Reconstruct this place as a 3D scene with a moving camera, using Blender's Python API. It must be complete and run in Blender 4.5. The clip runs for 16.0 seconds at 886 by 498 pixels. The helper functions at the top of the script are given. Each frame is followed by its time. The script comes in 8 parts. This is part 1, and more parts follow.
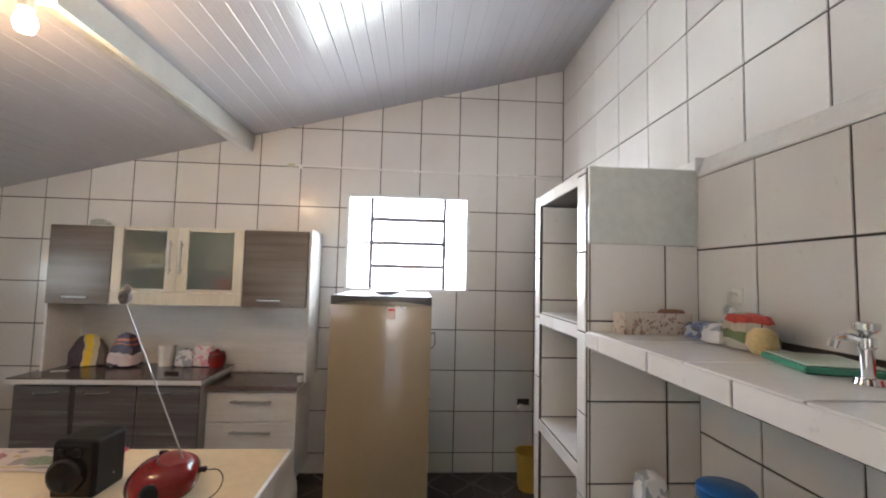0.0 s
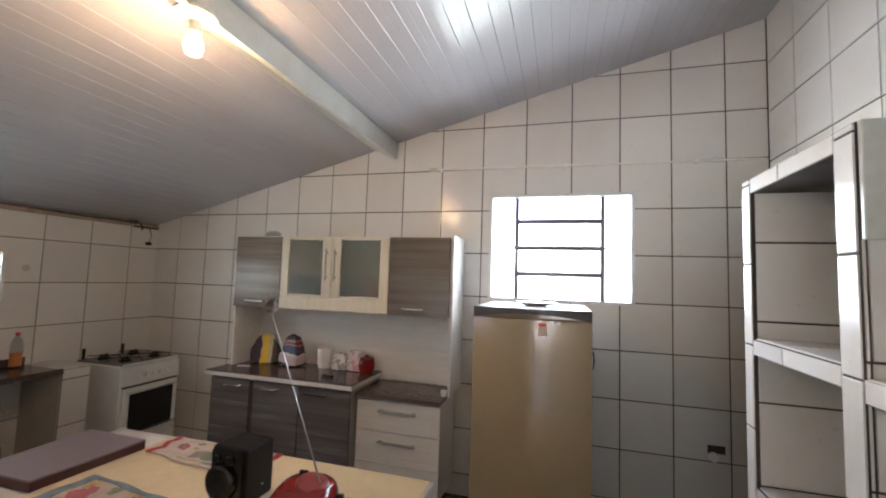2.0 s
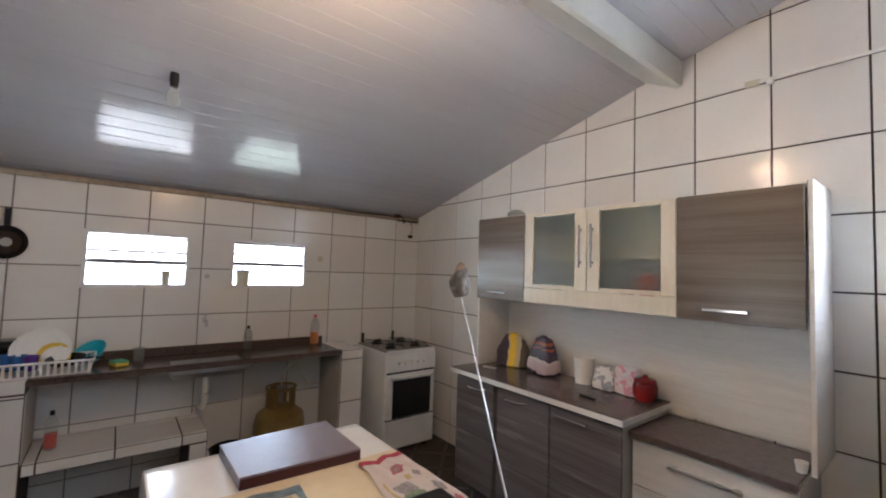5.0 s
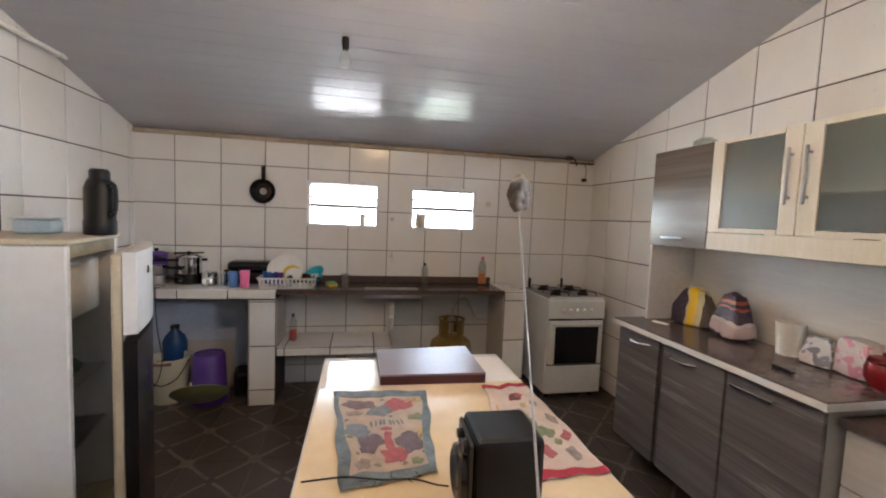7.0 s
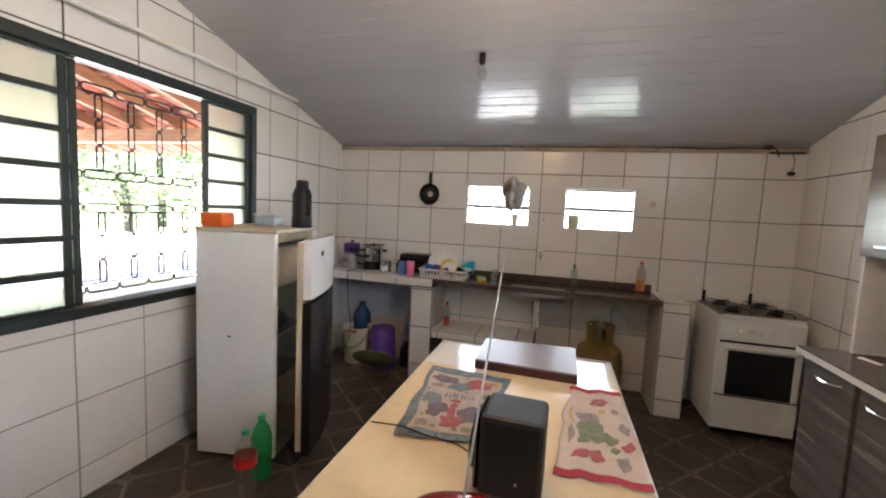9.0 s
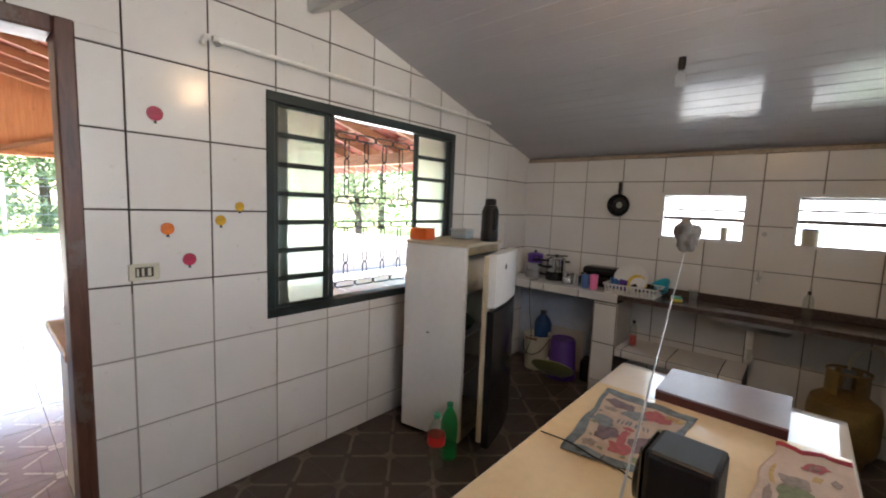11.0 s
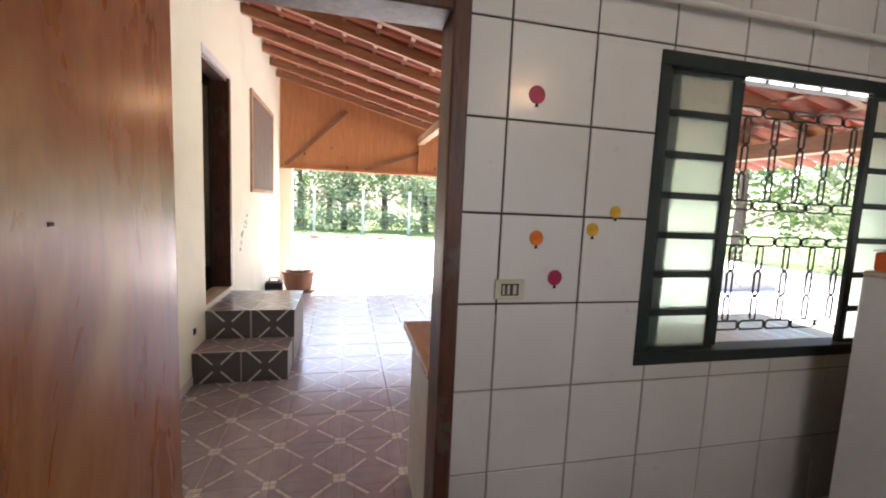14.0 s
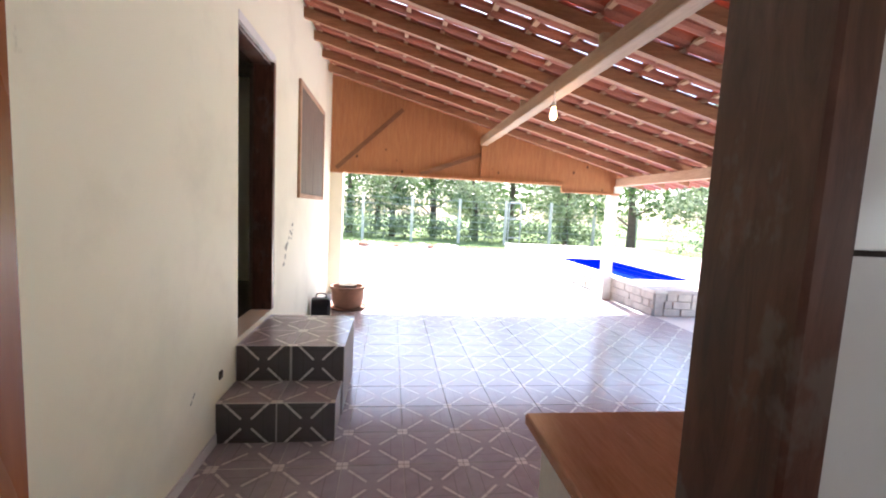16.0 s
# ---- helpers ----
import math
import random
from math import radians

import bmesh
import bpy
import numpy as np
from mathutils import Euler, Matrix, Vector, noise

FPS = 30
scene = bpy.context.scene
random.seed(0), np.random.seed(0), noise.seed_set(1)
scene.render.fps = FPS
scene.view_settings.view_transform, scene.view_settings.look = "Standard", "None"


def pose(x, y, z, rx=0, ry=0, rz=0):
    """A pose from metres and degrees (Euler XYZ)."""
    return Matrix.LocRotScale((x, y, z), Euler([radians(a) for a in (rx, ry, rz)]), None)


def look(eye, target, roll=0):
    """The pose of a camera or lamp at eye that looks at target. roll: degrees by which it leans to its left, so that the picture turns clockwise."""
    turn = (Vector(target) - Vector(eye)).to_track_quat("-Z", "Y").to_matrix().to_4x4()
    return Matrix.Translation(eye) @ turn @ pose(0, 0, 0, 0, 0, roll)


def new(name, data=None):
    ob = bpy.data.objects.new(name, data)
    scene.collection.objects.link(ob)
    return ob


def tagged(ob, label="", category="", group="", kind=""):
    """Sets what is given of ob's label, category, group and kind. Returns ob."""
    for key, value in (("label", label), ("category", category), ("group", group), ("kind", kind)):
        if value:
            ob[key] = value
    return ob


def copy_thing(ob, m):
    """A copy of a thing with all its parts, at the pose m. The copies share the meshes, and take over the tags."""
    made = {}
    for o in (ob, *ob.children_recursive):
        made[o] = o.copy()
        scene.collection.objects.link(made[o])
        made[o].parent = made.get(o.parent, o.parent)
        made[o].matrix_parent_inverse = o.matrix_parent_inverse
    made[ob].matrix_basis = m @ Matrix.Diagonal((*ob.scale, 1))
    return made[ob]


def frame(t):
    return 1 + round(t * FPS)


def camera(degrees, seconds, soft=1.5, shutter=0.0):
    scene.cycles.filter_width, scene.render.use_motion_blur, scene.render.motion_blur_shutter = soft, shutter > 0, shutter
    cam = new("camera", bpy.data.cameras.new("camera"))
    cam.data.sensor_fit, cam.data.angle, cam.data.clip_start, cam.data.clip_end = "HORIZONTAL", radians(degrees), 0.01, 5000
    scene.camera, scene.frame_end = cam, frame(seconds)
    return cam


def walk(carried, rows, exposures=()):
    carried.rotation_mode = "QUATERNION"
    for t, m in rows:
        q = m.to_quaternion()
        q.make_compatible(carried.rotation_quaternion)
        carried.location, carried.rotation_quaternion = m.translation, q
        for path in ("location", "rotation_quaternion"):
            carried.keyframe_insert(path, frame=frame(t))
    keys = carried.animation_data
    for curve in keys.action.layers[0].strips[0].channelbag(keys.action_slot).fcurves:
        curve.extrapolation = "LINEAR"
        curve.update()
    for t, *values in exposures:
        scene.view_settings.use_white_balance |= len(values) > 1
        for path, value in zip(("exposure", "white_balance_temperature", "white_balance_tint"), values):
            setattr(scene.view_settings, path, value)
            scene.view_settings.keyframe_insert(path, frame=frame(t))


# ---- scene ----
cam = camera(94.2, 16.0, soft=2.0)
PATH = [
    (0, (-0.067, 1.13, 1.592), (0.058, 3.122, 1.724), 1.4),
    (0.5, (-0.09, 1.149, 1.587), (-0.121, 3.143, 1.74), 1.5),
    (1, (-0.097, 1.213, 1.596), (-0.307, 3.196, 1.752), 1.7),
    (1.5, (-0.11, 1.323, 1.608), (-0.496, 3.28, 1.756), 1.9),
    (2, (-0.127, 1.453, 1.602), (-0.679, 3.37, 1.749), 1.9),
    (2.5, (-0.144, 1.547, 1.598), (-0.858, 3.409, 1.74), 2.0),
    (3, (-0.198, 1.655, 1.583), (-1.065, 3.452, 1.716), 2.0),
    (3.5, (-0.286, 1.822, 1.584), (-1.304, 3.539, 1.713), 2.1),
    (4, (-0.358, 1.962, 1.579), (-1.536, 3.573, 1.699), 2.01),
    (4.5, (-0.44, 2.065, 1.528), (-1.799, 3.527, 1.646), 2.02),
    (5, (-0.496, 2.179, 1.513), (-2.066, 3.414, 1.622), 1.9),
    (5.2, (-0.498, 2.236, 1.503), (-2.153, 3.356, 1.609), 2.0),
    (7.5, (-0.364, 2.509, 1.437), (-2.346, 2.73, 1.24), 2.2),
    (8, (-0.348, 2.63, 1.434), (-2.338, 2.635, 1.236), 2.2),
    (8.5, (-0.307, 2.742, 1.437), (-2.276, 2.477, 1.25), 2.5),
    (10.8, (-0.156, 2.926, 1.545), (-1.707, 1.679, 1.332), 2.3),
    (11, (-0.155, 2.913, 1.541), (-1.654, 1.606, 1.329), 2.2),
    (11.5, (-0.156, 2.914, 1.536), (-1.473, 1.427, 1.32), 2.32),
    (12, (-0.149, 2.879, 1.528), (-1.267, 1.236, 1.313), 2.36),
    (12.5, (-0.138, 2.769, 1.517), (-1.032, 0.994, 1.302), 2.4),
    (13, (-0.1, 2.53, 1.518), (-0.807, 0.671, 1.304), 2.4),
    (13.5, (-0.07, 2.331, 1.513), (-0.639, 0.426, 1.299), 2.5),
    (14, (-0.056, 2.115, 1.492), (-0.521, 0.181, 1.279), 2.5),
    (14.5, (-0.047, 1.883, 1.503), (-0.417, -0.071, 1.287), 2.7),
    (15, (0.042, 1.657, 1.507), (-0.282, -0.305, 1.289), 3.2),
    (15.5, (0.082, 1.373, 1.52), (-0.198, -0.598, 1.321), 2.9),
    (16, (0.086, 1.149, 1.497), (-0.17, -0.825, 1.307), 2.9),
]
walk(cam, [(t, look(eye, target, roll)) for t, eye, target, roll in PATH], [(0.0, 3.78, 6050, 14), (2.5, 3.58, 6050, 14), (5.0, 3.9, 5750, 14), (8.0, 4.2, 6150, 14), (11.0, 3.42, 6200, 14), (12.5, 3.15, 6250, 14), (14.0, 2.8, 6350, 16), (15.5, 2.55, 6350, 20), (16.0, 2.6, 6050, 16)])

# light
SUN_EL, SUN_AZ = radians(56), radians(186)
world = bpy.data.worlds.new("world")
scene.world = world
world.use_nodes = True
wn = world.node_tree
sky = wn.nodes.new("ShaderNodeTexSky")
sky.sky_type, sky.sun_disc, sky.sun_elevation, sky.sun_rotation = "NISHITA", False, SUN_EL, SUN_AZ
sky.dust_density, sky.ozone_density = 2.0, 1.0
wn.links.new(sky.outputs[0], wn.nodes["Background"].inputs[0])
wn.nodes["Background"].inputs[1].default_value = 0.15

sun = new("sun", bpy.data.lights.new("sun", "SUN"))
sun.data.energy, sun.data.angle, sun.data.color = 5.0, radians(0.5), (1.0, 0.95, 0.87)
sd = Vector((math.sin(SUN_AZ) * math.cos(SUN_EL), math.cos(SUN_AZ) * math.cos(SUN_EL), math.sin(SUN_EL)))
sun.matrix_world = look(sd * 30, (0, 0, 0))


def window_light(name, eye, target, w, h, watts, color):
    ob = new(name, bpy.data.lights.new(name, "AREA"))
    ob.data.shape, ob.data.size, ob.data.size_y, ob.data.energy, ob.data.color = "RECTANGLE", w, h, watts, color
    ob.matrix_world = look(eye, target)
    return ob


window_light("north_window_light", (-0.145, 4.80, 1.86), (-0.145, 0, 0.66), 1.5, 1.1, 6.8, (0.97, 0.99, 1.0))
window_light("west_window_light", (-4.2, 2.29, 1.53), (0, 2.29, 1.53), 0.8, 0.6, 1.4, (0.95, 1.0, 0.98))
window_light("west_window_light_two", (-4.2, 3.15, 1.53), (0, 3.15, 1.53), 0.8, 0.6, 1.4, (0.95, 1.0, 0.98))


def bulb_light(name, at, watts):
    ob = new(name, bpy.data.lights.new(name, "POINT"))
    ob.data.energy, ob.data.color, ob.data.shadow_soft_size, ob.location = watts, (1.0, 0.62, 0.30), 0.03, at


bulb_light("kitchen_bulb_light", (-1.486, 2.637, 2.44), 1.7)
bulb_light("porch_bulb_light", (-1.40, -2.70, 2.43), 1.0)


# ---------- materials ----------
class Nodes:
    def __init__(self, name):
        self.m = bpy.data.materials.new(name)
        self.m.use_nodes = True
        self.t = self.m.node_tree
        self.b = self.t.nodes["Principled BSDF"]
        self.co = self.t.nodes.new("ShaderNodeTexCoord")

    def n(self, kind, **kw):
        node = self.t.nodes.new("ShaderNode" + kind)
        for k, v in kw.items():
            if k in node.inputs:
                self.put(node.inputs[k], v)
            else:
                self.put(node.inputs[k.replace("_", " ")], v)
        return node

    def put(self, sock, v):
        if isinstance(v, bpy.types.NodeSocket):
            self.t.links.new(v, sock)
        else:
            sock.default_value = v

    def where(self, space="Object", scale=(1, 1, 1), rot=(0, 0, 0)):
        mp = self.n("Mapping", Vector=self.co.outputs[space], Scale=scale, Rotation=rot)
        return mp.outputs[0]

    def world(self, scale=(1, 1, 1)):
        g = self.t.nodes.new("ShaderNodeNewGeometry")
        return self.n("Mapping", Vector=g.outputs["Position"], Scale=scale).outputs[0]

    def noise(self, vec, scale, detail=4, rough=0.55, distort=0):
        return self.n("TexNoise", Vector=vec, Scale=scale, Detail=detail, Roughness=rough, Distortion=distort).outputs["Fac"]

    def ramp(self, fac, stops, constant=False):
        r = self.t.nodes.new("ShaderNodeValToRGB")
        self.put(r.inputs[0], fac)
        if constant:
            r.color_ramp.interpolation = "CONSTANT"
        els = r.color_ramp.elements
        while len(els) < len(stops):
            els.new(0.5)
        for e, (p, c) in zip(els, stops):
            e.position, e.color = p, (c if len(c) == 4 else (*c, 1))
        return r.outputs[0]

    def mix(self, fac, a, b, how="MIX"):
        x = self.t.nodes.new("ShaderNodeMix")
        x.data_type, x.blend_type = "RGBA", how
        self.put(x.inputs[0], fac)
        for s, v in ((x.inputs[6], a), (x.inputs[7], b)):
            self.put(s, (*v, 1) if isinstance(v, tuple) and len(v) == 3 else v)
        return x.outputs[2]

    def math(self, op, a, b=0.0, c=0.0):
        x = self.t.nodes.new("ShaderNodeMath")
        x.operation = op
        for s, v in zip(x.inputs, (a, b, c)):
            self.put(s, v)
        return x.outputs[0]

    def bump(self, height, strength=0.3, distance=0.01):
        self.put(self.b.inputs["Normal"], self.n("Bump", Height=height, Strength=strength, Distance=distance).outputs[0])

    def set(self, **kw):
        for k, v in kw.items():
            self.put(self.b.inputs[k.replace("_", " ")], v)
        return self


def c3(h):
    return tuple(float(v) for v in h)


def paint(name, col, rough=0.5, var=0.12, scale=6.0, bump=0.05, metal=0.0, spec=0.5, coat=0.0):
    """A plain surface with two scales of variation."""
    k = Nodes(name)
    v = k.where()
    a, b = k.noise(v, scale), k.noise(v, scale * 9, 3)
    lo = tuple(max(0, c * (1 - var)) for c in col)
    hi = tuple(min(1, c * (1 + var)) for c in col)
    c = k.ramp(k.math("MULTIPLY_ADD", b, 0.35, k.math("MULTIPLY", a, 0.65)), [(0.3, lo), (0.7, hi)])
    k.set(Base_Color=c, Roughness=k.math("MULTIPLY_ADD", a, 0.16, rough - 0.08), Metallic=metal, Coat_Weight=coat)
    k.put(k.b.inputs["Specular IOR Level"], spec)
    if bump:
        k.bump(b, bump, 0.004)
    return k.m


def glass(name, tint=(1, 1, 1), rough=0.0, ior=1.45):
    k = Nodes(name)
    k.set(Base_Color=(*tint, 1), Roughness=rough, Transmission_Weight=1.0, IOR=ior)
    return k.m


def wall_tile_mat():
    k = Nodes("glazed_wall_tile")
    info = k.t.nodes.new("ShaderNodeObjectInfo")
    w = k.world()
    big, fine = k.noise(w, 1.7, 5), k.noise(w, 28, 4)
    base = k.ramp(info.outputs["Random"], [(0.0, (0.71, 0.69, 0.66)), (1.0, (0.78, 0.765, 0.735))])
    dirty = k.mix(k.ramp(big, [(0.45, (0, 0, 0)), (0.75, (0.3, 0.3, 0.3))]), base, (0.55, 0.51, 0.44))
    spots = k.mix(k.ramp(fine, [(0.66, (0, 0, 0)), (0.76, (0.35, 0.35, 0.35))]), dirty, (0.50, 0.44, 0.36))
    k.set(Base_Color=spots, Roughness=k.math("MULTIPLY_ADD", fine, 0.12, 0.13))
    k.bump(k.noise(w, 9, 2), 0.06, 0.01)
    return k.m


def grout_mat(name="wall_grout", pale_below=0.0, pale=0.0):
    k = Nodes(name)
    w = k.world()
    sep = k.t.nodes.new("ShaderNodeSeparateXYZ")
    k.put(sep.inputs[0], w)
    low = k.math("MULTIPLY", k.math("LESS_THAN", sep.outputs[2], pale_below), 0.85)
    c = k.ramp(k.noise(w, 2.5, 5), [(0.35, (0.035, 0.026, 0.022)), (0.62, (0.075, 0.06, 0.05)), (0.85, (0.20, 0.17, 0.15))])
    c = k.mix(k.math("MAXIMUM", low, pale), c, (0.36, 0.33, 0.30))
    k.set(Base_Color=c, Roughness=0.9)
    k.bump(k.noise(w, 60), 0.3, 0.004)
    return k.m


def ceiling_mat():
    k = Nodes("pvc_ceiling")
    w = k.world((1, 0.15, 1))
    c = k.ramp(k.noise(w, 3, 4), [(0.3, (0.48, 0.48, 0.51)), (0.7, (0.54, 0.54, 0.57))])
    k.set(Base_Color=c, Roughness=k.math("MULTIPLY_ADD", k.noise(w, 20), 0.07, 0.13))
    k.put(k.b.inputs["Specular IOR Level"], 0.38)
    k.bump(k.noise(k.world((30, 0.6, 30)), 2, 2), 0.06, 0.003)
    return k.m


def kitchen_floor_mat():
    """Dark brown printed tile: worn pale diagonals meeting in a small square at each corner."""
    k = Nodes("kitchen_floor_tile")
    sep = k.t.nodes.new("ShaderNodeSeparateXYZ")
    w = k.world()
    wob = k.mix(0.016, k.co.outputs["Object"], k.n("TexNoise", Vector=w, Scale=16.0).outputs["Color"], "ADD")
    k.put(sep.inputs[0], wob)
    ax, ay = k.math("ABSOLUTE", k.math("SUBTRACT", sep.outputs[0], 0.008)), k.math("ABSOLUTE", k.math("SUBTRACT", sep.outputs[1], 0.008))
    diag = k.math("MULTIPLY", k.math("LESS_THAN", k.math("ABSOLUTE", k.math("SUBTRACT", ax, ay)), 0.013), k.math("GREATER_THAN", k.math("ADD", ax, ay), 0.035))
    corner = k.math("GREATER_THAN", k.math("MINIMUM", ax, ay), 0.144)
    joint = k.math("GREATER_THAN", k.math("MAXIMUM", ax, ay), 0.1745)
    stone = k.mix(k.noise(w, 14, 5), (0.040, 0.029, 0.023), (0.092, 0.068, 0.055))
    stone = k.mix(k.ramp(k.noise(w, 2.2, 4), [(0.4, (0, 0, 0)), (0.7, (0.5, 0.5, 0.5))]), stone, (0.045, 0.035, 0.030))
    worn = k.ramp(k.noise(w, 5, 5), [(0.30, (0.25, 0.25, 0.25)), (0.62, (1, 1, 1))])
    marks = k.math("MAXIMUM", k.math("MULTIPLY", k.math("MAXIMUM", diag, corner), 0.85), k.math("MULTIPLY", joint, 0.12))
    c = k.mix(k.mix(1.0, worn, marks, "MULTIPLY"), stone, (0.23, 0.19, 0.16))
    k.set(Base_Color=c, Roughness=k.math("MULTIPLY_ADD", k.noise(w, 6), 0.25, 0.24))
    k.bump(k.noise(w, 30, 4), 0.12, 0.003)
    return k.m


def porch_tile_mat(name="porch_tile", dark=1.0):
    """A printed tile: a cross of pale strips, a pale square at each corner."""
    k = Nodes(name)
    sep = k.t.nodes.new("ShaderNodeSeparateXYZ")
    k.put(sep.inputs[0], k.co.outputs["Object"])
    x, y = sep.outputs[0], sep.outputs[1]
    s = 0.372
    ax, ay = k.math("ABSOLUTE", x), k.math("ABSOLUTE", y)
    off, far = k.math("ABSOLUTE", k.math("SUBTRACT", ax, ay)), k.math("ADD", ax, ay)
    run = k.math("MULTIPLY", k.math("GREATER_THAN", far, 0.062), k.math("LESS_THAN", far, s - 0.085))
    diag = k.math("MULTIPLY", k.math("LESS_THAN", off, 0.0105), run)
    edge = k.math("MULTIPLY", k.math("MULTIPLY", k.math("LESS_THAN", off, 0.034), k.math("GREATER_THAN", off, 0.029)), run)
    corner = k.math("GREATER_THAN", k.math("MINIMUM", ax, ay), s / 2 - 0.034)
    rim = k.math("GREATER_THAN", k.math("MAXIMUM", ax, ay), s / 2 - 0.0035)
    inner = k.math("LESS_THAN", k.math("ABSOLUTE", k.math("SUBTRACT", k.math("MAXIMUM", ax, ay), 0.105)), 0.003)
    strips = k.math("MAXIMUM", diag, corner)
    w = k.world()
    n1, n2 = k.noise(w, 11, 5), k.noise(w, 45, 3)
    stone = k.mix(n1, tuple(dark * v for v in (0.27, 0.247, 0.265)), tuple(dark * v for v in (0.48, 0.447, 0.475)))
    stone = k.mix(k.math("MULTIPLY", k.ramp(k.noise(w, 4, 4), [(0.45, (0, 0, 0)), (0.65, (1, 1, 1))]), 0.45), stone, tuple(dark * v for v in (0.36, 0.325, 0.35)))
    pale = k.mix(n2, (0.74, 0.71, 0.68), (0.86, 0.83, 0.80))
    c = k.mix(k.math("MULTIPLY", strips, 0.88), stone, pale)
    c = k.mix(k.math("MULTIPLY", rim, 0.5), c, pale)
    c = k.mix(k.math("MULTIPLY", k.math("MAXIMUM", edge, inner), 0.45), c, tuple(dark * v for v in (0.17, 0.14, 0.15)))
    info = k.t.nodes.new("ShaderNodeObjectInfo")
    c = k.mix(k.math("MULTIPLY", info.outputs["Random"], 0.15), c, (0.25, 0.23, 0.22))
    k.set(Base_Color=c, Roughness=k.math("MULTIPLY_ADD", n1, 0.16, 0.10))
    k.bump(k.math("ADD", k.math("MULTIPLY", k.math("MAXIMUM", strips, edge), 0.8), n2), 0.14, 0.002)
    return k.m


def wood_mat(name, a, b, scale=1.0, axis="Z", rough=0.5, space="Object", knots=False, coat=0.0, bands=9):
    k = Nodes(name)
    st = {"X": (0.12, 1, 1), "Y": (1, 0.12, 1), "Z": (1, 1, 0.12)}[axis]
    v = k.where(space, tuple(q * scale for q in st)) if space != "World" else k.world(tuple(q * scale for q in st))
    g = k.noise(v, bands, 6, 0.65, 0.8)
    fine = k.noise(v, bands * 9, 3)
    c = k.ramp(k.math("MULTIPLY_ADD", fine, 0.3, k.math("MULTIPLY", g, 0.7)), [(0.3, a), (0.68, b)])
    if knots:
        kn = k.t.nodes.new("ShaderNodeTexVoronoi")
        v2 = k.where(space, (1, 1, 1)) if space != "World" else k.world((1, 0, 0.75))
        k.put(kn.inputs["Vector"], v2)
        k.put(kn.inputs["Scale"], 4.6)
        c = k.mix(k.ramp(kn.outputs["Distance"], [(0.07, (1, 1, 1)), (0.13, (0, 0, 0))]), c, tuple(v * 0.3 for v in a))
    k.set(Base_Color=c, Roughness=k.math("MULTIPLY_ADD", g, 0.2, rough - 0.1), Coat_Weight=coat)
    k.bump(fine, 0.15, 0.003)
    return k.m


def laminate_mat(name, a, b, rough):
    """Printed wood grain: long soft bands along x with a few darker lines."""
    k = Nodes(name)
    wide = k.noise(k.where("Object", (0.35, 1, 7)), 3.0, 4, 0.55, 0.0)
    fine = k.noise(k.where("Object", (0.5, 1, 60)), 2.0, 4, 0.6, 0.0)
    c = k.ramp(k.math("MULTIPLY_ADD", fine, 0.25, k.math("MULTIPLY", wide, 0.75)), [(0.34, a), (0.66, b)])
    c = k.mix(k.ramp(k.noise(k.where("Object", (0.35, 1, 18)), 2.4, 3, 0.5, 0.0), [(0.60, (0, 0, 0)), (0.70, (0.42, 0.42, 0.42))]), c, tuple(v * 0.55 for v in a))
    k.set(Base_Color=c, Roughness=k.math("MULTIPLY_ADD", wide, 0.12, rough - 0.06))
    k.bump(fine, 0.08, 0.002)
    return k.m


def plaster_mat(name, col, dirt=(0.35, 0.32, 0.22)):
    k = Nodes(name)
    w = k.world()
    a, b = k.noise(w, 1.3, 6, 0.6), k.noise(w, 35, 4)
    c = k.mix(k.ramp(a, [(0.5, (0, 0, 0)), (0.8, (0.25, 0.25, 0.25))]), (*col, 1), dirt)
    c = k.mix(k.ramp(k.noise(k.world((1, 1, 0.5)), 3.5, 6, 0.7), [(0.66, (0, 0, 0)), (0.74, (0.5, 0.5, 0.5))]), c, dirt)
    k.set(Base_Color=c, Roughness=0.62)
    k.bump(b, 0.12, 0.004)
    return k.m


def blotch_mat(name, cols, scale=14, rough=0.85, base=None, cover=0.5):
    """Cloth printed with coloured flowers."""
    k = Nodes(name)
    v = k.where()
    vor = k.t.nodes.new("ShaderNodeTexVoronoi")
    k.put(vor.inputs["Vector"], k.mix(0.16, v, k.n("TexNoise", Vector=v, Scale=11.0).outputs["Color"], "ADD"))
    k.put(vor.inputs["Scale"], float(scale))
    sep = k.t.nodes.new("ShaderNodeSeparateColor")
    k.put(sep.inputs[0], vor.outputs["Color"])
    n = len(cols)
    c = k.ramp(sep.outputs[0], [(i / n, q) for i, q in enumerate(cols)], constant=True)
    if base:
        far = k.ramp(vor.outputs["Distance"], [(cover - 0.06, (1, 1, 1)), (cover, (0, 0, 0))])
        c = k.mix(far, (*base, 1), c)
    weave = k.noise(v, 220, 2)
    c = k.mix(k.math("MULTIPLY", k.noise(v, 30), 0.3), c, (0.55, 0.5, 0.45))
    k.set(Base_Color=c, Roughness=rough)
    k.bump(weave, 0.25, 0.002)
    return k.m


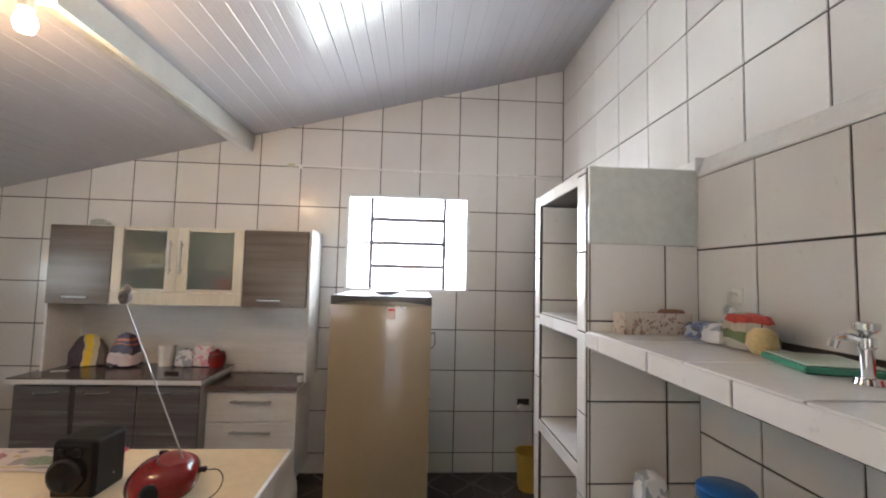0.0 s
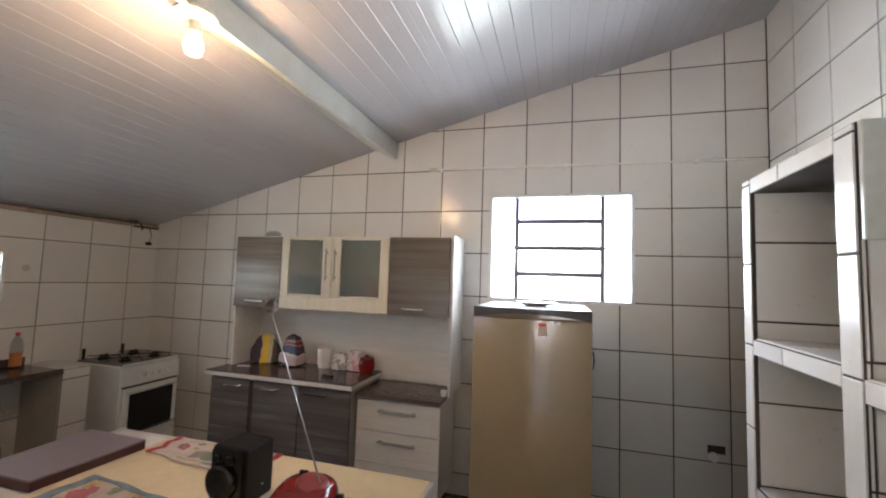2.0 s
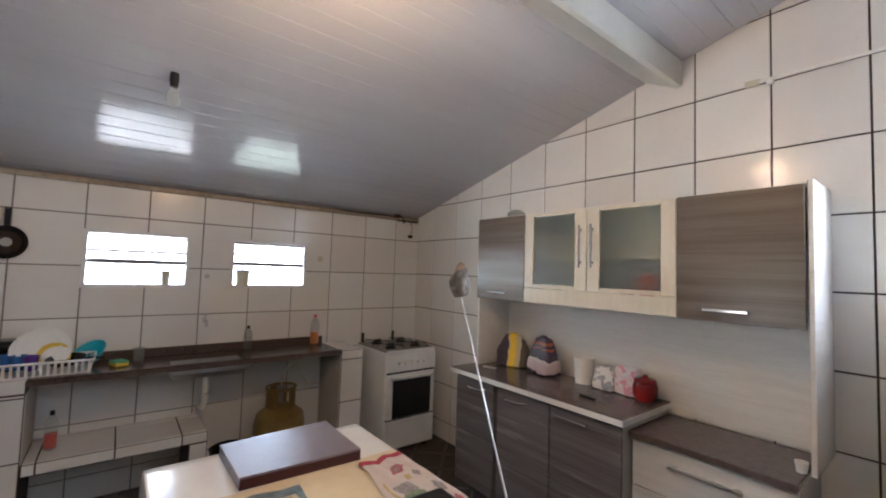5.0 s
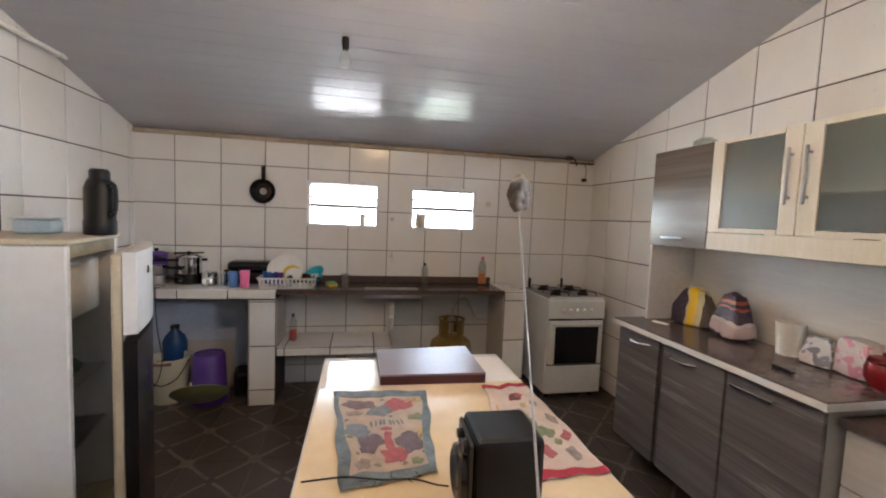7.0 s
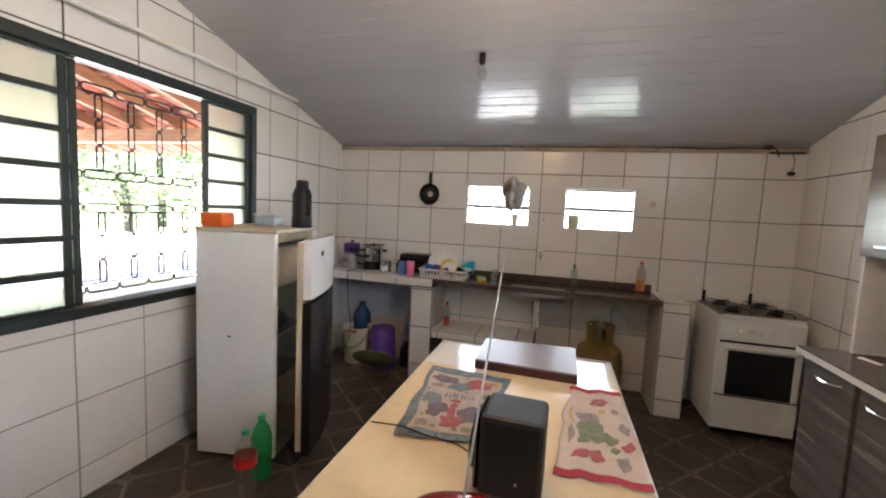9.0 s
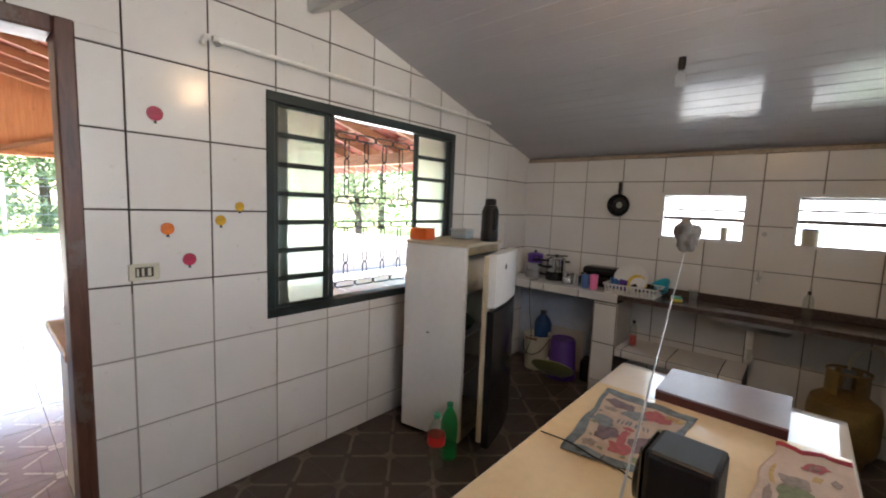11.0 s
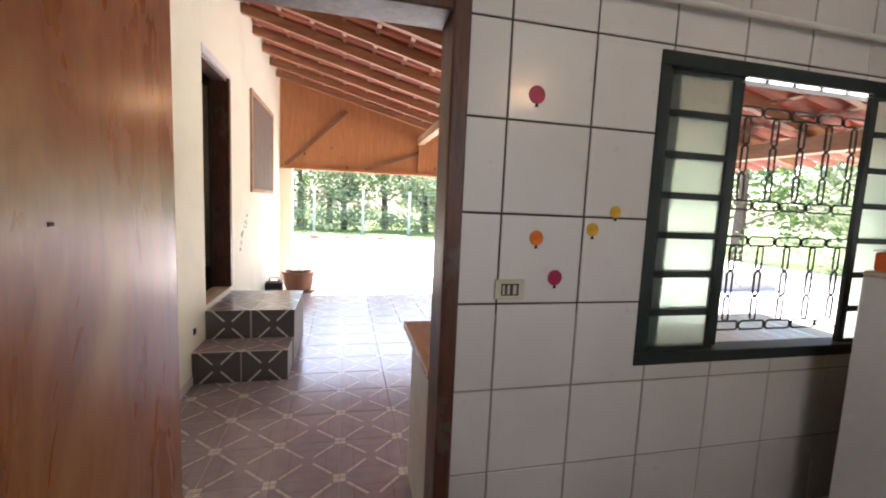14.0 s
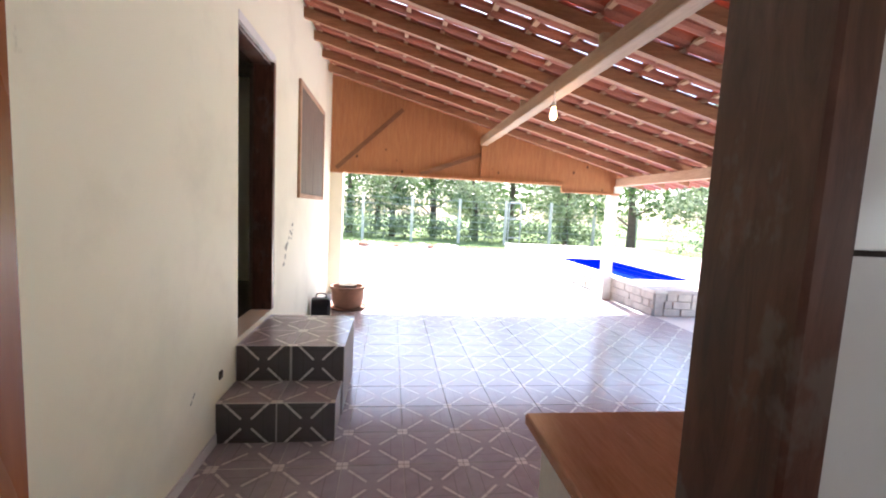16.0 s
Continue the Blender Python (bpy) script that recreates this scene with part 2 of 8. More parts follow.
def jamb_mat():
    k = Nodes("worn_brown_jamb")
    v = k.world((3, 3, 0.5))
    g, big = k.noise(v, 9, 6, 0.65, 0.8), k.noise(k.world((1, 1, 0.6)), 5.5, 5, 0.7)
    c = k.ramp(g, [(0.3, (0.045, 0.016, 0.010)), (0.7, (0.15, 0.062, 0.038))])
    c = k.mix(k.ramp(big, [(0.54, (0, 0, 0)), (0.60, (0.7, 0.7, 0.7))]), c, (0.14, 0.105, 0.085))
    k.set(Base_Color=c, Roughness=k.math("MULTIPLY_ADD", big, 0.4, 0.22))
    k.bump(g, 0.2, 0.004)
    return k.m


def doorwood_mat():
    k = Nodes("varnished_door_wood")
    v = k.where("Object", (1.6, 1.6, 0.16))
    g, f, big = k.noise(v, 7, 6, 0.6, 0.6), k.noise(v, 60, 3), k.noise(k.where("Object", (1, 1.6, 0.5)), 2.2, 4, 0.6, 1.0)
    c = k.ramp(k.math("MULTIPLY_ADD", f, 0.2, k.math("MULTIPLY", g, 0.8)), [(0.3, (0.24, 0.066, 0.018)), (0.7, (0.46, 0.17, 0.048))])
    c = k.mix(k.ramp(big, [(0.5, (0, 0, 0)), (0.72, (0.75, 0.75, 0.75))]), c, (0.56, 0.32, 0.12))
    k.set(Base_Color=c, Roughness=k.math("MULTIPLY_ADD", big, 0.25, 0.16), Coat_Weight=0.4, Coat_Roughness=0.2)
    k.bump(g, 0.08, 0.004)
    return k.m


M = dict(
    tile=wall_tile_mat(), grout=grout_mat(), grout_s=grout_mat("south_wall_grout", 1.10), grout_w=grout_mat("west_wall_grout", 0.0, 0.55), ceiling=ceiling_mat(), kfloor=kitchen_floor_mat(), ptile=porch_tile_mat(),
    # porch tile with its ground colours scaled to 0.22, for risers and baseboard
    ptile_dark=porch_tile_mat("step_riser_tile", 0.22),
    pgrout=paint("floor_grout", (0.40, 0.36, 0.35), 0.9), kgrout=paint("dark_floor_grout", (0.06, 0.05, 0.045), 0.9),
    outer=plaster_mat("cream_plaster", (0.88, 0.85, 0.68)), render=paint("cement_render", (0.42, 0.38, 0.33), 0.85, 0.2),
    palerender=paint("pale_smooth_render", (0.46, 0.42, 0.38), 0.75, 0.12, 4), bluewall=paint("bluish_limewash", (0.45, 0.49, 0.58), 0.7, 0.15, 3),
    white=paint("white_paint", (0.74, 0.73, 0.70), 0.4), beam=paint("white_beam_paint", (0.60, 0.60, 0.56), 0.35, 0.08),
    enamel=paint("white_enamel", (0.72, 0.73, 0.72), 0.25, 0.06, 3), steel=paint("brushed_steel", (0.55, 0.55, 0.54), 0.28, 0.1, 20, 0.03, 1.0),
    chrome=paint("chrome", (0.75, 0.75, 0.75), 0.12, 0.04, 10, 0, 1.0), dull=paint("dull_aluminium", (0.48, 0.48, 0.47), 0.4, 0.12, 12, 0.03, 1.0),
    blackp=paint("black_plastic", (0.007, 0.007, 0.008), 0.45, 0.3, 12, 0.05, 0.0, 0.3), blackm=paint("black_enamel", (0.012, 0.012, 0.013), 0.22, 0.2),
    iron=paint("dark_green_iron_paint", (0.022, 0.034, 0.034), 0.45, 0.25, 15), ironb=paint("black_wrought_iron", (0.02, 0.02, 0.02), 0.5, 0.25, 20),
    fridge=paint("beige_fridge_enamel", (0.36, 0.28, 0.17), 0.16, 0.06, 2, 0.01, 0.0, 0.5, 0.3),
    greyoak=laminate_mat("grey_wood_laminate", (0.118, 0.104, 0.104), (0.195, 0.178, 0.176), 0.26),
    brownoak=laminate_mat("brown_wood_laminate", (0.105, 0.083, 0.066), (0.175, 0.143, 0.116), 0.22),
    paleoak=wood_mat("white_wood_laminate", (0.70, 0.68, 0.66), (0.82, 0.81, 0.79), 2.5, "X", 0.35),
    cream=wood_mat("cream_wood_laminate", (0.66, 0.61, 0.50), (0.78, 0.74, 0.64), 2.5, "Z", 0.35),
    worktop=paint("grey_brown_worktop", (0.13, 0.10, 0.095), 0.18, 0.22, 40, 0.02), granite=paint("dark_brown_granite", (0.085, 0.062, 0.055), 0.2, 0.5, 55, 0.02),
    doorwood=doorwood_mat(),
    jamb=jamb_mat(),
    rafter=wood_mat("red_brown_rafter", (0.22, 0.09, 0.045), (0.46, 0.23, 0.12), 2, "X", 0.6, "World"),
    batten=wood_mat("pale_batten", (0.36, 0.20, 0.12), (0.60, 0.40, 0.27), 2, "Y", 0.7, "World"),
    mainbeam=wood_mat("pale_main_beam", (0.24, 0.15, 0.09), (0.42, 0.29, 0.18), 2, "Y", 0.6, "World"),
    gable=wood_mat("knotty_pine_boards", (0.38, 0.145, 0.055), (0.54, 0.25, 0.105), 2.2, "Z", 0.5, "World", True), brace=wood_mat("dark_brace_wood", (0.17, 0.075, 0.035), (0.28, 0.13, 0.06), 2, "X", 0.6, "World"),
    shutter=wood_mat("dark_weathered_wood", (0.09, 0.065, 0.05), (0.24, 0.19, 0.15), 2.2, "Z", 0.6),
    roof=paint("clay_roof_tile", (0.28, 0.085, 0.05), 0.75, 0.35, 5, 0.2), terracotta=wood_mat("brown_varnished_slab", (0.34, 0.15, 0.08), (0.54, 0.28, 0.16), 1.5, "Y", 0.25, "World"),
    bark=paint("tree_bark", (0.10, 0.075, 0.055), 0.9, 0.4, 8, 0.6), clay=paint("clay_pot", (0.24, 0.115, 0.07), 0.8, 0.2, 12, 0.2),
    cloth=paint("white_oilcloth", (0.74, 0.72, 0.68), 0.14, 0.06, 2.2, 0.25), red=paint("red_plastic", (0.20, 0.009, 0.010), 0.12, 0.2, 6),
    redflat=paint("red_plastic_plain", (0.55, 0.045, 0.03), 0.35), orange=paint("orange_plastic", (0.75, 0.14, 0.02), 0.4),
    yellow=paint("yellow_pack", (0.75, 0.52, 0.05), 0.3), maroon=paint("dark_plum_pack", (0.05, 0.015, 0.03), 0.3), pink=paint("pink_plastic", (0.85, 0.20, 0.40), 0.4),
    deepblue=paint("dark_blue_plastic", (0.012, 0.05, 0.16), 0.25), blue=paint("blue_plastic", (0.03, 0.14, 0.42), 0.3), sky=paint("pale_blue_plastic", (0.10, 0.22, 0.50), 0.4), teal=paint("turquoise_plastic", (0.02, 0.42, 0.55), 0.35),
    purple=paint("purple_plastic", (0.09, 0.03, 0.25), 0.4), whitep=paint("white_plastic", (0.78, 0.77, 0.73), 0.35), beigep=paint("beige_plastic", (0.52, 0.45, 0.32), 0.4),
    gas=paint("yellow_gas_bottle", (0.20, 0.13, 0.035), 0.45, 0.35, 8, 0.15), brownc=paint("purple_brown_leatherette", (0.185, 0.15, 0.17), 0.33, 0.15, 10), dbrown=paint("dark_red_brown_edge", (0.055, 0.012, 0.012), 0.4),
    greenglass=glass("green_bottle_plastic", (0.30, 0.88, 0.42), 0.05), clear=glass("clear_plastic", (0.93, 0.96, 0.95), 0.05),
    pane=glass("window_glass", (0.98, 1, 0.99), 0.0), frosted=glass("ribbed_green_glass", (0.89, 0.98, 0.92), 0.35), frostcab=glass("smoked_cabinet_glass", (0.66, 0.72, 0.69), 0.3),
    bluetile=paint("blue_pool_tile", (0.008, 0.03, 0.55), 0.12, 0.2, 30), stone=paint("pale_wall_stone", (0.46, 0.41, 0.37), 0.85, 0.25, 7, 0.5),
    sand=paint("pale_concrete", (0.60, 0.58, 0.53), 0.9, 0.12, 2, 0.2), grass=paint("short_grass", (0.13, 0.19, 0.05), 0.95, 0.4, 1.5, 0.8),
    wire=paint("galvanised_wire", (0.45, 0.46, 0.46), 0.5, 0.2, 5, 0, 0.8), post=paint("concrete_post", (0.52, 0.52, 0.48), 0.85), kidney=paint("green_pack", (0.05, 0.40, 0.22), 0.3),
    wool=paint("steel_wool", (0.15, 0.125, 0.105), 0.7, 0.4, 30, 0.5, 0.1), soap=paint("orange_detergent", (0.75, 0.22, 0.04), 0.3), ivory=paint("ivory_plastic", (0.55, 0.52, 0.40), 0.4),
    flowers=paint("washed_out_cloth", (0.42, 0.34, 0.28), 0.9, 0.18, 26, 0.3),
    bluehem=paint("faded_blue_hem", (0.14, 0.18, 0.21), 0.9, 0.45, 28), towel=paint("pale_pink_towelling", (0.50, 0.41, 0.35), 0.9, 0.14, 22, 0.3),
    redhem=paint("dark_red_hem", (0.34, 0.03, 0.05), 0.9, 0.2, 20), boxprint=blotch_mat("flowered_paper_box", [(0.42, 0.26, 0.20), (0.60, 0.45, 0.38), (0.30, 0.20, 0.16), (0.66, 0.58, 0.50)], 45, 0.6, base=(0.66, 0.60, 0.52), cover=0.5),
    bag=blotch_mat("printed_bag", [(0.55, 0.05, 0.08), (0.75, 0.72, 0.7), (0.10, 0.03, 0.10), (0.75, 0.35, 0.3)], 22, 0.3), pinkbag=blotch_mat("pink_white_bag", [(0.75, 0.72, 0.72), (0.70, 0.25, 0.35), (0.75, 0.6, 0.6)], 30, 0.3),
    greybag=blotch_mat("grey_white_bag", [(0.72, 0.72, 0.74), (0.3, 0.32, 0.38), (0.78, 0.76, 0.75)], 30, 0.3), seat=paint("cabinet_interior", (0.45, 0.43, 0.40), 0.6),
    magenta=paint("magenta_sticker", (0.36, 0.02, 0.07), 0.4, 0.3, 30), osticker=paint("orange_sticker", (0.70, 0.17, 0.015), 0.4, 0.3, 30), ysticker=paint("yellow_sticker", (0.62, 0.36, 0.02), 0.4, 0.3, 30),
    dark=paint("dark_interior", (0.05, 0.04, 0.035), 0.8), labelred=paint("red_label", (0.62, 0.02, 0.02), 0.4), melt=paint("grimy_fridge_liner", (0.26, 0.21, 0.12), 0.4, 0.4, 8),
)


def leaf_mat(name, a, b):
    k = Nodes(name)
    g = k.t.nodes.new("ShaderNodeNewGeometry")
    c = k.mix(g.outputs["Random Per Island"], a, b)
    k.set(Base_Color=c, Roughness=0.55)
    tr = k.n("BsdfTranslucent", Color=c)
    mx = k.t.nodes.new("ShaderNodeMixShader")
    mx.inputs[0].default_value = 0.35
    k.t.links.new(k.b.outputs[0], mx.inputs[1])
    k.t.links.new(tr.outputs[0], mx.inputs[2])
    k.t.links.new(mx.outputs[0], k.t.nodes["Material Output"].inputs[0])
    return k.m


def thin_plastic(name, tint, body, share):
    """A hollow clear wall: light passes straight through most of it."""
    k = Nodes(name)
    k.set(Base_Color=(*body, 1), Roughness=0.12)
    tr = k.n("BsdfTransparent", Color=(*tint, 1))
    mx = k.t.nodes.new("ShaderNodeMixShader")
    mx.inputs[0].default_value = share
    k.t.links.new(k.b.outputs[0], mx.inputs[1])
    k.t.links.new(tr.outputs[0], mx.inputs[2])
    k.t.links.new(mx.outputs[0], k.t.nodes["Material Output"].inputs[0])
    return k.m


M["greenglass"] = thin_plastic("green_bottle_plastic", (0.45, 0.95, 0.6), (0.03, 0.42, 0.14), 0.45)
M["clear"] = thin_plastic("clear_plastic", (0.96, 0.98, 0.97), (0.45, 0.47, 0.46), 0.80)
M["leaf"] = leaf_mat("tree_leaf", (0.05, 0.10, 0.03), (0.14, 0.22, 0.06))
M["leaf2"] = leaf_mat("pale_tree_leaf", (0.14, 0.20, 0.09), (0.30, 0.36, 0.20))


def glow(name, col, strength):
    k = Nodes(name)
    k.set(Base_Color=(*col, 1), Emission_Color=(*col, 1), Emission_Strength=strength)
    return k.m


M["bulb_on"] = glow("lit_bulb_glass", (1.0, 0.72, 0.40), 2)


# ---------- mesh helpers ----------
def part(name, bm, material, parent=None, label="", smooth=False, at=None):
    me = bpy.data.meshes.new(name)
    bmesh.ops.recalc_face_normals(bm, faces=bm.faces)
    if smooth:
        for f in bm.faces:
            f.smooth = True
    bm.to_mesh(me)
    bm.free()
    me.materials.append(M[material] if isinstance(material, str) else material)
    if smooth:
        me.set_sharp_from_angle(angle=radians(38))
    ob = new(name, me)
    if parent is not None:
        ob.parent = parent
    if label:
        ob["label"] = label
    if at is not None:
        ob.matrix_basis = at if isinstance(at, Matrix) else Matrix.Translation(at)
    return ob


def thing(name, at, label="", category="", group="", kind="", rz=0.0):
    ob = new(name)
    ob.matrix_basis = pose(at[0], at[1], at[2], 0, 0, rz)
    ob.empty_display_size = 0.1
    return tagged(ob, label, category, group, kind)


def box(bm, x0, x1, y0, y1, z0, z1, bev=0.0, seg=1, m=None):
    mat = Matrix.LocRotScale(((x0 + x1) / 2, (y0 + y1) / 2, (z0 + z1) / 2), None, (abs(x1 - x0), abs(y1 - y0), abs(z1 - z0)))
    vs = bmesh.ops.create_cube(bm, size=1, matrix=mat)["verts"]
    if bev:
        es = list({e for v in vs for e in v.link_edges})
        out = bmesh.ops.bevel(bm, geom=es, offset=bev, segments=seg, profile=0.5, affect="EDGES")
        vs = list({v for f in out["faces"] for v in f.verts} | {v for v in vs if v.is_valid})
    if m is not None:
        bmesh.ops.transform(bm, matrix=m, verts=[v for v in vs if v.is_valid])
    return bm


def B(*a, **k):
    return box(bmesh.new(), *a, **k)


def lathe(profile, n=20, bm=None, at=(0, 0, 0), m=None):
    """Turn (radius, height) pairs about z."""
    bm = bm or bmesh.new()
    rings, made = [], []
    for r, z in profile:
        ring = [bm.verts.new((at[0] + r * math.cos(2 * math.pi * i / n), at[1] + r * math.sin(2 * math.pi * i / n), at[2] + z)) for i in range(n)] if r > 1e-5 else [bm.verts.new((at[0], at[1], at[2] + z))]
        rings.append(ring)
        made += ring
    for a, b in zip(rings, rings[1:]):
        for i in range(n):
            q = [a[i % len(a)], a[(i + 1) % len(a)], b[(i + 1) % len(b)], b[i % len(b)]]
            q = list(dict.fromkeys(q))
            if len(q) > 2:
                bm.faces.new(q)
    if m is not None:
        bmesh.ops.transform(bm, matrix=m, verts=made)
    return bm


def tube(points, r, n=8, bm=None, caps=True, radii=None):
    bm = bm or bmesh.new()
    pts = [Vector(p) for p in points]
    rings = []
    up = Vector((0.13, 0.27, 1)).normalized()
    for i, p in enumerate(pts):
        d = (pts[min(i + 1, len(pts) - 1)] - pts[max(i - 1, 0)]).normalized()
        u = d.cross(up if abs(d.dot(up)) < 0.95 else Vector((1, 0.1, 0))).normalized()
        v = d.cross(u)
        rr = radii[i] if radii else r
        rings.append([bm.verts.new(p + rr * (math.cos(2 * math.pi * j / n) * u + math.sin(2 * math.pi * j / n) * v)) for j in range(n)])
    for a, b in zip(rings, rings[1:]):
        for j in range(n):
            bm.faces.new((a[j], a[(j + 1) % n], b[(j + 1) % n], b[j]))
    if caps:
        bm.faces.new(rings[0][::-1])
        bm.faces.new(rings[-1])
    return bm


def prism(poly, direction, bm=None):
    """A polygon (3D points) pushed along a vector."""
    bm = bm or bmesh.new()
    a = [bm.verts.new(p) for p in poly]
    b = [bm.verts.new(Vector(p) + Vector(direction)) for p in poly]
    n = len(a)
    bm.faces.new(a)
    bm.faces.new(b[::-1])
    for i in range(n):
        bm.faces.new((a[i], b[i], b[(i + 1) % n], a[(i + 1) % n]))
    return bm


def curve_pts(pts, n=6):
    """A smooth line through points."""
    out, p = [], [Vector(q) for q in pts]
    for i in range(len(p) - 1):
        a, b, c, d = p[max(i - 1, 0)], p[i], p[i + 1], p[min(i + 2, len(p) - 1)]
        for j in range(n):
            t = j / n
            out.append(0.5 * ((2 * b) + (c - a) * t + (2 * a - 5 * b + 4 * c - d) * t * t + (3 * b - a - 3 * c + d) * t ** 3))
    return out + [p[-1]]


# ---------- the kitchen's shell ----------
W, E, S, N = -3.97, 1.17, 0.72, 4.575
T = 0.14
PZ = -0.07


def zc(x):
    return 2.045 + 0.267 * (x - W)


def cut_rects(rect, holes):
    """What is left of rect (u0, u1, z0, z1) outside the holes."""
    rs = [rect]
    for h in holes:
        nxt = []
        for u0, u1, z0, z1 in rs:
            a, b, c, d = max(u0, h[0]), min(u1, h[1]), max(z0, h[2]), min(z1, h[3])
            if a >= b or c >= d:
                nxt.append((u0, u1, z0, z1))
                continue
            if z0 < c: nxt.append((u0, u1, z0, c))
            if d < z1: nxt.append((u0, u1, d, z1))
            if u0 < a: nxt.append((u0, a, c, d))
            if b < u1: nxt.append((b, u1, c, d))
        rs = nxt
    return [r for r in rs if r[1] - r[0] > 0.004 and r[3] - r[2] > 0.004]


def clip_top(rect, top):
    """The rect as a polygon cut off along the line z = top(u)."""
    u0, u1, z0, z1 = rect
    pts, out = [(u0, z0), (u1, z0), (u1, z1), (u0, z1)], []
    for (a, b), (c, d) in zip(pts, pts[1:] + pts[:1]):
        fa, fc = top(a) - b, top(c) - d
        if fa >= 0: out.append((a, b))
        if (fa > 1e-9 and fc < -1e-9) or (fa < -1e-9 and fc > 1e-9):
            t = fa / (fa - fc)
            out.append((a + (c - a) * t, b + (d - b) * t))
    return out


def wall_slab(name, u0, u1, z0, z1, holes, top, place, push, material="grout"):
    """A wall with openings; place(u, z) gives its inner face, push its thickness."""
    bm = bmesh.new()
    cuts = sorted({u0, u1, *[c for h in holes for c in h[:2] if u0 < c < u1]})
    for a, b in zip(cuts, cuts[1:]):
        for r in cut_rects((a, b, z0, z1), holes):
            poly = clip_top(r, top)
            if len(poly) > 2:
                prism([place(u, z) for u, z in poly], push, bm)
    bmesh.ops.remove_doubles(bm, verts=bm.verts, dist=1e-5)
    return tagged(part(name, bm, material), kind="structure")


TS, JT = 0.33, 0.0078
TILES = []


def tile_wall(parent, u_first, u0, u1, z_first, z0, z1, holes, top, place, out, material="tile", size=TS):
    TILES.append((parent, u_first, u0, u1, z_first, z0, z1, holes, top, place, out, material, size))


def lay_tiles():
    for parent, uf, u0, u1, zf, z0, z1, holes, top, place, out, material, size in TILES:
        nrm = Vector(out)
        shared = None
        i0 = math.floor((u0 - uf) / size)
        k0 = math.floor((z0 - zf) / size)
        u = uf + i0 * size
        while u < u1:
            z = zf + k0 * size
            while z < z1:
                cell = (max(u, u0) + JT / 2, min(u + size, u1) - JT / 2, max(z, z0) + JT / 2, min(z + size, z1) - JT / 2)
                whole = abs(cell[1] - cell[0] - size + JT) < 1e-4 and abs(cell[3] - cell[2] - size + JT) < 1e-4
                rs = cut_rects(cell, holes) if cell[1] - cell[0] > 0.004 and cell[3] - cell[2] > 0.004 else []
                polys = [p for p in (clip_top(r, top) for r in rs) if len(p) > 2]
                if polys:
                    c = Vector(place(u, z))
                    full = whole and len(polys) == 1 and len(polys[0]) == 4 and rs[0] == cell and polys[0][2][1] == cell[3] and polys[0][3][1] == cell[3]
                    if full and shared:
                        me = shared
                    else:
                        bm = bmesh.new()
                        for poly in polys:
                            base = [Vector(place(*q)) - c for q in poly]
                            mid = sum(base, Vector()) / len(base)
                            fr = [b + (mid - b).normalized() * 0.002 + nrm * 0.0055 for b in base]
                            side = [b + nrm * 0.004 for b in base]
                            v0, v1, v2 = ([bm.verts.new(q) for q in ring] for ring in (base, side, fr))
                            for a, b in ((v0, v1), (v1, v2)):
                                for j in range(len(a)):
                                    bm.faces.new((a[j], a[(j + 1) % len(a)], b[(j + 1) % len(a)], b[j]))
                            bm.faces.new(v2)
                        bmesh.ops.recalc_face_normals(bm, faces=bm.faces)
                        me = bpy.data.meshes.new("tile")
                        bm.to_mesh(me)
                        bm.free()
                        me.materials.append(M[material])
                        if full:
                            shared = me
                    ob = new("tile", me)
                    ob.parent, ob.location = parent, c
                z += size
            u += size


DOOR = (-0.452, 0.625, 0.0, 2.19)
SWIN = (-2.765, -1.205, 0.875, 2.11)
NWIN = (-0.66, 0.368, 1.46, 2.262)
WWIN = [(1.995, 2.585, 1.335, 1.713), (2.855, 3.44, 1.335, 1.713)]

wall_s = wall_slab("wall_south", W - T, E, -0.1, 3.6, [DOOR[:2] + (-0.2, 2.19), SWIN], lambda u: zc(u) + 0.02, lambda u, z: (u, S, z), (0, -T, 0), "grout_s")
wall_n = wall_slab("wall_north", W - T, E + T, -0.1, 3.6, [NWIN], lambda u: zc(u) + 0.02, lambda u, z: (u, N, z), (0, T, 0))
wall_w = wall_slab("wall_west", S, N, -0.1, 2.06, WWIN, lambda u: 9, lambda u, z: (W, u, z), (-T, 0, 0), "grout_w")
wall_e = wall_slab("wall_east", S - T, N, -0.1, 3.44, [], lambda u: 9, lambda u, z: (E + 0.01, u, z), (T, 0, 0))
tile_wall(wall_s, -0.60, W, E + 0.004, 0.15, 0, 3.5, [DOOR, SWIN], zc, lambda u, z: (u, S, z), (0, 1, 0))
tile_wall(wall_n, -1.05, W, E + 0.004, 0.16, 0, 3.5, [NWIN], zc, lambda u, z: (u, N, z), (0, -1, 0))
tile_wall(wall_w, 2.33, S, N, 0.155, 0, 2.02, WWIN, lambda u: 9, lambda u, z: (W, u, z), (1, 0, 0))
tile_wall(wall_e, 2.60, S, N - 0.006, 0.13, 2.13, 3.43, [], lambda u: 9, lambda u, z: (E + 0.01, u, z), (-1, 0, 0))

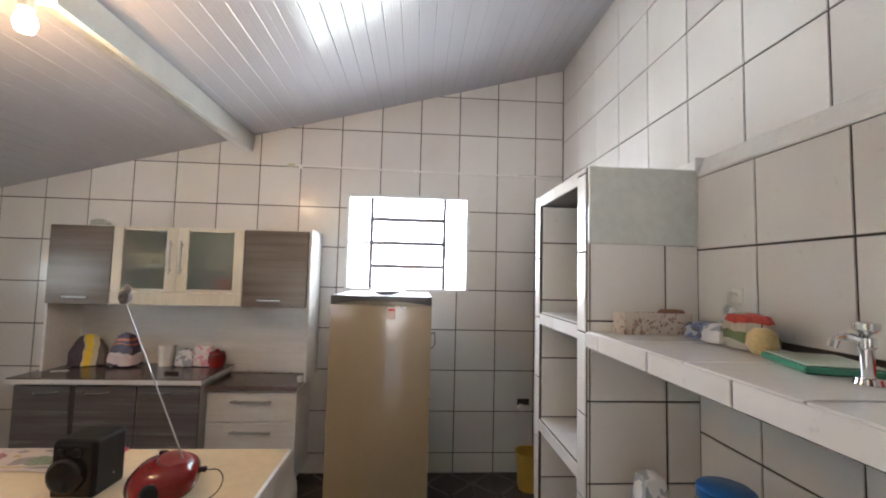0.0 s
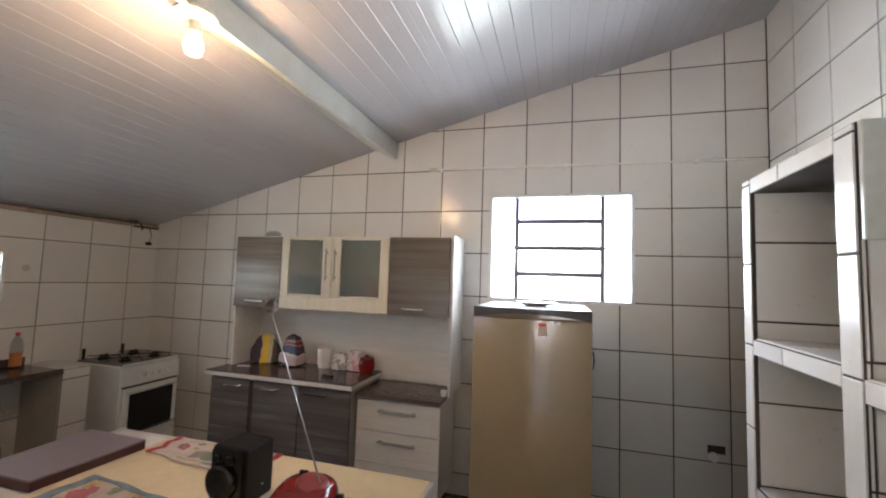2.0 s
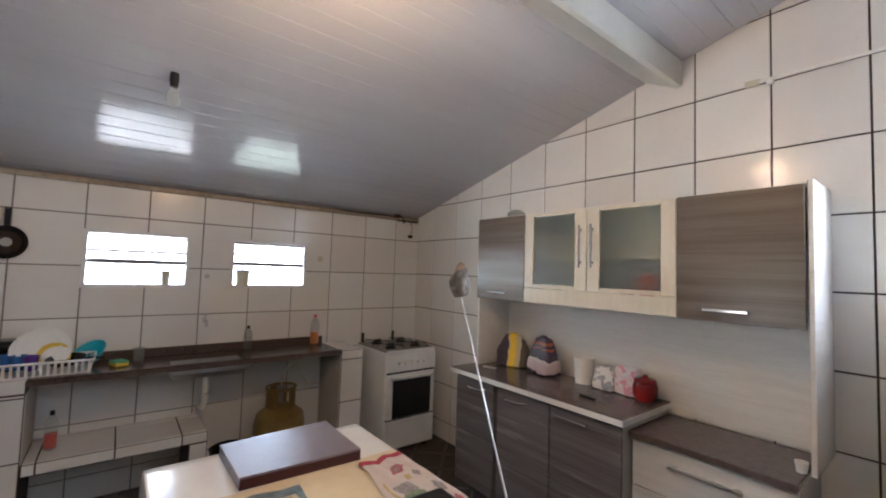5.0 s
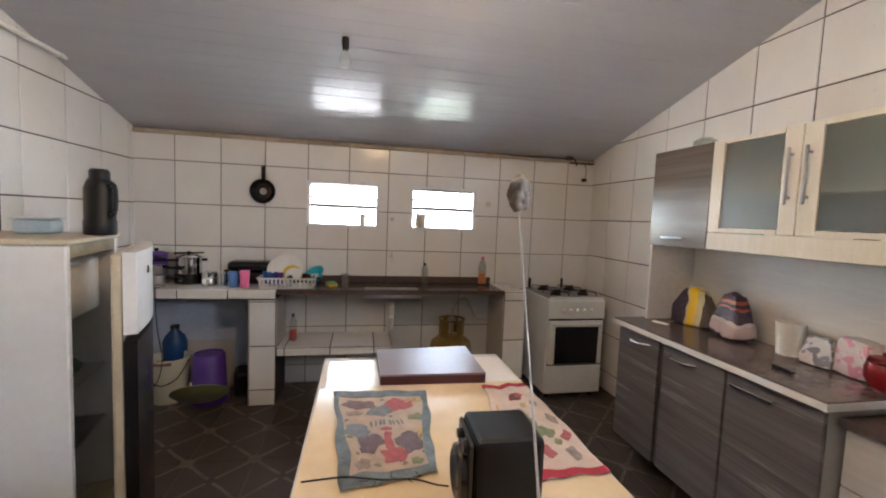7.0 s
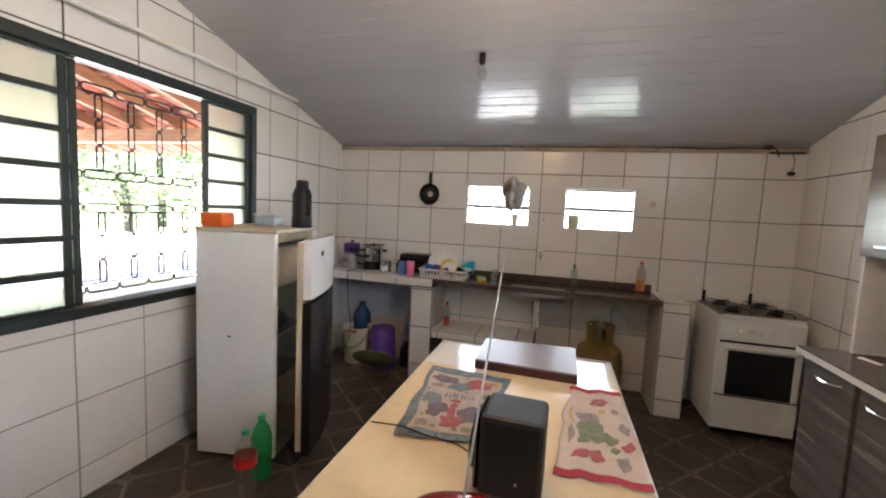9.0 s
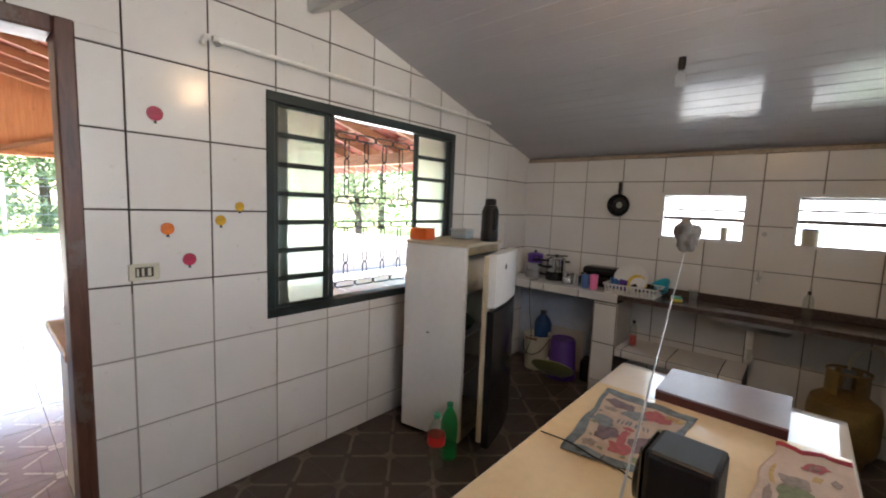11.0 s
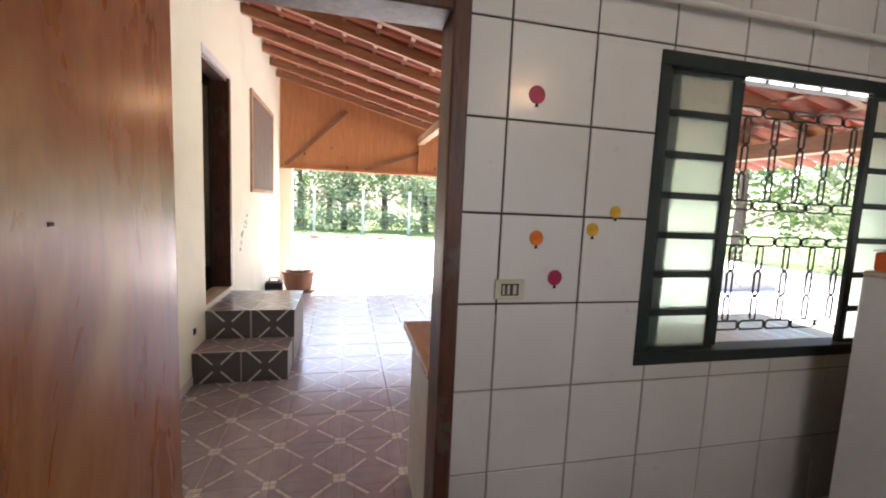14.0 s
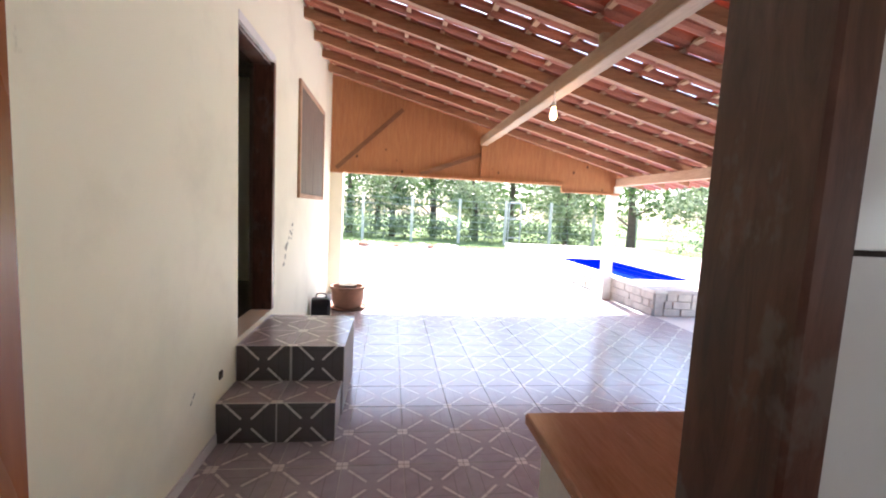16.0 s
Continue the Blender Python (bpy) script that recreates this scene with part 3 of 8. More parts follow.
# floors
kfloor = tagged(part("floor", B(W - T, E + T, S, N + T, -0.12, -0.008), "kgrout"), kind="structure")
ceil = bmesh.new()
x = W - 0.02
while x < E + 0.05:
    x1 = x + 0.0992
    prism([(x, S - 0.02, zc(x) + 0.0019), (x + 0.003, S - 0.02, zc(x + 0.004)), (x + 0.046, S - 0.02, zc(x + 0.046)), (x + 0.049, S - 0.02, zc(x + 0.049) + 0.0005), (x + 0.052, S - 0.02, zc(x + 0.052)), (x1 - 0.004, S - 0.02, zc(x1 - 0.004)), (x1, S - 0.02, zc(x1) + 0.0019), (x1, S - 0.02, zc(x1) + 0.01), (x, S - 0.02, zc(x) + 0.01)], (0, N - S + 0.04, 0), ceil)
    x += 0.1
prism([(W - 0.3, S - T, zc(W - 0.3) + 0.03), (E + 0.3, S - T, zc(E + 0.3) + 0.03), (E + 0.3, S - T, zc(E + 0.3) + 0.06), (W - 0.3, S - T, zc(W - 0.3) + 0.06)], (0, N - S + 2 * T, 0), ceil)
prism([(W, S, zc(W) + 0.006), (E + 0.02, S, zc(E + 0.02) + 0.006), (E + 0.02, S, zc(E + 0.02) + 0.012), (W, S, zc(W) + 0.012)], (0, N - S, 0), ceil)
tagged(part("ceiling", ceil, "ceiling"), kind="structure")
tagged(part("ceiling_beam", prism([(-1.645, S + 0.012, zc(-1.645) - 0.002), (-1.47, S + 0.012, 2.575), (-1.445, S + 0.012, 2.578), (-1.435, S + 0.012, zc(-1.435) - 0.014)], (0, N - S - 0.024, 0)), "beam"), kind="structure")
tagged(part("trim", B(W + 0.007, W + 0.03, S + 0.01, N - 0.01, 2.0, 2.03, bev=0.003), paint("stained_cornice", (0.40, 0.33, 0.25), 0.7, 0.4, 4)), kind="structure")


# door: frame and leaf
def door_frame():
    t = thing("door_1", (0, S, 0), "worn dark brown wooden door frame with the varnished door standing open", "door", kind="structure")
    d = T + 0.03
    part("door_frame", B(-0.452, -0.39, -T - 0.012, 0.018, -0.02, 2.19, bev=0.006), "jamb", t)
    part("door_frame", B(0.56, 0.625, -T - 0.012, 0.018, -0.02, 2.19, bev=0.006), "jamb", t)
    part("door_frame", B(-0.389, 0.559, -T - 0.012, 0.018, 2.125, 2.19, bev=0.006), "jamb", t)
    part("threshold", B(-0.389, 0.559, -T, 0.0, -0.03, 0.002, bev=0.003), "granite", t)
    for z in (0.25, 1.1, 1.9):
        part("hinge", tube([(0.515, 0.026, z), (0.515, 0.026, z + 0.09)], 0.008), "dull", t)
    leaf = part("door_leaf", B(-0.0175, 0.0175, 0.0, 0.86, 0.01, 2.115, bev=0.003), "doorwood", t, "varnished orange-brown wooden door leaf", at=pose(0.468, -0.028, 0, 0, 0, -3.2))
    part("lock_plate", B(-0.0195, -0.0178, 0.785, 0.81, 0.96, 1.10), "dull", leaf)
    part("nail_mark", B(-0.0190, -0.0178, 0.50, 0.515, 1.42, 1.428), "bark", leaf)


door_frame()


def sliding_window():
    """The dark steel window with ribbed panes, its middle open, a chain-pattern grille outside."""
    t = thing("window_1", (0, S, 0), "dark green steel sliding window with ribbed green panes, half open", "window", kind="structure")
    x0, x1, z0, z1 = SWIN
    y0, y1 = -0.09, 0.012
    for nm, a in (("frame", (x0, x1, y0, y1, z0, z0 + 0.05)), ("frame", (x0, x1, y0, y1, z1 - 0.055, z1)),
                  ("frame", (x0, x0 + 0.045, y0, y1, z0 + 0.051, z1 - 0.056)), ("frame", (x1 - 0.045, x1, y0, y1, z0 + 0.051, z1 - 0.056))):
        part(nm, B(*a, bev=0.004), "iron", t)
    part("top_rail", B(-2.29, -1.60, y1 - 0.03, y1 + 0.004, z1 - 0.062, z1 - 0.056), "chrome", t)
    zb, zt, n = z0 + 0.052, z1 - 0.058, 7

    def sash(xa, xb, y, post):
        s = part("sash", B(xa, xa + 0.03, y - 0.012, y + 0.012, zb, zt, bev=0.002), "iron", t)
        part("stile", B(xb - post, xb, y - 0.012, y + 0.012, zb, zt, bev=0.002), "iron", s)
        for i in range(n + 1):
            z = zb + (zt - zb) * i / n
            a, b = max(z - 0.013, zb), min(z + 0.013, zt)
            part("glazing_bar", B(xa + 0.031, xb - post - 0.001, y - 0.009, y + 0.013, a, b), "iron", s)
            if i < n:
                p = part("pane", B(xa + 0.03, xb - post, y - 0.004, y, z + 0.012, z + (zt - zb) / n - 0.012), "frosted", s)
                p.visible_shadow = False
    sash(x1 - 0.40, x1 - 0.046, -0.025, 0.03)
    sash(x1 - 0.46, x1 - 0.10, -0.06, 0.05)
    sash(x0 + 0.046, x0 + 0.43, -0.025, 0.035)
    # grille of elongated chain links
    g = thing("window_grille", (0, S - T - 0.04, 0), "black wrought iron window grille of long chain links", "grille")

    def link(cx, cz, a, b, vertical):
        q = a * 0.55
        pts = [(-a, -b), (-a, b), (-q, b + q), (q, b + q), (a, b), (a, -b), (q, -b - q), (-q, -b - q), (-a, -b)] if vertical else [(-b, a), (b, a), (b + q, q), (b + q, -q), (b, -a), (-b, -a), (-b - q, -q), (-b - q, q), (-b, a)]
        part("chain_link", tube([(cx + u, 0, cz + v) for u, v in pts], 0.0052, 4, caps=False), "ironb", g)
    xs = [-1.355 - 0.165 * i for i in range(9)]
    for z in (0.97, 1.383, 1.552, 1.978):
        for xx in xs:
            link(xx, z, 0.021, 0.0655, False)
    for lo, hi in ((0.97, 1.383), (1.552, 1.978)):
        step = (hi - lo - 0.042) / 3
        for xx in xs:
            for k in range(3):
                link(xx, lo + 0.021 + step * (k + 0.5), 0.0165, step / 2 - 0.0135, True)
    for xx in (x0 + 0.02, x1 - 0.02):
        part("side_bar", B(xx - 0.008, xx + 0.008, -0.008, 0.008, z0, z1), "ironb", g)


sliding_window()


def steel_window(name, place, u0, u1, z0, z1, verts, bars, frame_mat, label, fine=None, louvres=()):
    """A fixed steel window; place(u, d, z): along the wall, outwards, up."""
    t = thing(name, (0, 0, 0), label, "window", kind="structure")

    def bar(nm, a, b, c, d, da=0.03, db=0.06, mat=frame_mat):
        p, q = place(a, da, c), place(b, db, d)
        return part(nm, B(min(p[0], q[0]), max(p[0], q[0]), min(p[1], q[1]), max(p[1], q[1]), c, d), mat, t)
    f = 0.022
    bar("window_frame", u0, u1, z0, z0 + f, 0, 0.1)
    bar("window_frame", u0, u1, z1 - f, z1, 0, 0.1)
    bar("window_frame", u0, u0 + f, z0 + f, z1 - f, 0, 0.1)
    bar("window_frame", u1 - f, u1, z0 + f, z1 - f, 0, 0.1)
    for u in verts:
        bar("mullion", u - 0.015, u + 0.015, z0 + f, z1 - f, mat=fine or frame_mat)
    for a, b, z, h in bars:
        bar("glazing_bar", a, b, z - h / 2, z + h / 2, mat=fine or frame_mat)
    p = bar("pane", u0 + f, u1 - f, z0 + f, z1 - f, 0.064, 0.068, "pane")
    p.visible_shadow = False
    for i, z in enumerate(louvres):
        a, b = place(u0 + 0.05, 0.02, 0), place(u1 - 0.05, 0.10, 0)
        q = part("louvre", B(min(a[0], b[0]), max(a[0], b[0]), min(a[1], b[1]), max(a[1], b[1]), z, z + 0.004), "frosted", t)
        q.visible_shadow = False
    return t


winframe = paint("pale_window_paint", (0.70, 0.70, 0.70), 0.45)
wingrey = paint("grey_steel_bar", (0.16, 0.16, 0.17), 0.45)
M["winframe"], M["wingrey"] = winframe, wingrey
steel_window("window_2", lambda u, d, z: (u, N + d, z), *NWIN, (-0.454, 0.16), [(-0.64, -0.47, 1.86, 0.018), (0.176, 0.35, 1.86, 0.018)] + [(-0.439, 0.145, z, 0.034) for z in (1.665, 1.86, 2.06)], "winframe", "white steel kitchen window with grey louvre bars, glaringly bright", "wingrey")
for i, (a, b, z0, z1) in enumerate(WWIN):
    steel_window("window_%d" % (i + 3), lambda u, d, z: (W - d, u, z), a, b, z0, z1, (), [(a + 0.023, b - 0.023, z0 + 0.185, 0.030), (a + 0.023, b - 0.023, z0 + 0.262, 0.018), (a + 0.023, b - 0.023, z0 + 0.345, 0.018)] if i else [(a + 0.023, b - 0.023, z0 + 0.175, 0.030), (a + 0.023, b - 0.023, z0 + 0.245, 0.018), (a + 0.023, b - 0.023, z0 + 0.345, 0.014)], "winframe", "small white steel louvre window over the sink", "wingrey")


# ---------- masonry counters ----------
def tiled_face(parent, u0, u1, z0, z1, place, out, uf=None, zf=0.15, size=TS):
    tile_wall(parent, u0 if uf is None else uf, u0, u1, zf, z0, z1, [], lambda u: 99, place, out, size=size)


def west_counters():
    XF = -3.555
    # corner counter with a tiled top
    c = thing("masonry_counter", (0, 0, 0), "tiled masonry corner counter with an open bay below", "counter")
    top = part("counter_top", B(W + 0.007, XF, S + 0.007, 1.84, 0.80, 0.86), "grout", c)
    tiled_face(top, S + 0.01, 1.84, 0.80, 0.868, lambda u, z: (XF, u, z), (1, 0, 0), 0.85, 0.80)
    tiled_face(top, S + 0.01, 1.84, 0, 0.41, lambda u, z: (XF - z, u, 0.862), (0, 0, 1), 0.85, 0.0)
    pier = part("pier", B(W + 0.007, XF, 1.655, 1.84, 0, 0.797), "grout", c)
    tiled_face(pier, 1.655, 1.84, 0, 0.797, lambda u, z: (XF, u, z), (1, 0, 0), 1.655, 0.12)
    # thin bluish-grey sheet over the wall at the back of the open bay
    bw = part("back_wall", B(W + 0.007, W + 0.016, S + 0.01, 1.65, 0.0, 0.797), "bluewall", c)
    # sink worktop on two piers
    s = thing("sink_worktop", (0, 0, 0), "long dark brown stone sink worktop, wet and stained", "worktop")
    y0, y1, sy0, sy1 = 1.845, 3.60, 2.48, 2.92
    for a in ((y0, sy0, W + 0.007, XF + 0.02), (sy1, y1, W + 0.007, XF + 0.02), (sy0, sy1, W + 0.007, W + 0.09), (sy0, sy1, XF - 0.05, XF + 0.02)):
        part("slab", B(a[2], a[3], a[0], a[1], 0.838, 0.868), "granite", s)
    part("upstand", B(W + 0.007, W + 0.025, y0, y1, 0.8685, 0.925, bev=0.003), "granite", s)
    part("front_lip", B(XF, XF + 0.02, y0, y1, 0.8685, 0.876, bev=0.002), "granite", s)
    bm = bmesh.new()
    rings = []
    for k, z in ((0.0, 0.836), (0.0, 0.80), (0.03, 0.765), (0.07, 0.755)):
        rings.append([bm.verts.new(p) for p in ((W + 0.08 + k, sy0 - 0.01 + k, z), (XF - 0.04 - k, sy0 - 0.01 + k, z), (XF - 0.04 - k, sy1 + 0.01 - k, z), (W + 0.08 + k, sy1 + 0.01 - k, z))])
    for p, q in zip(rings, rings[1:]):
        for j in range(4):
            bm.faces.new((p[j], p[(j + 1) % 4], q[(j + 1) % 4], q[j]))
    bm.faces.new(rings[-1])
    bowl = part("sink_bowl", bm, "dull", s, "dull metal sink bowl")
    sol = bowl.modifiers.new("thick", "SOLIDIFY")
    sol.thickness = 0.002
    part("drain_pipe", tube(curve_pts([(-3.72, 2.70, 0.756), (-3.73, 2.70, 0.64), (-3.80, 2.70, 0.52), (W + 0.02, 2.70, 0.50)]), 0.022, 10), "whitep", s)
    p = thing("masonry_pier", (0, 0, 0), "white tiled pier that carries the sink worktop beside the cooker", "pier")
    pr = part("core", B(W + 0.007, XF - 0.005, 3.605, 3.79, 0, 0.862), "grout", p)
    tiled_face(pr, 3.605, 3.79, 0, 0.862, lambda u, z: (XF - 0.005, u, z), (1, 0, 0), 3.605, 0.13)
    tiled_face(pr, 0, 0.40, 0, 0.862, lambda u, z: (XF - 0.005 - u, 3.79, z), (0, 1, 0), 0, 0.13)
    tiled_face(pr, 3.605, 3.79, 0, 0.40, lambda u, z: (XF - 0.005 - z, u, 0.862), (0, 0, 1), 3.605, 0.0)
    part("plastered_face", B(W + 0.008, XF - 0.006, 3.599, 3.6045, 0, 0.836), "palerender", p)
    part("plastered_face", B(W + 0.017, XF - 0.001, 1.8402, 1.8447, 0.434, 0.797), "palerender", pier)
    part("plastered_face", B(W + 0.017, XF - 0.001, 1.6495, 1.6545, 0, 0.796), "palerender", pier)
    # low shelf under the sink
    l = thing("low_masonry_shelf", (0, 0, 0), "low tiled shelf under the sink", "shelf")
    lt = part("shelf_top", B(W + 0.007, XF, 1.845, 2.70, 0.37, 0.43), "grout", l)
    tiled_face(lt, 1.845, 2.70, 0.37, 0.433, lambda u, z: (XF, u, z), (1, 0, 0), 1.90, 0.33)
    tiled_face(lt, 1.845, 2.70, 0, 0.40, lambda u, z: (XF - z, u, 0.432), (0, 0, 1), 1.90, 0)
    le = part("end_post", B(W + 0.007, XF, 2.60, 2.70, 0, 0.368), "grout", l)
    tiled_face(le, 2.60, 2.70, 0, 0.368, lambda u, z: (XF, u, z), (1, 0, 0), 2.60, 0.04)


west_counters()


def tap(at, rz, label, mat="chrome", up=False):
    t = thing("tap", at, label, "tap", rz=rz)
    part("body", tube([(0, 0, 0), (0.05, 0, 0), (0.09, 0, 0.0)], 0.011, 10, radii=[0.018, 0.012, 0.014]), mat, t)
    part("spout", tube(curve_pts([(0.07, 0, 0), (0.10, 0, -0.005), (0.115, 0, -0.035)]), 0.009, 8), mat, t)
    part("handle", tube([(0.06, 0, 0.01), (0.06, 0, 0.045)], 0.007), mat, t)
    part("lever", tube([(0.06, -0.028, 0.048), (0.06, 0.028, 0.048)], 0.006), mat, t)
    return t


tap((W + 0.008, 2.70, 1.10), 0, "chrome wall tap above the sink")


def east_side():
    # lower wall, proud of the upper one
    w = tagged(part("wall_east_lower", B(E - 0.03, E + 0.0085, S + 0.007, 2.825, 0, 2.045), "grout"), kind="structure")
    tagged(part("ledge", prism([(E + 0.009, S + 0.007, 2.046), (E - 0.036, S + 0.007, 2.046), (E - 0.036, S + 0.007, 2.056), (E + 0.003, S + 0.007, 2.134), (E + 0.009, S + 0.007, 2.134)], (0, 2.825 - S - 0.007, 0)), "white"), kind="structure")
    tile_wall(w, 2.515, S + 0.01, 2.825, 1.73, 1.39, 2.045, [], lambda u: 9, lambda u, z: (E - 0.03, u, z), (-1, 0, 0))
    tile_wall(w, 2.515, S + 0.01, 2.825, 1.30 - 0.66, 0.0, 1.30, [], lambda u: 9, lambda u, z: (E - 0.03, u, z), (-1, 0, 0))
    XF, y0, y1 = 0.65, 2.83, 3.56
    t = thing("masonry_shelf_tower", (0, 0, 0), "white tiled masonry shelf tower with open bays", "shelf")
    side = part("side_wall", B(XF, E, y0, y0 + 0.09, 0, 2.075), "grout", t)
    tile_wall(side, XF + 0.013, XF, E - 0.03, 1.75 - 0.33, 0, 1.75, [], lambda u: 9, lambda u, z: (u, y0, z), (0, -1, 0))
    tile_wall(side, y0, y0, y0 + 0.09, 1.69 - 0.66, 0, 2.075, [], lambda u: 9, lambda u, z: (XF, u, z), (-1, 0, 0), size=0.34)
    side2 = part("side_wall", B(XF, E, y1 - 0.075, y1, 0, 2.075), "grout", t)
    tile_wall(side2, y1 - 0.075, y1 - 0.075, y1, 1.69 - 0.66, 0, 2.075, [], lambda u: 9, lambda u, z: (XF, u, z), (-1, 0, 0), size=0.34)
    back = part("back_wall", B(E - 0.13, E, y0 + 0.091, y1 - 0.076, 0, 2.075), "grout", t)
    tile_wall(back, y0 + 0.12, y0 + 0.09, y1 - 0.075, 0.15, 0, 2.03, [], lambda u: 9, lambda u, z: (E - 0.13, u, z), (-1, 0, 0))
    tile_wall(side2, XF, XF + 0.01, E - 0.14, 0.15, 0, 2.03, [], lambda u: 9, lambda u, z: (u, y1 - 0.075, z), (0, -1, 0))
    for z in (0.10, 0.735, 1.33, 2.010):
        sh = part("shelf_board", B(XF + 0.002, E - 0.135, y0 + 0.091, y1 - 0.076, z, z + 0.065), "grout", t)
        tile_wall(sh, y0 + 0.09, y0 + 0.09, y1 - 0.075, z, z, z + 0.065, [], lambda u: 9, lambda u, zz: (XF + 0.002, u, zz), (-1, 0, 0))
        tile_wall(sh, y0 + 0.09, y0 + 0.09, y1 - 0.075, 0, 0, 0.40, [], lambda u: 9, lambda u, q, z=z: (XF + 0.004 + q, u, z + 0.065), (0, 0, 1))
    part("cover_panel", B(XF + 0.002, E - 0.045, y0 - 0.022, y0 - 0.003, 1.745, 2.075, bev=0.003), paint("pale_green_grey_panel", (0.55, 0.57, 0.53), 0.2, 0.14, 3), t, "plain pale green-grey panel")
    part("top_mortar", B(E - 0.02, E + 0.0085, y0 - 0.002, y1, 2.076, 2.131), "white", t)
    part("plaster_edge", B(E - 0.044, E - 0.0005, y0 - 0.012, y0 - 0.003, 1.745, 2.134), "white", t)
    c = thing("high_tiled_counter", (0, 0, 0), "high tiled masonry counter along the wall", "counter")
    top = part("counter_top", B(XF, E - 0.031, S + 0.01, y0 - 0.002, 1.31, 1.372), "grout", c)
    tile_wall(top, 2.03, S + 0.01, y0 - 0.002, 1.31, 1.31, 1.378, [], lambda u: 9, lambda u, z: (XF, u, z), (-1, 0, 0), size=0.34)
    tile_wall(top, 1.861, S + 0.01, y0 - 0.002, 0, 0, 0.50, [], lambda u: 9, lambda u, q: (XF + q, u, 1.373), (0, 0, 1), size=0.35)
    low = part("low_shelf", B(XF + 0.05, E - 0.032, S + 0.01, y0 - 0.002, 0.60, 0.66), "white", c)
    part("support_wall", B(XF + 0.06, E - 0.032, 0.95, 1.05, 0.0, 1.30), "white", c)
    part("support_wall", B(XF + 0.06, E - 0.032, y0 - 0.10, y0 - 0.008, 0.0, 0.598), "white", c)


east_side()


# ---------- cabinets ----------
def bar_handle(parent, cx, y, cz, w, vertical=False, mat="dull"):
    bm = bmesh.new()
    if vertical:
        box(bm, cx - 0.006, cx + 0.006, y - 0.03, y - 0.018, cz - w / 2, cz + w / 2, bev=0.003)
        for s in (-1, 1):
            box(bm, cx - 0.005, cx + 0.005, y - 0.02, y, cz + s * w * 0.38 - 0.005, cz + s * w * 0.38 + 0.005)
    else:
        box(bm, cx - w / 2, cx + w / 2, y - 0.032, y - 0.018, cz - 0.007, cz + 0.007, bev=0.003)
        for s in (-1, 1):
            box(bm, cx + s * w * 0.42 - 0.01, cx + s * w * 0.42 + 0.01, y - 0.02, y, cz - 0.006, cz + 0.006)
    return part("handle", bm, mat, parent)


def bow_handle(parent, cx, y, cz, w):
    return part("handle", tube(curve_pts([(cx - w / 2, y, cz), (cx - w * 0.3, y - 0.028, cz - 0.004), (cx, y - 0.034, cz - 0.006), (cx + w * 0.3, y - 0.028, cz - 0.004), (cx + w / 2, y, cz)]), 0.007, 8), "chrome", parent)


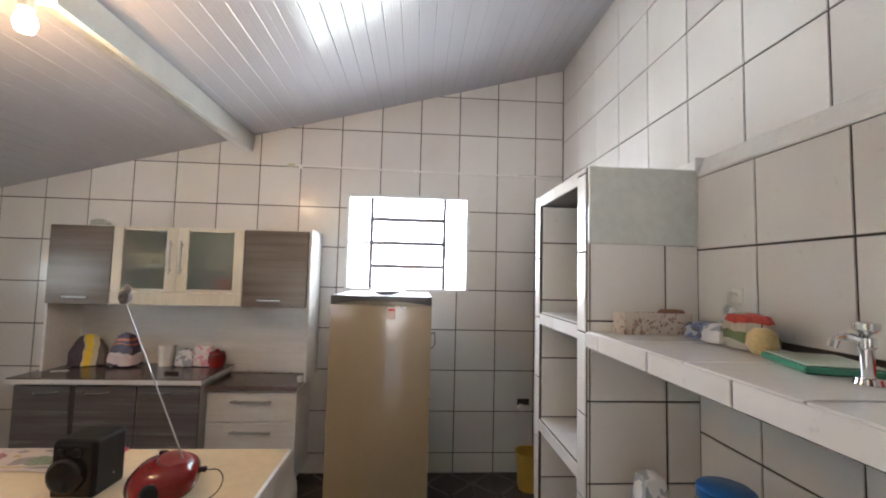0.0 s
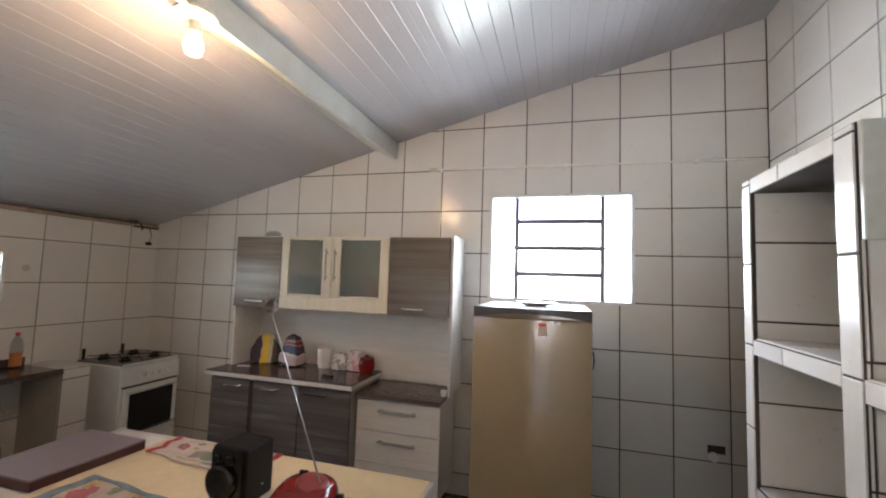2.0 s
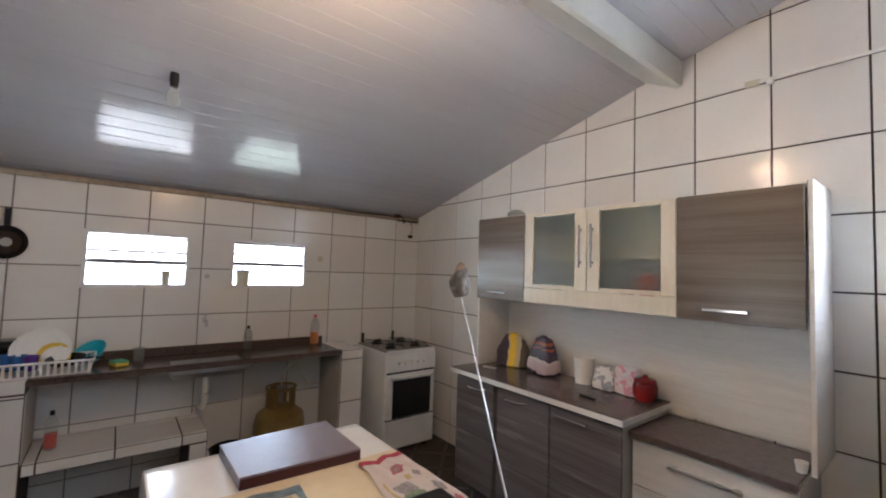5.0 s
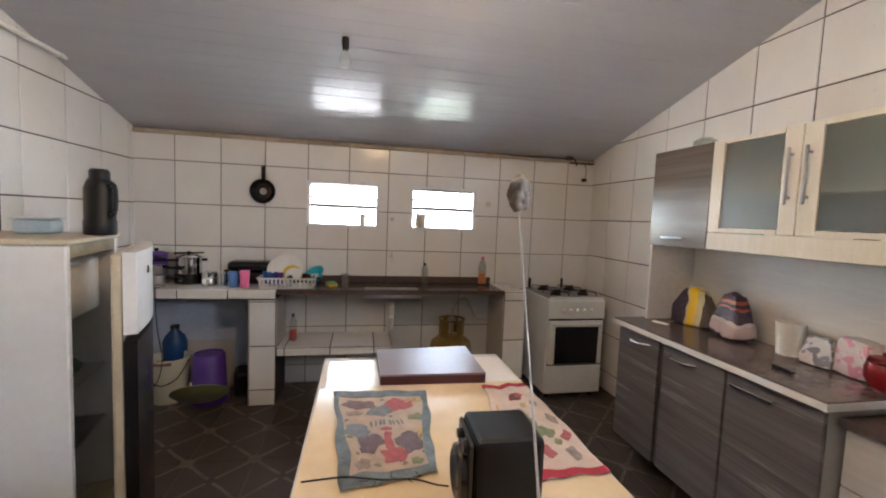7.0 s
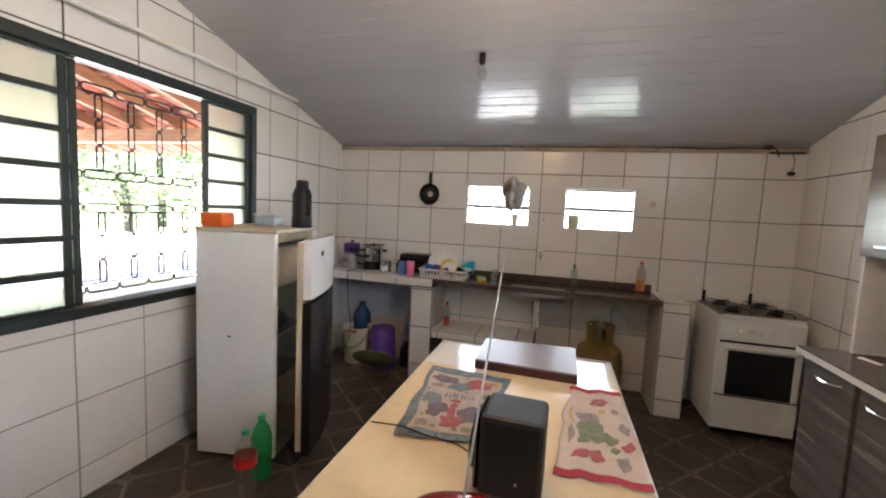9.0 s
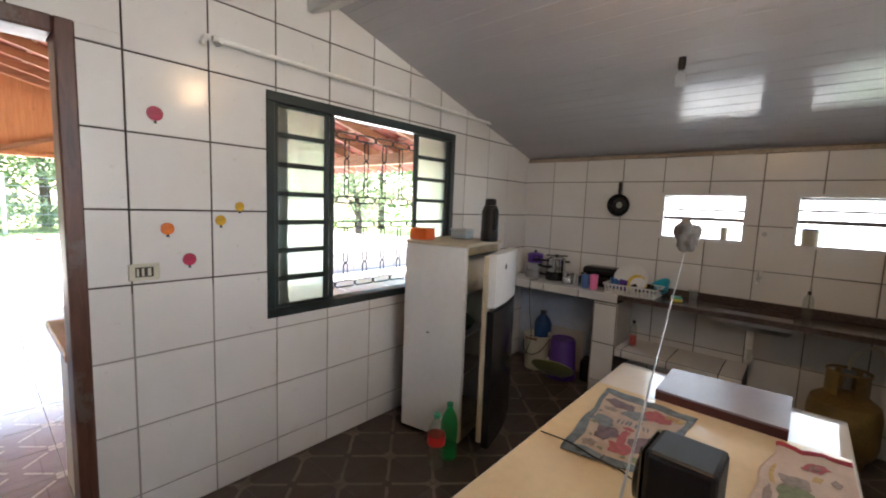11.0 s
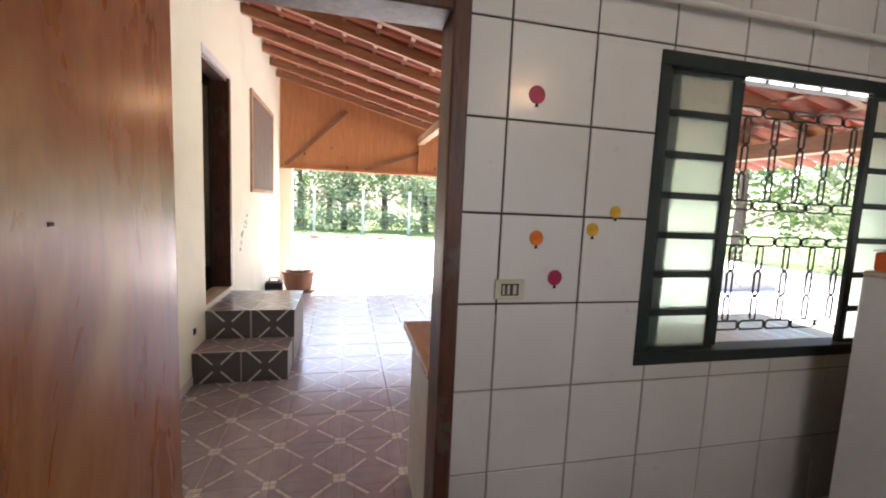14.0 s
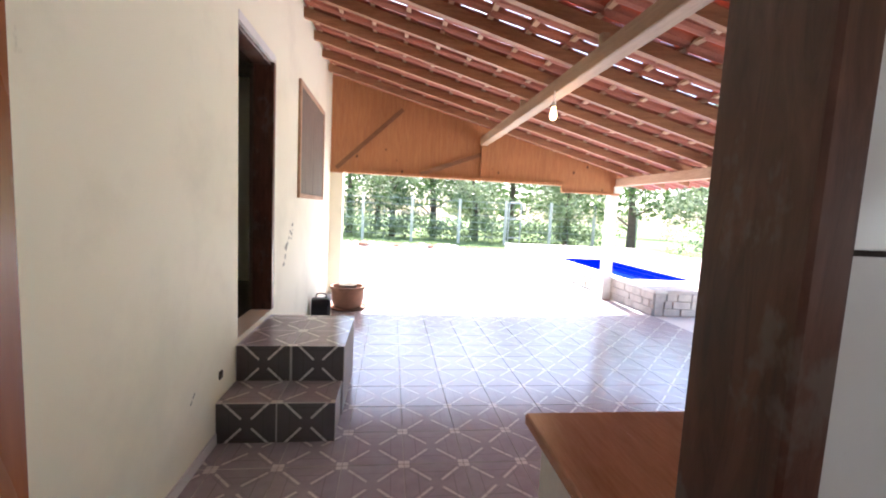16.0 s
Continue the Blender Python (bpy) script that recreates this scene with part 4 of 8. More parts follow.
def kitchen_cabinet():
    X0, X1, XM = -2.665, -0.865, -1.509
    YB = N - 0.012
    c = thing("kitchen_cabinet", (0, 0, 0), "kitchen cabinet with grey and white fronts and a glazed wall unit", "cabinet")
    # tall side panels joining both halves
    yu = 4.235
    part("side_panel", B(X0 - 0.018, X0, yu, YB, 0.86, 1.90, bev=0.002), "paleoak", c)
    part("side_panel", B(X1, X1 + 0.018, yu, YB, 0.80, 1.915, bev=0.002), "paleoak", c)
    part("back_panel", B(X0, X1, YB - 0.012, YB - 0.002, 0.80, 1.89), "paleoak", c)
    # wall unit
    u = part("upper_body", B(X0 + 0.001, X1 - 0.001, yu, YB - 0.013, 1.88, 1.90), "paleoak", c)
    part("bottom_board", B(X0 + 0.001, X1 - 0.001, yu, YB - 0.013, 1.345, 1.362), "paleoak", u)
    for xd in (-2.235, -1.335):
        part("divider", B(xd - 0.008, xd + 0.008, yu + 0.002, YB - 0.013, 1.363, 1.879), "cream", u)
    part("inner_shelf", B(-2.225, -1.345, yu + 0.02, YB - 0.014, 1.61, 1.622), "cream", u)
    yd = yu - 0.019
    for a, b in ((X0 - 0.008, -2.245), (-1.327, X1 - 0.004)):
        d = part("door", B(a, b, yd, yu - 0.001, 1.335, 1.895, bev=0.002), "brownoak", c, "brown wood-grain cupboard door")
        bar_handle(d, (a + b) / 2 - (0.0 if a < -2 else 0.03), yd, 1.385, 0.17, mat="chrome")
    for i, (a, b) in enumerate(((-2.241, -1.799), (-1.795, -1.331))):
        f = 0.068
        d = part("door", B(a, a + (f if i == 0 else 0.075), yd, yu - 0.001, 1.43, 1.893, bev=0.002), "cream", c, "cream framed door with smoked glass")
        part("stile", B(b - (0.075 if i == 0 else f), b, yd, yu - 0.001, 1.43, 1.893, bev=0.002), "cream", d)
        xa, xb = a + (f if i == 0 else 0.075) + 0.001, b - (0.075 if i == 0 else f) - 0.001
        part("rail", B(xa, xb, yd + 0.001, yu - 0.001, 1.43, 1.452), "cream", d)
        part("rail", B(xa, xb, yd + 0.001, yu - 0.001, 1.872, 1.893), "cream", d)
        g = part("pane", B(xa, xb, yd + 0.007, yd + 0.011, 1.453, 1.871), "frostcab", d)
        g.visible_shadow = False
        bar_handle(d, (b - 0.035) if i == 0 else (a + 0.035), yd, 1.68, 0.24, vertical=True)
    part("front_rail", B(-2.241, -1.331, yd, yu - 0.001, 1.338, 1.427, bev=0.002), "cream", c)
    # base unit, left part
    yf = 4.075
    part("lower_body", B(X0 - 0.02, XM - 0.004, yf + 0.02, YB - 0.013, 0.12, 0.822), "seat", c)
    doors = [(-2.70, -2.347), (-2.312, -1.924), (-1.914, -1.512)]
    for i, (a, b) in enumerate(doors):
        d = part("door", B(a, b, yf, yf + 0.019, 0.115, 0.805, bev=0.003), "greyoak", c, "dark grey wood-grain cupboard door")
        bow_handle(d, (-2.50, -2.17)[i], yf, 0.765, 0.165) if i < 2 else bar_handle(d, -1.775, yf, 0.765, 0.19, mat="chrome")
    # dark strip set between the two doors in place of the gap's shade
    part("dark_gap", B(-2.3465, -2.3125, yf + 0.012, yf + 0.0195, 0.122, 0.80), "dark", c)
    # drawers
    yr = 4.165
    part("drawer_body", B(XM + 0.001, X1 - 0.026, yr + 0.02, YB - 0.013, 0.12, 0.755), "paleoak", c)
    for z0, z1 in ((0.54, 0.745), (0.325, 0.535), (0.115, 0.32)):
        d = part("drawer_front", B(XM + 0.006, X1 - 0.024, yr, yr + 0.019, z0, z1, bev=0.003), "paleoak", c, "white wood-grain drawer front")
        bar_handle(d, (XM + X1) / 2 - 0.005, yr, z1 - 0.062, 0.28, mat="dull")
    for xx in (-2.6, -1.65, -0.95):
        for yy in (4.25, 4.5):
            part("foot", tube([(xx, yy, 0), (xx, yy, 0.121)], 0.018, 8), "blackp", c)
    # worktops
    w1 = thing("worktop", (0, 0, 0), "grey-brown laminate worktop with a pale edge", "worktop")
    part("slab", B(X0 - 0.065, XM + 0.02, 4.045, YB - 0.014, 0.828, 0.858, bev=0.003), "worktop", w1)
    part("edge_band", B(X0 - 0.066, XM + 0.022, 4.041, 4.0445, 0.824, 0.852), "paleoak", w1)
    part("edge_band", B(XM + 0.0205, XM + 0.024, 4.041, YB - 0.02, 0.824, 0.852), "paleoak", w1)
    w2 = thing("worktop", (0, 0, 0), "lower grey-brown laminate worktop over the drawers", "worktop")
    part("slab", B(XM + 0.003, X1 - 0.018, 4.135, YB - 0.014, 0.765, 0.792, bev=0.003), "worktop", w2)
    part("edge_band", B(XM + 0.003, X1 - 0.018, 4.1315, 4.1345, 0.764, 0.789), "worktop", w2)


kitchen_cabinet()


def beige_fridge():
    x0, x1, yf, yb, h = -0.61, 0.038, 3.80, 4.47, 1.455
    f = thing("fridge", (0, 0, 0), "beige upright fridge with a dark top rim, standing under the window", "fridge")
    part("cabinet", B(x0 + 0.004, x1 - 0.004, yf + 0.062, yb, 0.05, h - 0.03, bev=0.008), "fridge", f)
    bm = bmesh.new()
    n = 10
    prof = [(x0 + (x1 - x0) * i / n, yf + 0.022 * (2 * i / n - 1) ** 2) for i in range(n + 1)]
    prism([(a, b, 0.10) for a, b in prof] + [(x1, yf + 0.055, 0.10), (x0, yf + 0.055, 0.10)], (0, 0, h - 0.16), bm)
    part("door", bm, "fridge", f, smooth=True)
    bm = bmesh.new()
    zt = [(a, b - 0.004, h - 0.058 + 0.030 * math.sin(math.pi * i / n)) for i, (a, b) in enumerate(prof)]
    lo = [bm.verts.new((a, b, z)) for a, b, z in zt]
    hi = [bm.verts.new((a, b, h)) for a, b, z in zt]
    lob = [bm.verts.new((a, yf + 0.06, z)) for a, b, z in zt]
    hib = [bm.verts.new((a, yf + 0.06, h)) for a, b, z in zt]
    for i in range(n):
        for p, q in ((lo, hi), (hi, hib), (hib, lob), (lob, lo)):
            bm.faces.new((p[i], p[i + 1], q[i + 1], q[i]))
    bm.faces.new((lo[0], hi[0], hib[0], lob[0]))
    bm.faces.new((lo[-1], lob[-1], hib[-1], hi[-1]))
    part("top_rim", bm, paint("dark_brown_trim", (0.05, 0.038, 0.034), 0.35), f, "dark brown plastic rim")
    part("lid", B(x0, x1, yf + 0.064, yb, h - 0.028, h, bev=0.006), "white", f)
    for xx in (x0 + 0.05, x1 - 0.05):
        for yy in (yf + 0.12, yb - 0.06):
            part("foot", tube([(xx, yy, 0), (xx, yy, 0.052)], 0.02), "blackp", f)
    part("sticker", B(-0.245, -0.195, yf - 0.001, yf + 0.002, h - 0.145, h - 0.066), paint("pale_sticker", (0.70, 0.56, 0.50), 0.5), f)
    part("sticker_band", B(-0.24, -0.20, yf - 0.0025, yf - 0.0008, h - 0.092, h - 0.080), "labelred", f)
    part("small_sticker", B(-0.16, -0.125, yf + 0.0, yf + 0.003, h - 0.078, h - 0.064), "whitep", f)
    part("cord", tube(curve_pts([(x1 + 0.0, 4.46, 1.10), (x1 + 0.05, 4.47, 1.14), (x1 + 0.055, 4.48, 1.04), (x1 + 0.01, 4.47, 0.98), (x1 - 0.01, 4.49, 0.75), (x1 + 0.03, 4.49, 0.6)]), 0.004, 6), "blackp", f)
    p = thing("plate", (-0.27, 4.10, h), "white plate with a dark rim lying on the fridge", "plate")
    part("dish", lathe([(0.0, 0.002), (0.07, 0.004), (0.125, 0.022), (0.128, 0.026), (0.07, 0.010), (0, 0.008)], 24), "dull", p, smooth=True)


beige_fridge()


def old_fridge():
    """The open white fridge by the window wall."""
    f = thing("old_fridge", (-2.132, 1.380, 0), "old white fridge standing ajar, with a black lower door", "fridge", rz=10.5)
    x0, x1, y0, y1, h = -0.53, 0.0, -0.455, 0.0, 1.285
    part("side_panel", B(x1 - 0.035, x1, y0, y1, 0.02, h, bev=0.005), "enamel", f)
    part("side_panel", B(x0, x0 + 0.035, y0, y1, 0.02, h, bev=0.005), "enamel", f)
    part("back_panel", B(x0 + 0.036, x1 - 0.036, y0, y0 + 0.05, 0.02, h), "melt", f)
    part("base", B(x0 + 0.036, x1 - 0.036, y0 + 0.051, y1, 0.02, 0.09), "melt", f)
    part("inner_lid", B(x0 + 0.036, x1 - 0.036, y0 + 0.051, y1 - 0.004, h - 0.05, h - 0.002), "melt", f)
    part("top", B(x0 - 0.004, x1 + 0.004, y0, y1 + 0.012, h + 0.001, h + 0.022, bev=0.006), "beigep", f, "yellowed top board")
    for z in (0.42, 0.68):
        part("shelf", B(x0 + 0.036, x1 - 0.036, y0 + 0.051, y1 - 0.05, z, z + 0.008), "dull", f)
    part("freezer_box", B(x0 + 0.04, x1 - 0.04, y0 + 0.055, y1 - 0.06, 0.96, 1.20, bev=0.01), "whitep", f)
    part("crumpled_bag", lathe([(0, 0), (0.12, 0.01), (0.15, 0.05), (0.10, 0.10), (0, 0.12)], 9), paint("dark_green_bag", (0.02, 0.06, 0.03), 0.4), f, at=(-0.25, -0.20, 0.69), smooth=True)
    ang = 9
    at = pose(x0 + 0.052, y1 + 0.09, 0, 0, 0, ang)
    L = 0.56
    bm = bmesh.new()
    n = 8
    def slab(bm, z0, z1, t):
        pr = [(L * i / n, 0.055 + t * math.sin(math.pi * i / n)) for i in range(n + 1)]
        prism([(a, b, z0) for a, b in pr] + [(L, 0.012, z0), (0, 0.012, z0)], (0, 0, z1 - z0), bm)
    slab(bm, 0.10, 0.935, 0.022)
    d = part("lower_door", bm, "blackm", f, "glossy black lower door front", smooth=True, at=at)
    bm = bmesh.new()
    slab(bm, 0.96, 1.27, 0.024)
    part("upper_door", bm, "enamel", f, "white upper door front", smooth=True, at=at)
    part("door_liner", B(0.004, L - 0.004, -0.024, 0.011, 0.12, 1.26, bev=0.010, seg=2), "beigep", d, "yellowed door liner")
    part("badge", lathe([(0.016, 0.0), (0.014, 0.004), (0, 0.005)], 12, m=pose(0, 0, 0, -90)), "blackp", d, at=(0.42, 0.077, 1.19))
    part("dent_mark", B(x1, x1 + 0.003, -0.27, -0.25, 0.705, 0.712), "blackp", f)
    for xx in (x0 + 0.06, x1 - 0.05):
        for yy in (y0 + 0.06, y1 - 0.05):
            part("foot", tube([(xx, yy, 0), (xx, yy, 0.021)], 0.02), "blackp", f)


old_fridge()


def gas_cooker():
    x0, x1, y0, y1 = W + 0.02, -3.415, 3.935, 4.432
    c = thing("gas_cooker", (0, 0, 0), "white four-burner gas cooker with a black oven window", "cooker")
    part("body", B(x0, x1 - 0.02, y0, y1, 0.04, 0.83, bev=0.008), "enamel", c)
    part("control_panel", prism([(x1 - 0.019, y0, 0.672), (x1 + 0.0, y0, 0.672), (x1 - 0.006, y0, 0.808), (x1 - 0.019, y0, 0.825)], (0, y1 - y0, 0)), "enamel", c)
    for i in range(5):
        k = part("knob", lathe([(0.0, 0.02), (0.013, 0.019), (0.016, 0.0)], 12, m=pose(0, 0, 0, 0, 90)), "whitep", c, at=(x1 - 0.003, y0 + 0.13 + i * 0.062, 0.738))
    d = part("oven_door", B(x1 - 0.019, x1 + 0.004, y0 + 0.008, y1 - 0.008, 0.292, 0.655, bev=0.006), "enamel", c)
    part("oven_window", B(x1 + 0.0045, x1 + 0.007, y0 + 0.062, y1 - 0.052, 0.298, 0.603, bev=0.001), "blackm", d, "black glass oven window")
    part("oven_handle", tube(curve_pts([(x1 + 0.003, y0 + 0.04, 0.632), (x1 + 0.035, y0 + 0.07, 0.634), (x1 + 0.042, (y0 + y1) / 2, 0.636), (x1 + 0.035, y1 - 0.07, 0.634), (x1 + 0.003, y1 - 0.04, 0.632)]), 0.012, 8), "enamel", d)
    part("drawer_front", B(x1 - 0.019, x1 + 0.003, y0 + 0.005, y1 - 0.005, 0.05, 0.282, bev=0.006), "enamel", c)
    # black strips above and below the oven door give the shade of its gaps
    part("dark_gap", B(x1 - 0.019, x1 - 0.004, y0 + 0.012, y1 - 0.012, 0.6555, 0.6715), "blackp", c)
    part("dark_gap", B(x1 - 0.019, x1 - 0.002, y0 + 0.010, y1 - 0.010, 0.2825, 0.2915), "blackp", c)
    part("hob", B(x0 + 0.01, x1 - 0.02, y0 + 0.006, y1 - 0.006, 0.831, 0.842, bev=0.003), paint("stained_hob", (0.16, 0.13, 0.11), 0.3, 0.5, 14, 0.1, 0.4), c, "dark stained steel hob")
    part("hob_rim", B(x1 - 0.0195, x1 - 0.012, y0 + 0.004, y1 - 0.004, 0.831, 0.846, bev=0.002), "enamel", c)
    for i, (xx, yy) in enumerate(((-3.81, 4.06), (-3.81, 4.31), (-3.57, 4.06), (-3.57, 4.31))):
        part("burner", lathe([(0.045, 0), (0.045, 0.012), (0.03, 0.016), (0.03, 0.022), (0, 0.023)], 14), "blackp", c, at=(xx, yy, 0.842), smooth=True)
        bm = lathe([(0.034, -0.004), (0.034, 0.004), (0.026, 0.004), (0.026, -0.004), (0.034, -0.004)], 12, m=pose(xx, yy, 0.872))
        for a in range(4):
            q = a * math.pi / 2 + 0.78
            tube([(xx + 0.03 * math.cos(q), yy + 0.03 * math.sin(q), 0.872), (xx + 0.105 * math.cos(q), yy + 0.105 * math.sin(q), 0.872), (xx + 0.115 * math.cos(q), yy + 0.115 * math.sin(q), 0.843)], 0.004, 5, bm)
        part("pan_support", bm, "blackp", c)
    for yy in (y0 + 0.03, y1 - 0.15):
        part("lid_hinge", B(x0 + 0.02, x0 + 0.04, yy, yy + 0.02, 0.83, 0.93, bev=0.004), "blackp", c)
    for xx in (x0 + 0.05, x1 - 0.07):
        for yy in (y0 + 0.05, y1 - 0.05):
            part("foot", tube([(xx, yy, 0), (xx, yy, 0.045)], 0.018), "blackp", c)


gas_cooker()


# ---------- table and what lies on it ----------
TX0, TX1, TY0, TY1, TZ = -2.28, -0.62, 2.30, 3.10, 0.788


def table():
    t = thing("dining_table", (0, 0, 0), "long wooden kitchen table under a white oilcloth", "table")
    part("tabletop", B(TX0 + 0.012, TX1 - 0.012, TY0 + 0.012, TY1 - 0.012, TZ - 0.04, TZ - 0.004, bev=0.003), "brownoak", t)
    for xx in (TX0 + 0.1, TX1 - 0.1):
        for yy in (TY0 + 0.09, TY1 - 0.09):
            part("leg", B(xx - 0.03, xx + 0.03, yy - 0.03, yy + 0.03, 0, TZ - 0.041, bev=0.004), "brownoak", t)
    part("apron", B(TX0 + 0.1, TX1 - 0.1, TY0 + 0.07, TY0 + 0.09, TZ - 0.13, TZ - 0.041), "brownoak", t)
    part("apron", B(TX0 + 0.1, TX1 - 0.1, TY1 - 0.09, TY1 - 0.07, TZ - 0.13, TZ - 0.041), "brownoak", t)
    bm = bmesh.new()
    mx, my = 0.26, 0.24

    def stations(a, b, m, n):
        rim = [-m * i / 6 for i in (6, 5, 4, 3, 2, 1)] + [-0.012, -0.005]
        return [a + q for q in rim] + [a + (b - a) * i / n for i in range(n + 1)] + [b - q for q in reversed(rim)]
    us, vs = stations(TX0, TX1, mx, 34), stations(TY0, TY1, my, 18)
    nx, ny = len(us) - 1, len(vs) - 1
    grid = []
    for u in us:
        row = []
        for v in vs:
            dx, dy = max(TX0 - u, u - TX1, 0), max(TY0 - v, v - TY1, 0)
            drop = min(math.hypot(dx, dy), 0.30)
            wob = noise.noise(Vector((u * 5, v * 5, 0)))
            fold = 0.016 * math.sin(u * 17 + v * 15) * min(1, drop * 6)
            cu, cv = min(max(u, TX0), TX1), min(max(v, TY0), TY1)
            sx = (1 if u > TX1 else -1 if u < TX0 else 0)
            sy = (1 if v > TY1 else -1 if v < TY0 else 0)
            z = TZ + 0.0015 * wob if drop == 0 else TZ - drop * 0.97
            k = 0.006 + 0.05 * drop + fold if drop else 0
            k = min(max(k, 0.010), drop * 1.6) if drop else 0
            row.append(bm.verts.new((cu + sx * k, cv + sy * k, z)))
        grid.append(row)
    for i in range(nx):
        for j in range(ny):
            bm.faces.new((grid[i][j], grid[i + 1][j], grid[i + 1][j + 1], grid[i][j + 1]))
    c = thing("tablecloth", (0, 0, 0), "white oilcloth with cream panels, spread over the table", "tablecloth")
    ob = part("cloth", bm, "cloth", c, smooth=True)
    sol = ob.modifiers.new("thick", "SOLIDIFY")
    sol.thickness, sol.offset = 0.002, -1
    # cream printed field; the west end stays white, a reflection put into the colour
    part("cream_field", B(TX0 + 0.34, TX1 - 0.001, TY0 + 0.001, TY1 - 0.001, TZ + 0.002, TZ + 0.0035), paint("cream_oilcloth", (0.70, 0.57, 0.37), 0.17, 0.1, 2.4, 0.22), c)


table()


def cloth(name, corners, z, mat, hem, hem_w, label, category, wob=0.006, seed=0, sides=True):
    """A thin cloth between four corners, with a hem."""
    t = thing(name, (0, 0, 0), label, category)
    A, Bq, C, D = (Vector((*p, 0)) for p in corners)
    nu, nv = 22, 22
    def at(u, v, lift=0.0):
        p = (A * (1 - u) + Bq * u) * (1 - v) + (D * (1 - u) + C * u) * v
        p += 0.020 * Vector((noise.noise(Vector((u * 4, v * 4, seed))), noise.noise(Vector((u * 4, v * 4, seed + 7))), 0))
        p.z = z + 0.003 + wob * max(0, noise.noise(Vector((u * 5, v * 5, seed + 3)))) + lift
        return p
    def sheet(u0, u1, v0, v1, m, lift=0.0, n=nu):
        bm = bmesh.new()
        g = [[bm.verts.new(at(u0 + (u1 - u0) * i / n, v0 + (v1 - v0) * j / n, lift)) for j in range(n + 1)] for i in range(n + 1)]
        for i in range(n):
            for j in range(n):
                bm.faces.new((g[i][j], g[i + 1][j], g[i + 1][j + 1], g[i][j + 1]))
        return bm
    def solid(ob, th):
        s = ob.modifiers.new("thick", "SOLIDIFY")
        s.thickness, s.offset = th, 1
    solid(part("cloth", sheet(0, 1, 0, 1, mat), mat, t, smooth=True), 0.002)
    ends = ((0, 1, 0, hem_w), (0, 1, 1 - hem_w, 1))
    for r in ends if not sides else ((0, 1, 0, hem_w), (0, 1, 1 - hem_w, 1), (0, hem_w, hem_w, 1 - hem_w), (1 - hem_w, 1, hem_w, 1 - hem_w)):
        solid(part("hem", sheet(*r, hem, 0.0026), hem, t, smooth=True), 0.0015)
    return at


cloth_at = cloth("flowered_cloth", [(-1.89, 2.354), (-1.868, 2.69), (-1.371, 2.645), (-1.334, 2.405)], TZ + 0.004, "flowers", "bluehem", 0.085, "faded flower-print cloth with a blue hem on the table", "cloth", seed=2)
towel_at = cloth("dish_towel", [(-1.885, 2.912), (-1.90, 3.095), (-1.315, 3.098), (-1.305, 2.857)], TZ + 0.004, "towel", "redhem", 0.05, "pale printed dish towel with dark red ends on the table", "towel", seed=9, sides=False)


